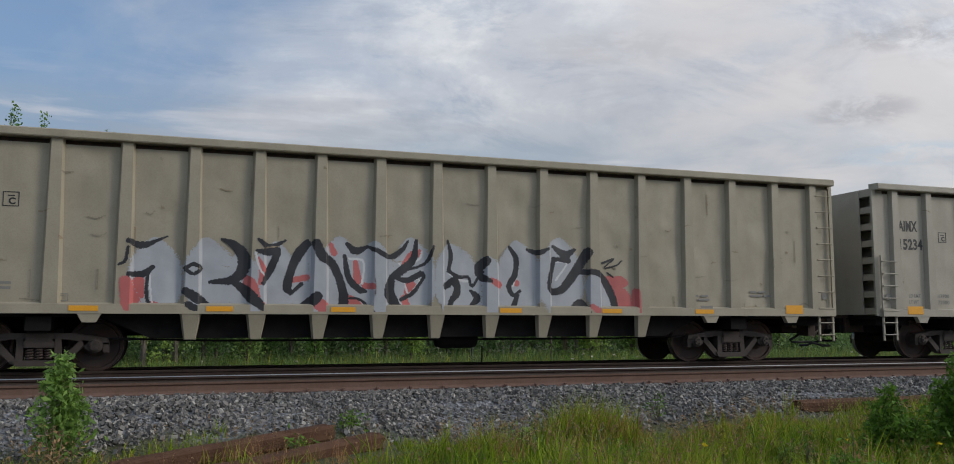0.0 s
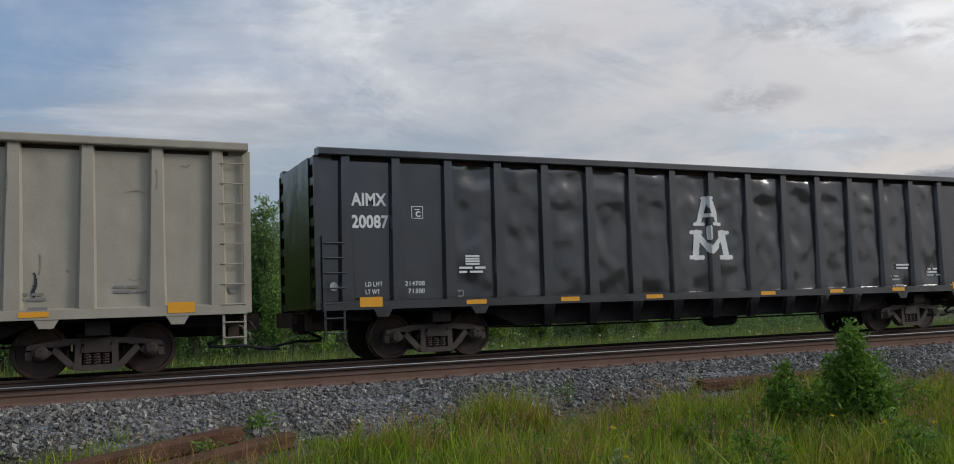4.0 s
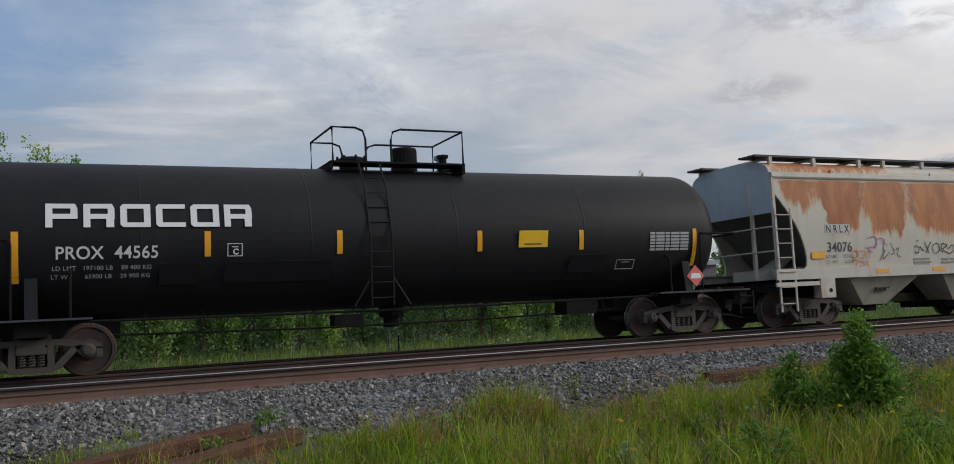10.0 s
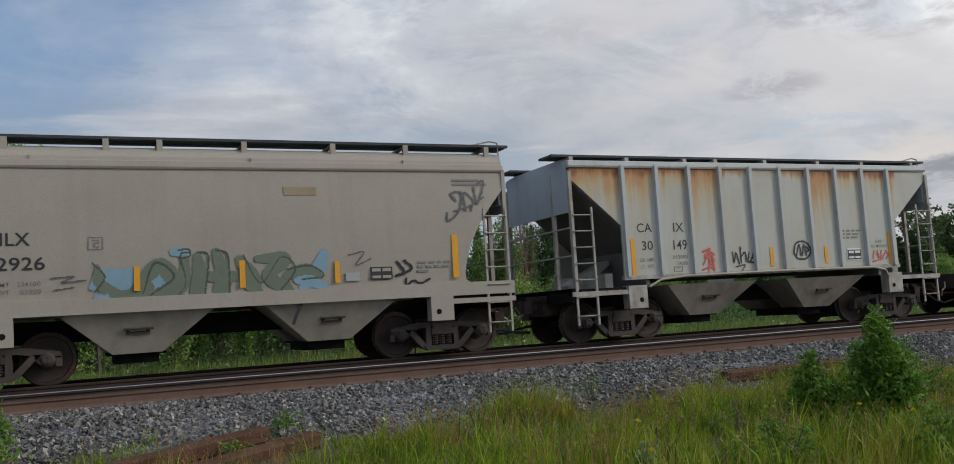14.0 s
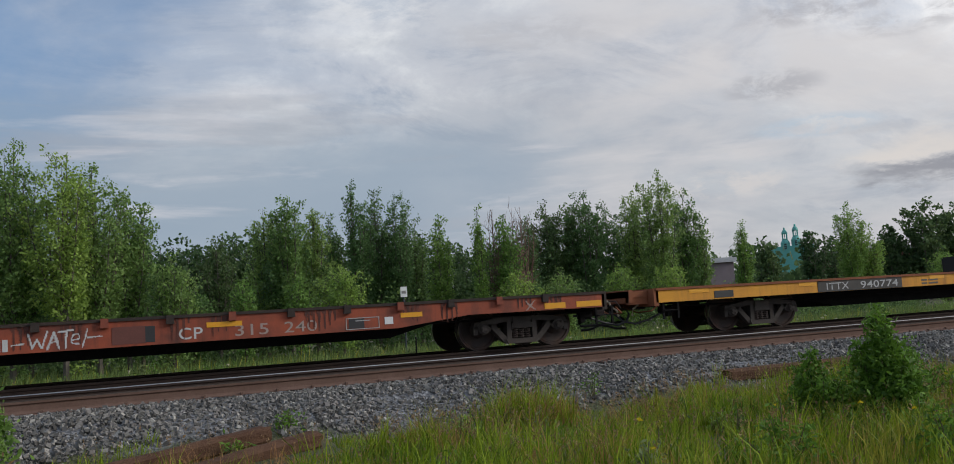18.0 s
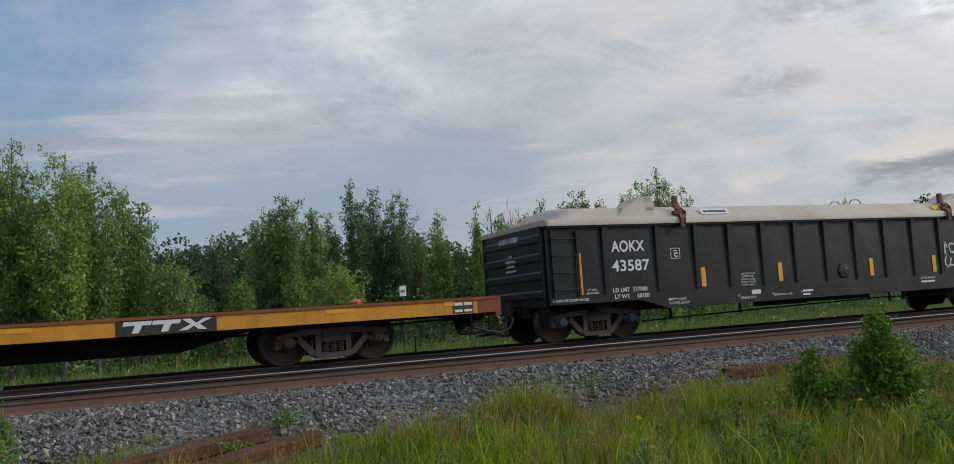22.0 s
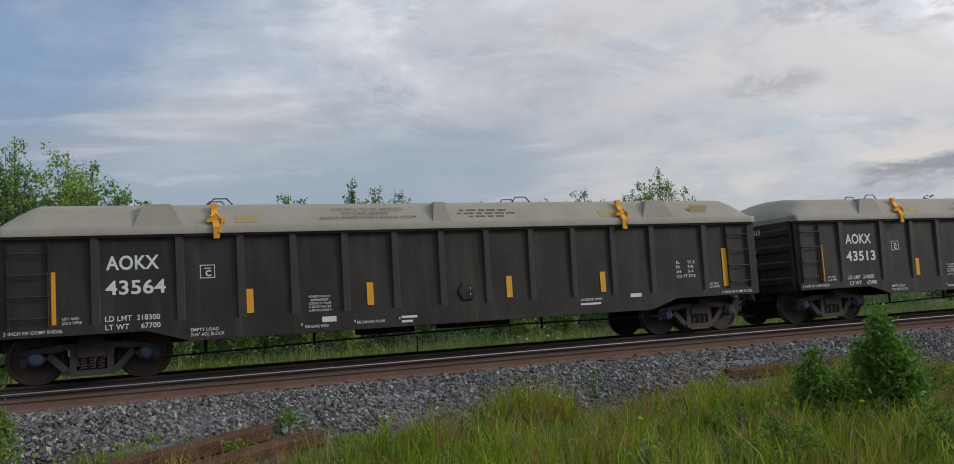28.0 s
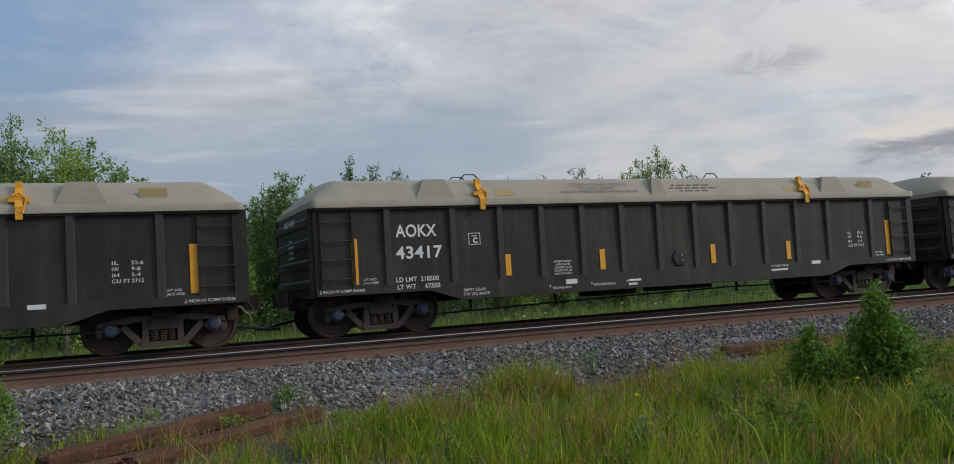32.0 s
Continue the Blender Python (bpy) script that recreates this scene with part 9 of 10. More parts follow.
def graffiti_tags():
    g(PINKSPRAY, (-2.41, 2.16, 0.04), (-2.13, 2.21, 0.05), (-2.08, 1.98, 0.05), (-2.36, 1.93, 0.04))
    g(PINKSPRAY, (-2.14, 1.92, 0.05), (-2.01, 2.15, 0.04), (-1.79, 2.12, 0.05), (-1.85, 1.86, 0.04))
    g(PINKSPRAY, (-1.90, 2.09, 0.03), (-1.67, 1.97, 0.03))
    g(PINKSPRAY, (-2.47, 1.96, 0.03), (-2.25, 1.81, 0.03))
    g(ORANGESPRAY, (-2.97, 1.83, 0.04), (-2.81, 1.86, 0.05), (-2.76, 1.72, 0.05), (-2.92, 1.67, 0.04), (-2.76, 1.60, 0.03))
    g(ORANGESPRAY, (-2.70, 1.83, 0.03), (-2.53, 1.84, 0.03), (-2.59, 1.65, 0.03), (-2.70, 1.69, 0.03))
    g(ORANGESPRAY, (-2.48, 1.65, 0.03), (-2.45, 1.82, 0.03), (-2.34, 1.82, 0.03), (-2.37, 1.65, 0.03))
    g(ORANGESPRAY, (-2.92, 1.59, 0.04), (-2.79, 1.61, 0.03), (-2.84, 1.47, 0.04))
    g(ORANGESPRAY, (-2.76, 1.55, 0.03), (-2.60, 1.58, 0.04), (-2.62, 1.44, 0.03), (-2.73, 1.47, 0.03))
    g(ORANGESPRAY, (-2.54, 1.43, 0.03), (-2.46, 1.59, 0.03), (-2.38, 1.42, 0.04))
    g(BLACKSPRAY, (-1.98, 1.58, 0.03), (-1.79, 1.86, 0.02), (-1.86, 1.63, 0.02), (-1.62, 1.80, 0.02))
    g(BLACKSPRAY, (-1.56, 2.03, 0.03), (-1.45, 1.79, 0.03), (-1.57, 1.74, 0.03))
    g(BLACKSPRAY, (-1.39, 1.85, 0.03), (-1.27, 1.90, 0.03), (-1.33, 1.73, 0.02), (-1.22, 1.67, 0.03))
    g(BLACKSPRAY, (-0.67, 1.77, 0.03), (-0.65, 1.95, 0.03), (-0.53, 1.91, 0.04), (-0.54, 1.77, 0.04), (-0.64, 1.77, 0.04))
    g(BLACKSPRAY, (-0.48, 1.94, 0.04), (-0.34, 1.82, 0.04))
    g(BLACKSPRAY, (-0.29, 2.06, 0.04), (-0.12, 1.75, 0.04))
    g(BLACKSPRAY, (-0.04, 2.05, 0.04), (-0.24, 1.76, 0.04))
    g(BLACKSPRAY, (0.07, 1.75, 0.04), (0.02, 1.93, 0.03), (0.21, 2.01, 0.04), (0.29, 1.84, 0.04), (0.13, 1.72, 0.04))
    g(BLACKSPRAY, (0.39, 1.74, 0.04), (0.37, 1.98, 0.04), (0.59, 1.95, 0.04), (0.42, 1.84, 0.04), (0.65, 1.73, 0.03))
    g(BLACKSPRAY, (0.65, 1.86, 0.04), (0.81, 1.97, 0.04), (0.83, 1.79, 0.04), (0.67, 1.73, 0.04))
    g(BLACKSPRAY, (-0.60, 2.08, 0.03), (-0.52, 2.11, 0.02), (-0.55, 2.05, 0.02))
    g(BLACKSPRAY, (-1.02, 1.34, 0.03), (-0.75, 1.37, 0.04), (-0.87, 1.28, 0.02), (-0.57, 1.32, 0.04), (-0.32, 1.33, 0.02))
    g(BLACKSPRAY, (1.18, 1.97, 0.03), (1.23, 1.72, 0.03))
    g(BLACKSPRAY, (1.58, 1.83, 0.02), (1.78, 1.89, 0.03), (1.68, 1.71, 0.02))
    g(BLACKSPRAY, (1.86, 2.01, 0.04), (1.99, 1.88, 0.03))
    g(BLACKSPRAY, (2.06, 1.95, 0.03), (2.18, 1.69, 0.03))
    g.done("orange, purple and black spray tags")


graffiti_tags()


def data_plate(car, x, z, y, material):
    b = put("data_plate", plate_mesh(0.44, 0.24, BLACKPAINT), car, x, y, z)
    for dx, w in ((0.03, 0.17), (0.24, 0.17)):
        put("plate_field", plate_mesh(w, 0.05, material), b, dx, -0.003, 0.025)
        put("plate_field", plate_mesh(w, 0.06, material), b, dx, -0.003, 0.155)


data_plate(c6, 2.06, 1.57, -1.562, DUSTWHITE)
bars(c6, 2.78, 1.95, -1.562, [(0.22, 0.12), (0.12, 0.12), (0.14, 0.24)], FADED)
bars(c6, 3.52, 1.95, -1.562, [(0.2,), (0.24,)], FADED)
bars(c6, -0.72, 1.58, -1.545, [(0.62,), (0.66,), (0.6,)], FADED)
bars(c6, 0.35, 1.56, -1.545, [(0.3, 0.5), (0.7,)], FADED)
c7 = covered_hopper(112.72, TANHOP, "pale grey covered hopper with green graffiti")
lettering(c7, "TILX", -4.07, 2.38, -1.575, 0.215, BLACKPAINT, 0.66, 0.02)
lettering(c7, "32926", -4.11, 1.97, -1.567, 0.21, BLACKPAINT, 0.92, 0.02)
for k, (a, b) in enumerate((("LD LMT", "234100"), ("LT  WT", "51900"))):
    lettering(c7, a, -4.10, 1.70 - 0.13 * k, -1.550, 0.075, FADED, 0.38, 0.01)
    lettering(c7, b, -3.62 + 0.05 * k, 1.70 - 0.13 * k, -1.550, 0.075, FADED, 0.36 - 0.04 * k, 0.01)
frame_box(c7, -2.52, 2.28, 0.24, 0.22, -1.575, FADED)
for px, z, w, h in ((-4.25, 1.55, 0.13, 0.85), (-1.80, 1.54, 0.10, 0.43), (0.0, 1.52, 0.10, 0.50), (1.77, 1.54, 0.10, 0.41), (4.20, 1.54, 0.13, 0.87)):
    reflector(c7, px, z, -1.576, w, h)
data_plate(c7, 2.48, 1.57, -1.562, TANHOP)
put("white_plate", plate_mesh(0.28, 0.16, DUSTWHITE), c7, 1.98, -1.562, 1.56)
bars(c7, 3.45, 1.85, -1.560, [(0.18, 0.12, 0.08, 0.14), (0.12, 0.12, 0.1, 0.14), (0.22,)], FADED)
bars(c7, 4.3, 3.50, -1.555, [(0.6,), (0.75,)], FADED)
put("rust_stain", plate_mesh(0.62, 0.16, STAIN), c7, 0.86, -1.561, 3.22)
GREYTAG = spray("thin_grey_tag", (0.12, 0.115, 0.11))
g = Spray(c7, hopper_skin)


def graffiti_green():
    g(BLUESPRAY, (-2.46, 1.64, 0.12), (-2.27, 1.81, 0.25), (-1.78, 1.73, 0.38), (-1.14, 1.77, 0.26))
    g(BLUESPRAY, (-1.12, 2.20, 0.16), (-0.92, 2.19, 0.15))
    g(BLUESPRAY, (1.14, 1.44, 0.14), (1.45, 1.81, 0.29), (1.59, 2.13, 0.14))
    g(BLUESPRAY, (-2.40, 1.46, 0.09), (-2.03, 1.54, 0.17))
    g(BLUESPRAY, (1.08, 1.64, 0.20), (1.57, 1.49, 0.14))
    g(SAGESPRAY, (-2.38, 1.99, 0.07), (-2.37, 1.75, 0.17), (-2.28, 1.55, 0.10))
    g(SAGESPRAY, (-2.27, 1.69, 0.07), (-1.98, 1.44, 0.25), (-1.53, 1.61, 0.28))
    g(SAGESPRAY, (-1.79, 1.56, 0.18), (-1.39, 1.96, 0.29), (-1.15, 1.65, 0.26), (-1.48, 1.42, 0.18))
    g(SAGESPRAY, (-0.93, 2.07, 0.13), (-0.99, 1.65, 0.23), (-1.16, 1.39, 0.18))
    g(SAGESPRAY, (-0.73, 2.13, 0.13), (-0.69, 1.76, 0.27), (-0.77, 1.39, 0.26))
    g(SAGESPRAY, (-0.40, 2.18, 0.16), (-0.29, 1.74, 0.29), (-0.38, 1.38, 0.27))
    g(SAGESPRAY, (-0.56, 1.75, 0.19), (-0.09, 1.74, 0.19))
    g(SAGESPRAY, (-0.00, 2.05, 0.13), (0.18, 1.73, 0.33), (0.30, 1.41, 0.24))
    g(SAGESPRAY, (0.34, 2.04, 0.14), (0.82, 2.02, 0.26), (0.52, 1.72, 0.23), (0.92, 1.45, 0.26))
    g(SAGESPRAY, (0.87, 1.71, 0.17), (1.23, 1.82, 0.21), (1.51, 1.68, 0.09))
    g(DARKSAGE, (-2.46, 2.05, 0.02), (-2.27, 1.81, 0.03), (-2.42, 1.56, 0.02))
    g(DARKSAGE, (-1.66, 1.49, 0.02), (-1.45, 2.02, 0.04), (-1.14, 1.77, 0.04), (-1.54, 1.45, 0.02))
    g(DARKSAGE, (-0.88, 2.19, 0.02), (-1.02, 2.13, 0.03), (-0.94, 1.64, 0.02), (-1.19, 1.32, 0.02))
    g(DARKSAGE, (-0.73, 2.19, 0.03), (-0.54, 2.10, 0.03), (-0.62, 1.39, 0.03))
    g(DARKSAGE, (-0.40, 2.22, 0.03), (-0.20, 2.11, 0.03), (-0.18, 1.43, 0.03))
    g(DARKSAGE, (0.07, 2.11, 0.03), (0.38, 1.60, 0.02), (0.76, 2.06, 0.02), (1.02, 1.83, 0.03), (0.71, 1.40, 0.03))
    g(DARKSAGE, (-1.05, 2.23, 0.03), (-0.88, 2.25, 0.03), (-0.86, 2.13, 0.02), (-1.02, 2.08, 0.03))
    g(DARKSAGE, (0.88, 1.83, 0.03), (1.31, 1.88, 0.03), (1.56, 1.68, 0.02), (1.15, 1.63, 0.03))
    g(GREYTAG, (-4.94, 3.01, 0.026), (-4.89, 3.46, 0.033))
    g(GREYTAG, (-4.95, 3.40, 0.026), (-4.68, 3.41, 0.026), (-4.74, 3.18, 0.026), (-4.94, 3.12, 0.026), (-4.70, 2.95, 0.033))
    g(GREYTAG, (-4.59, 2.95, 0.033), (-4.66, 3.18, 0.033), (-4.52, 3.26, 0.026), (-4.44, 3.01, 0.026), (-4.58, 2.94, 0.033))
    g(GREYTAG, (-4.41, 3.24, 0.026), (-4.37, 2.95, 0.033), (-4.26, 3.12, 0.026), (-4.20, 2.92, 0.026), (-4.13, 3.18, 0.033))
    g(GREYTAG, (-4.09, 2.84, 0.026), (-4.03, 3.12, 0.033), (-3.92, 3.06, 0.033), (-4.00, 2.95, 0.033), (-3.89, 2.78, 0.026), (-4.10, 2.57, 0.026))
    g(GREYTAG, (-4.70, 2.81, 0.019), (-4.54, 2.84, 0.026), (-4.58, 2.76, 0.019))
    g(GREYTAG, (-4.62, 2.90, 0.019), (-4.56, 2.73, 0.019))
    g(GREYTAG, (4.35, 3.10, 0.045), (4.25, 3.24, 0.045), (4.47, 3.26, 0.039), (4.40, 2.89, 0.045), (4.15, 2.69, 0.045), (4.14, 2.85, 0.039))
    g(GREYTAG, (4.55, 2.89, 0.033), (4.53, 3.26, 0.033), (4.73, 3.10, 0.033), (4.66, 2.89, 0.033))
    g(GREYTAG, (4.76, 3.38, 0.033), (4.81, 3.03, 0.033), (4.93, 3.27, 0.033))
    g(GREYTAG, (4.85, 3.45, 0.033), (4.99, 3.52, 0.033), (4.93, 3.24, 0.033))
    g(GREYTAG, (4.30, 2.89, 0.033), (4.64, 2.99, 0.033), (4.96, 3.17, 0.033))
    g(BLACKSPRAY, (3.02, 1.90, 0.05), (3.16, 1.70, 0.05), (3.00, 1.63, 0.05))
    g(BLACKSPRAY, (3.18, 1.92, 0.05), (3.32, 1.76, 0.05), (3.08, 1.63, 0.04))
    g(BLACKSPRAY, (3.20, 1.56, 0.04), (3.22, 1.43, 0.04), (3.35, 1.52, 0.04), (3.50, 1.46, 0.05), (3.70, 1.54, 0.04))
    g(BLACKSPRAY, (1.12, 1.21, 0.06), (0.95, 0.82, 0.06))
    g(GREYTAG, (-3.10, 1.81, 0.02), (-2.75, 1.83, 0.019), (-2.93, 1.74, 0.02), (-2.57, 1.76, 0.02))
    g(GREYTAG, (2.05, 2.06, 0.019), (2.36, 2.11, 0.019), (2.19, 1.86, 0.019), (2.50, 1.98, 0.019))
    g(GREYTAG, (-3.05, 1.61, 0.02), (-2.76, 1.65, 0.019))
    g.done("grey-green, pale blue and black spray graffiti")


graffiti_green()
c8 = covered_hopper(125.2, RIBFRAME, "off-white ribbed covered hopper with rust streaks", False, 10, side=RIBHOP, z1=3.93)
for text, px, z, h, w in (("CA", -3.79, 2.38, 0.20, 0.40), ("IX", -2.82, 2.375, 0.205, 0.30), ("30", -3.70, 1.98, 0.20, 0.31), ("149", -2.88, 1.965, 0.22, 0.42)):
    lettering(c8, text, px, z, -1.526, h, BLACKPAINT, w, 0.005)
for text, px, z, w in (("LD.  LMT.", -3.76, 1.72, 0.40), ("213800", -2.88, 1.76, 0.42), ("LT.  WT.", -3.76, 1.57, 0.38), ("54200", -2.76, 1.61, 0.28)):
    lettering(c8, text, px, z, -1.526, 0.08, FADED, w, 0.01)
frame_box(c8, -2.86, 1.46, 0.24, 0.12, -1.526, FADED, letter="")
for px, z, h in ((-3.98, 1.36, 0.88), (-0.05, 1.49, 0.46), (1.68, 1.51, 0.42), (3.86, 1.38, 0.86)):
    reflector(c8, px, z, -1.528, 0.105, h)
put("white_plate", plate_mesh(0.46, 0.30, WHITEPAINT), c8, 2.42, -1.526, 1.56)
data_plate(c8, 2.44, 1.58, -1.532, WHITEPAINT)
bars(c8, 2.28, 2.28, -1.526, [(0.12, 0.12, 0.1, 0.14), (0.12, 0.14, 0.2), (0.1, 0.1, 0.22)], FADED)
lettering(c8, "GAB", 3.42, 1.98, -1.526, 0.07, FADED, 0.22, 0.01)
lettering(c8, "TEST MODULE", 3.2, 1.86, -1.526, 0.07, FADED, 0.62, 0.01)
pipe = rod(bmesh.new(), [(-3.6, -1.60, 1.16), (-3.3, -1.60, 1.30), (-2.6, -1.60, 1.36), (0, -1.60, 1.38), (3.2, -1.60, 1.36), (3.6, -1.60, 1.28), (3.7, -1.60, 1.10)], 0.026, 8)
part("air_pipe", pipe, TANHOP, c8)
g = Spray(c8, lambda x, z: -1.524, fine=0.7)


def graffiti_small():
    g(REDSPRAY2, (-2.05, 1.89, 0.05), (-1.83, 1.95, 0.07), (-1.97, 1.77, 0.08), (-1.71, 1.82, 0.07))
    g(REDSPRAY2, (-2.04, 1.60, 0.05), (-1.90, 1.77, 0.05), (-1.79, 1.59, 0.06), (-1.72, 1.70, 0.06))
    g(REDSPRAY2, (-2.07, 1.48, 0.05), (-1.85, 1.53, 0.06), (-1.73, 1.46, 0.04))
    g(REDSPRAY2, (-1.83, 1.95, 0.04), (-1.90, 1.41, 0.04))
    g(REDSPRAY2, (-1.77, 1.88, 0.07), (-1.73, 1.46, 0.07))
    g(REDSPRAY2, (3.29, 1.58, 0.04), (3.35, 1.78, 0.05))
    g(REDSPRAY2, (3.42, 1.71, 0.05), (3.51, 1.58, 0.04), (3.46, 1.78, 0.05))
    g(REDSPRAY2, (3.59, 1.77, 0.05), (3.57, 1.55, 0.05), (3.71, 1.70, 0.05))
    g(REDSPRAY2, (3.75, 1.77, 0.05), (3.89, 1.56, 0.05))
    g(REDSPRAY2, (3.91, 1.79, 0.05), (3.76, 1.57, 0.05))
    g(REDSPRAY2, (3.28, 1.50, 0.05), (3.49, 1.54, 0.04))
    g(BLACKSPRAY, (-1.17, 1.86, 0.05), (-1.15, 1.62, 0.05), (-1.07, 1.84, 0.05), (-1.00, 1.59, 0.06))
    g(BLACKSPRAY, (-0.93, 1.98, 0.05), (-0.94, 1.61, 0.05))
    g(BLACKSPRAY, (-0.94, 1.73, 0.04), (-0.81, 1.85, 0.05), (-0.78, 1.63, 0.05))
    g(BLACKSPRAY, (-0.68, 1.85, 0.05), (-0.73, 1.61, 0.05), (-0.59, 1.72, 0.05))
    g(BLACKSPRAY, (-0.55, 1.82, 0.06), (-0.65, 1.63, 0.05), (-0.54, 1.60, 0.06))
    g(BLACKSPRAY, (-1.09, 1.52, 0.04), (-0.83, 1.55, 0.03), (-0.93, 1.43, 0.03))
    g(BLACKSPRAY, (0.69, 1.80, 0.06), (0.79, 2.03, 0.06), (1.08, 2.05, 0.06), (1.24, 1.85, 0.05), (1.09, 1.66, 0.06), (0.82, 1.65, 0.06), (0.69, 1.80, 0.06))
    g(BLACKSPRAY, (0.77, 1.74, 0.06), (0.88, 1.99, 0.05), (0.91, 1.73, 0.06))
    g(BLACKSPRAY, (0.96, 1.73, 0.05), (1.02, 1.98, 0.05), (1.08, 1.73, 0.06))
    g(BLACKSPRAY, (1.07, 1.94, 0.06), (1.18, 1.85, 0.06), (1.09, 1.82, 0.06))
    g.done("small red and black spray tags")


graffiti_small()


def scuffs(car, skin, seed, n, z0, z1, reach, inks):
    """Short scratches, knocks and runs on a steel side."""
    r = random.Random(seed)
    pen = Spray(car, skin, z0)
    for _ in range(n):
        x, z = r.uniform(-reach, reach), r.uniform(z0 + 0.1, z1)
        ink = r.choice(inks)
        kind = r.random()
        if kind < 0.45:
            d = r.uniform(0.05, 0.30)
            pen(ink, (x, z, 0.012), (x + d * 0.5, z + r.uniform(-0.03, 0.03), 0.022), (x + d, z + r.uniform(-0.04, 0.04), 0.010))
        elif kind < 0.75:
            pen(ink, (x, z, 0.03), (x + 0.02, z - 0.02, 0.045))
        else:
            pen(ink, (x, z, 0.02), (x + 0.01, z - 0.12, 0.014), (x, z - r.uniform(0.2, 0.5), 0.010))
    pen.done("small dark scratches and rusty knocks")


SCUFF = [surface("dark_scuff", (0.27, 0.23, 0.165), 0.8, bump=0.02), surface("brown_scuff", (0.30, 0.235, 0.155), 0.8, bump=0.02), surface("pale_scuff", (0.30, 0.265, 0.195), 0.8, bump=0.02)]
for car, seed, n in ((c1, 1, 60), (c2, 2, 24), (c4, 4, 30)):
    scuffs(car, gondola_skin, seed, n, 1.06, 3.85, 9.2, SCUFF)
c9 = flat_car(141.65, 9.85, 7.65, REDFLAT, DARKDECK, "faded red flat car with white lettering and orange reflectors", True, 0.4)
SOOT = surface("sooty_run", (0.075, 0.030, 0.022), 0.85, second=(0.16, 0.045, 0.028), amount=0.8, scale=6, bump=0.05)
for px, w in ((-3.36, 0.22), (-3.10, 0.22), (-2.62, 0.20), (-2.38, 0.16), (-2.19, 0.08), (-2.08, 0.08)):
    put("mark_block", plate_mesh(w, 0.22 if w > 0.1 else 0.20, CHALK), c9, px, -1.556, 0.645)
lettering(c9, "CP", 0.66, 0.66, -1.556, 0.20, CHALK, 0.42, 0.01)
lettering(c9, "315", 1.62, 0.66, -1.556, 0.20, WORNCHALK, 0.62, 0.008)
lettering(c9, "240", 2.52, 0.66, -1.556, 0.20, WORNCHALK, 0.62, 0.004)
frame_box(c9, 3.70, 0.63, 0.66, 0.22, -1.556, DUSTWHITE, letter="")
put("dark_field", plate_mesh(0.3, 0.18, BLACKPAINT), c9, 3.76, -1.554, 0.65)
put("white_plate", plate_mesh(0.17, 0.14, WHITEPAINT), c9, 4.47, -1.556, 0.69)
for px, z, w, h in ((-9.72, 0.79, 0.55, 0.13), (-8.95, 0.80, 0.50, 0.12), (-6.95, 0.83, 0.50, 0.12), (-4.9, 0.80, 0.20, 0.10), (-3.42, 0.90, 0.47, 0.08), (1.15, 0.84, 0.62, 0.09), (4.80, 0.80, 0.45, 0.09), (7.98, 0.79, 0.50, 0.12), (8.75, 0.79, 0.62, 0.12)):
    reflector(c9, px, z, -1.556, w, h)
g = Spray(c9, lambda x, z: -1.552)
g(WORNCHALK, (7.55, 0.98, 0.02), (7.62, 0.90, 0.03), (7.75, 0.80, 0.02))
g(WORNCHALK, (7.75, 0.98, 0.02), (7.65, 0.88, 0.03), (7.55, 0.78, 0.02))
g(WORNCHALK, (-8.3, 0.96, 0.02), (-8.2, 0.88, 0.02), (-8.1, 0.80, 0.02))
g(WORNCHALK, (-8.1, 0.96, 0.02), (-8.2, 0.88, 0.02), (-8.3, 0.80, 0.02))


def chalk_word():
    g(CHALK, (-1.95, 0.74, 0.02), (-1.76, 0.76, 0.025))
    g(CHALK, (-1.70, 0.91, 0.025), (-1.64, 0.67, 0.03))
    g(CHALK, (-1.64, 0.67, 0.025), (-1.57, 0.82, 0.03))
    g(CHALK, (-1.57, 0.82, 0.025), (-1.50, 0.67, 0.03))
    g(CHALK, (-1.50, 0.67, 0.025), (-1.41, 0.94, 0.03))
    g(CHALK, (-1.42, 0.64, 0.03), (-1.31, 0.92, 0.03))
    g(CHALK, (-1.31, 0.92, 0.03), (-1.24, 0.65, 0.03))
    g(CHALK, (-1.38, 0.75, 0.02), (-1.26, 0.77, 0.02))
    g(CHALK, (-1.24, 0.92, 0.025), (-1.02, 0.94, 0.025))
    g(CHALK, (-1.12, 0.92, 0.03), (-1.14, 0.65, 0.03))
    g(CHALK, (-1.04, 0.77, 0.02), (-0.93, 0.79, 0.02), (-0.95, 0.87, 0.02), (-1.03, 0.84, 0.02), (-1.04, 0.73, 0.02), (-0.93, 0.70, 0.02))
    g(CHALK, (-0.88, 0.65, 0.02), (-0.84, 0.78, 0.02), (-0.80, 0.94, 0.02))
    g(CHALK, (-0.80, 0.80, 0.02), (-0.58, 0.81, 0.025))
    g.done("white chalk scrawl")


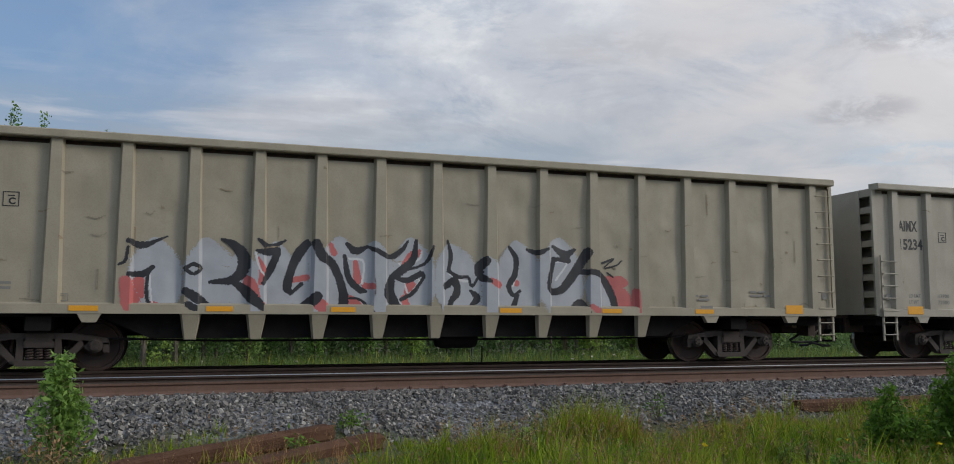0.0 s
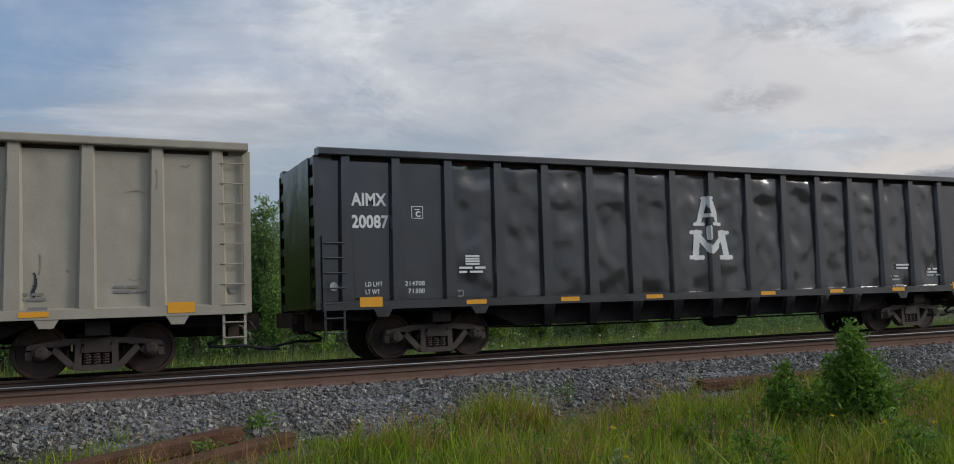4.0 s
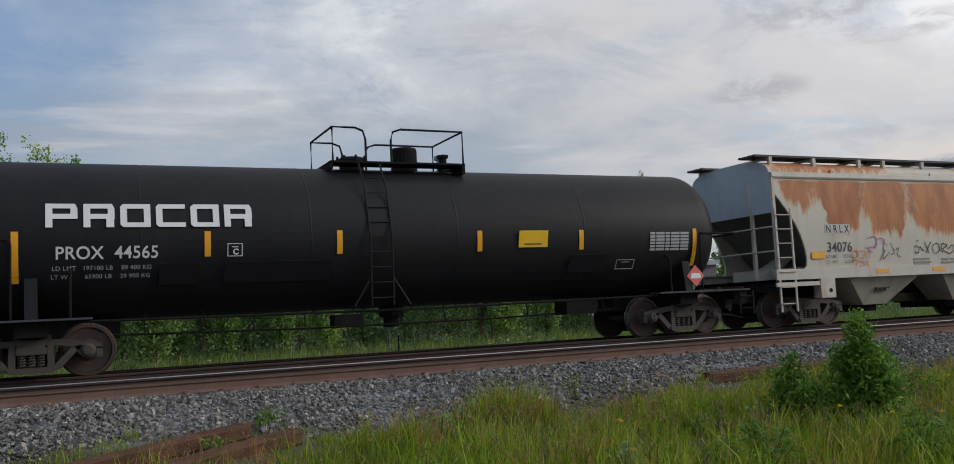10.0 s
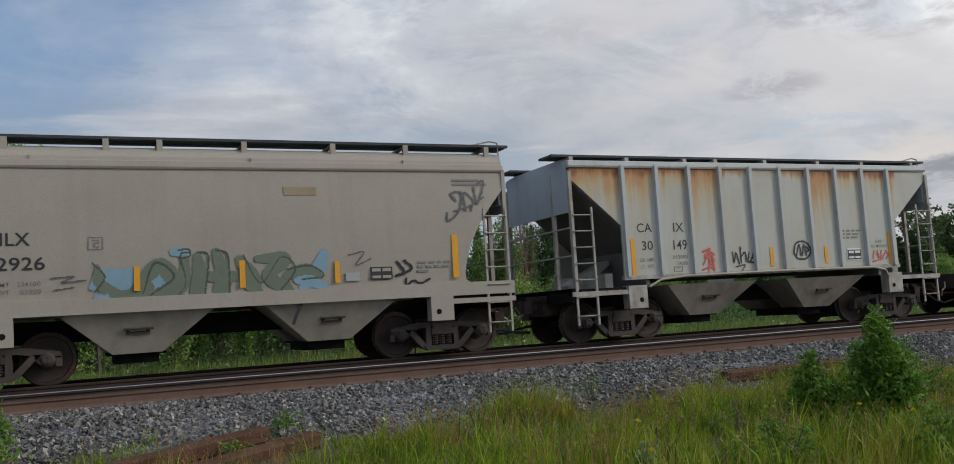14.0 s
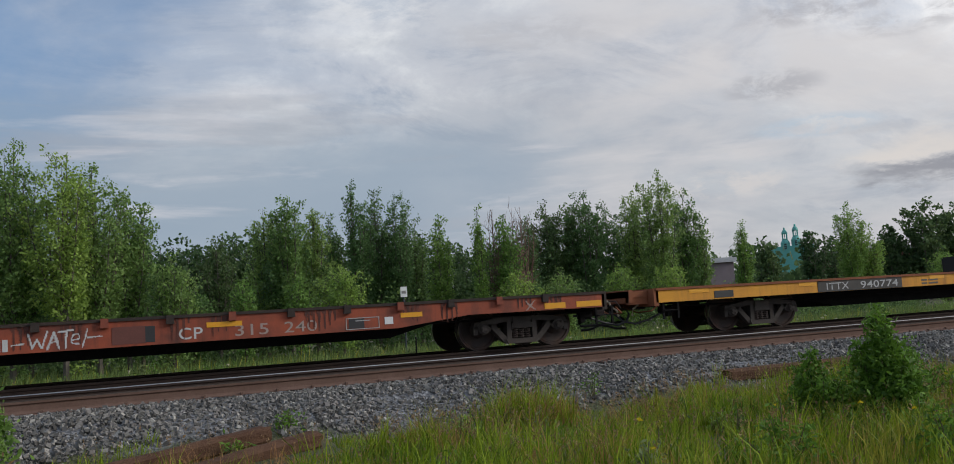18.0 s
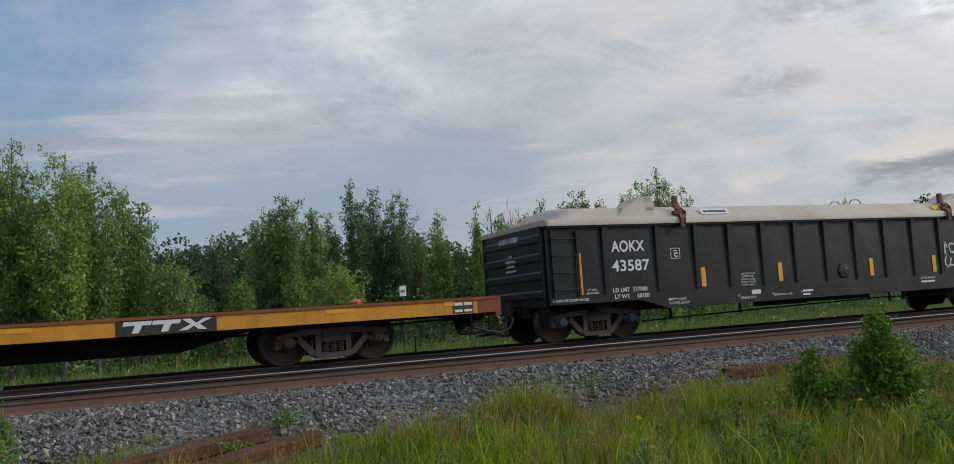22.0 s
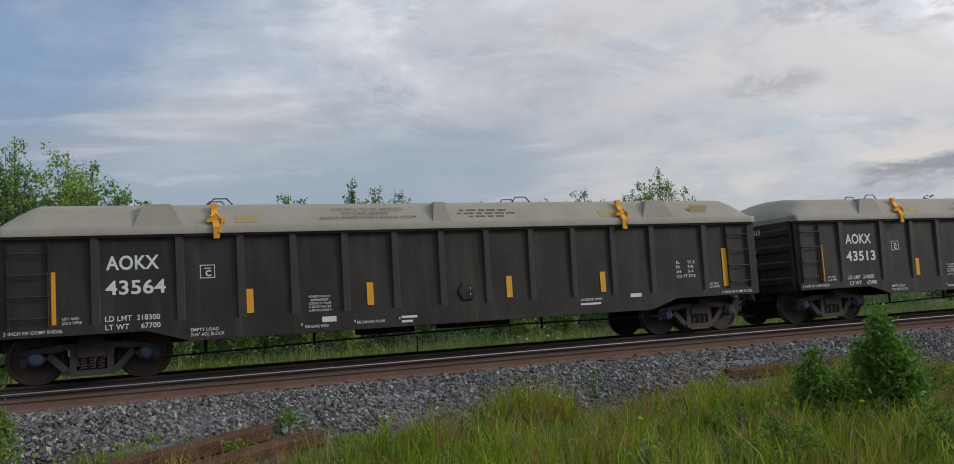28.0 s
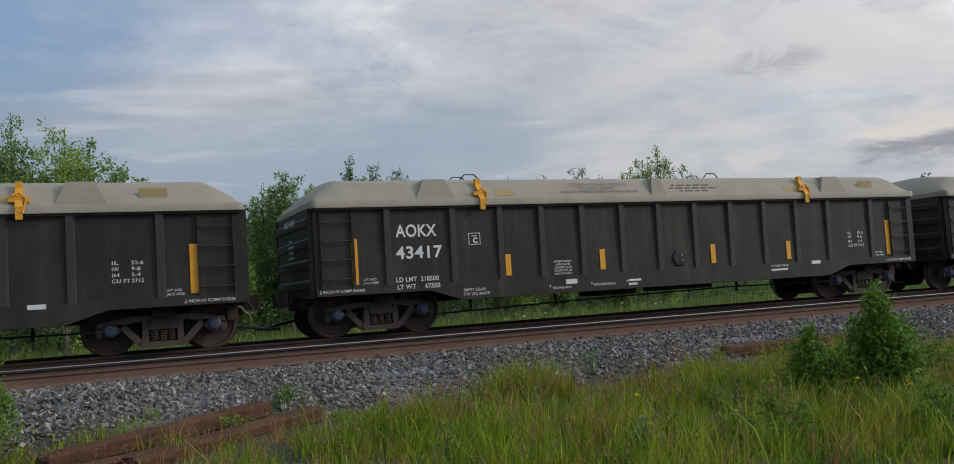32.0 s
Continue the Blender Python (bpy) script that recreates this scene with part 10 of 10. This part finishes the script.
chalk_word()
put("dark_field", plate_mesh(0.55, 0.30, REDDARK), c9, -0.42, -1.553, 0.64)
put("dark_field", plate_mesh(0.16, 0.28, BLACKPAINT), c9, 0.12, -1.554, 0.65)
soot = Spray(c9, lambda x, z: -1.5512)
for k in range(34):
    px = -9.6 + 0.57 * k + 0.2 * math.sin(k * 2.1)
    low = 0.80 if abs(px) > 6.3 else 0.64
    if math.sin(k * 4.7) > 0.1:
        for q in range(7):
            qx = px + 0.05 * (q - 3) + 0.02 * math.sin(k * 5 + q * 3)
            soot(SOOT, (qx, 1.02, 0.045), (qx, 1.0 - (1.0 - low) * (0.5 + 0.45 * math.sin(k * 1.7 + q * 2.9)), 0.015))
soot.done("dark sooty runs on the red sill")
c10 = flat_car(165.65, 13.2, 9.85, YELLOW, DECKRUST, "long worn yellow flat car with white lettering", False)
put("black_field", plate_mesh(2.85, 0.28, FIELDBLACK), c10, -8.46, -1.556, 0.775)
lettering(c10, "ITTX", -8.20, 0.82, -1.562, 0.17, DUSTWHITE, 0.76, 0.01)
lettering(c10, "940774", -7.06, 0.82, -1.562, 0.17, DUSTWHITE, 1.30, 0.01)
put("black_field", plate_mesh(1.68, 0.28, FIELDBLACK), c10, 5.93, -1.556, 0.775)
for k in range(3):
    bm = prism(bmesh.new(), [(0, 0.20), (0.46, 0.20), (0.44, 0.13), (0.30, 0.13), (0.24, 0.0), (0.12, 0.0), (0.18, 0.13), (-0.02, 0.13)] if k < 2 else [(0, 0.20), (0.14, 0.20), (0.24, 0.12), (0.38, 0.20), (0.52, 0.20), (0.30, 0.10), (0.42, 0.0), (0.28, 0.0), (0.20, 0.07), (0.08, 0.0), (-0.06, 0.0), (0.14, 0.10)], "y", -0.003, 0.003)
    part("mark_block", bm, WHITEPAINT, c10, "white block of the painted company mark").matrix_basis = pose(6.06 + 0.48 * k, -1.564, 0.815)
for px in (-12.3, -9.05, -4.6, -1.2, 0.7, 2.4, 4.1, 9.6, 12.0):
    reflector(c10, px, 0.94, -1.556, 0.55, 0.09)
bars(c10, -4.9, 0.90, -1.556, [(0.2, 0.34), (0.2, 0.34)], LIDMARK)
put("dark_field", plate_mesh(0.55, 0.16, BLACKPAINT), c10, -11.6, -1.556, 0.80)
bm = box(bmesh.new(), -13.78, -13.2, -1.32, 1.32, 0.92, 1.06)
box(bm, -13.78, -13.2, -1.30, -1.20, 0.76, 0.92)
box(bm, -13.78, -13.68, -1.35, 1.35, 0.80, 1.09)
part("end_platform", bm, DECKRUST, c10, "rusty end platform")
put("rusty_end", plate_mesh(0.45, 0.27, DECKRUST), c10, 12.75, -1.556, 0.775)
for car, s in ((c9, 1), (c9, -1), (c10, 1), (c10, -1)):
    end = 9.85 if car is c9 else 13.2
    hose = [(-0.85, -0.95, 0.60), (-0.55, -1.0, 0.56), (-0.1, -1.02, 0.40), (0.25, -1.0, 0.33), (0.52, -0.95, 0.40), (0.66, -0.85, 0.56), (0.72, -0.7, 0.62)]
    part("trainline_hose", rod(bmesh.new(), [(s * (end + px), py, pz) for px, py, pz in hose], 0.026, 7), RUBBER, car)
    cock = [(0.02, -0.9, 0.90), (0.10, -0.95, 0.84), (0.12, -0.97, 0.74), (0.26, -0.98, 0.66), (0.30, -0.98, 0.52)]
    part("air_pipe", rod(bmesh.new(), [(s * (end + px), py, pz) for px, py, pz in cock], 0.022, 7), CREAM, car)
    part("uncoupling_lever", rod(bmesh.new(), [(s * (end - 0.1), -1.5, 0.74), (s * (end + 0.08), -1.45, 0.60), (s * (end + 0.1), -0.9, 0.58), (s * (end + 0.14), -0.15, 0.78)], 0.016, 6), DECKRUST, car)
    part("reservoir_valve", box(rod(bmesh.new(), [(s * (end - 0.75), -1.0, 0.60), (s * (end - 0.45), -1.0, 0.60)], 0.09, 10), s * (end - 0.68) - 0.05, s * (end - 0.68) + 0.05, -1.06, -0.94, 0.45, 0.62), UNDER, car)
data_plate(c10, 12.2, 0.79, -1.556, WHITEPAINT)
BINBLACK = plain("sooty_black_bin_steel", (0.010, 0.010, 0.011), 0.7)
load = part("load_bin", box(bmesh.new(), -0.63, 0.93, -0.50, 1.10, 1.08, 1.12), BINBLACK, c10, "black open steel bin on the deck")
for name, size in (("bin_wall", (-0.68, 0.98, -0.55, -0.50, 1.08, 1.60)), ("bin_wall", (-0.68, 0.98, 1.10, 1.15, 1.08, 1.56)), ("bin_wall", (-0.68, -0.63, -0.50, 1.10, 1.08, 1.60)), ("bin_wall", (0.93, 0.98, -0.50, 1.10, 1.08, 1.60)), ("bin_rim", (-0.20, 1.02, -0.60, -0.49, 1.60, 1.64)), ("bin_latch", (0.70, 0.74, -0.57, -0.55, 1.46, 1.56))):
    part(name, box(bmesh.new(), *size), DUSTWHITE if name == "bin_latch" else BINBLACK, load)
part("load_rag", lathe(bmesh.new(), [(0.02, 1.09), (0.10, 1.10), (0.12, 1.15), (0.05, 1.20)], "z", 9), REDSPRAY2, c10, "red rag on the deck").matrix_basis = pose(10.3, -1.2, 0)
LOW = []
for x, number, weights, kind in ((187.95, "43587", ("217900", " 68100"), 0), (205.06, "43607", ("218100", " 67900"), 1), (222.1, "43564", ("218300", " 67700"), 2), (239.2, "43513", ("218600", " 67400"), 2), (256.3, "43417", ("218500", " 67500"), 2), (273.4, "", ("", ""), 2)):
    gon = low_gondola(x, number, weights, "black low-sided gondola with " + ("clean white lid and rusty clamps", "arched white lid and rusty clamps", "dusty beige lid and orange clamps")[kind], *((DUSTYBLACK, POSTLIT) if kind == 2 else (CLEANBLACK, CLEANBLACK)))
    lid(gon, kind)
    LOW.append(gon)
g = Spray(LOW[0], lambda x, z: -1.575 if min(abs(x - p) for p in POSTS) < 0.11 else -1.506)


def graffiti_white():
    g(WHITESPRAY, (4.25, 1.70, 0.035), (4.19, 1.81, 0.035), (4.11, 1.78, 0.035), (4.08, 1.62, 0.035), (4.16, 1.52, 0.035), (4.06, 1.55, 0.035))
    g(WHITESPRAY, (4.16, 1.52, 0.035), (4.06, 1.37, 0.035), (4.05, 1.24, 0.035), (4.16, 1.16, 0.035), (4.30, 1.22, 0.035), (4.36, 1.40, 0.035))
    g(WHITESPRAY, (4.36, 1.59, 0.035), (4.33, 1.73, 0.035), (4.45, 1.78, 0.035), (4.55, 1.71, 0.035), (4.56, 1.57, 0.035), (4.38, 1.55, 0.035), (4.60, 1.48, 0.035), (4.56, 1.30, 0.035), (4.43, 1.20, 0.035), (4.33, 1.21, 0.035))
    g(WHITESPRAY, (4.56, 1.57, 0.035), (4.71, 1.58, 0.035), (4.70, 1.48, 0.035), (4.50, 1.42, 0.035), (4.81, 1.44, 0.035), (4.90, 1.32, 0.035), (4.87, 1.12, 0.035), (4.75, 1.05, 0.035), (4.60, 1.12, 0.035), (4.50, 1.20, 0.035))
    g(WHITESPRAY, (5.35, 1.57, 0.035), (5.29, 1.72, 0.035), (5.16, 1.74, 0.035), (5.09, 1.62, 0.035), (5.13, 1.47, 0.035), (5.19, 1.38, 0.035), (5.08, 1.25, 0.035), (5.10, 1.07, 0.035), (5.24, 0.98, 0.035), (5.35, 1.00, 0.035), (5.37, 1.13, 0.035))
    g(WHITESPRAY, (5.35, 1.57, 0.035), (5.42, 1.73, 0.035), (5.55, 1.72, 0.035), (5.60, 1.59, 0.035), (5.55, 1.43, 0.035), (5.49, 1.36, 0.035), (5.63, 1.24, 0.035), (5.65, 1.08, 0.035), (5.55, 0.97, 0.035), (5.39, 0.99, 0.035), (5.35, 1.06, 0.035))
    g(WHITESPRAY, (5.35, 1.49, 0.025), (5.35, 1.37, 0.025))
    g(WHITESPRAY, (5.28, 1.44, 0.025), (5.41, 1.43, 0.025))
    g(WHITESPRAY, (5.29, 0.99, 0.025), (5.31, 1.24, 0.025), (5.37, 1.29, 0.025), (5.42, 1.23, 0.025), (5.46, 1.00, 0.025))
    g(WHITESPRAY, (5.66, 1.35, 0.025), (5.81, 1.27, 0.025), (6.05, 1.09, 0.025), (6.10, 0.96, 0.025))
    g(WHITESPRAY, (5.69, 1.26, 0.025), (5.81, 1.18, 0.025), (5.98, 1.06, 0.025))
    g(WHITESPRAY, (5.79, 1.30, 0.025), (5.85, 1.15, 0.025), (5.90, 1.24, 0.025), (5.97, 1.07, 0.025), (6.03, 1.13, 0.025))
    g.done("white spray outlines of rounded letters")


graffiti_white()


# ---- what moves ----
def motions():
    """The train rolls along its track towards -x; every wheelset turns with the way that its car has gone."""
    for car, x in CARS:
        walk(car, [(t, pose(x + rolled(t), TRACK_Y, RAIL_Z)) for t in range(0, 33)])
    times, t = [0.0], 0.0
    while t < 32.0:
        t = min(32.0, t + radians(80) * WHEEL_R / -(rolled(t + 0.01) - rolled(t)) * 0.01)
        times.append(round(t * FPS) / FPS)
    for w, x in WHEELS:
        walk(w, [(t, pose(x, 0, 0, 0, math.degrees(rolled(t) / WHEEL_R), 0)) for t in times])


motions()
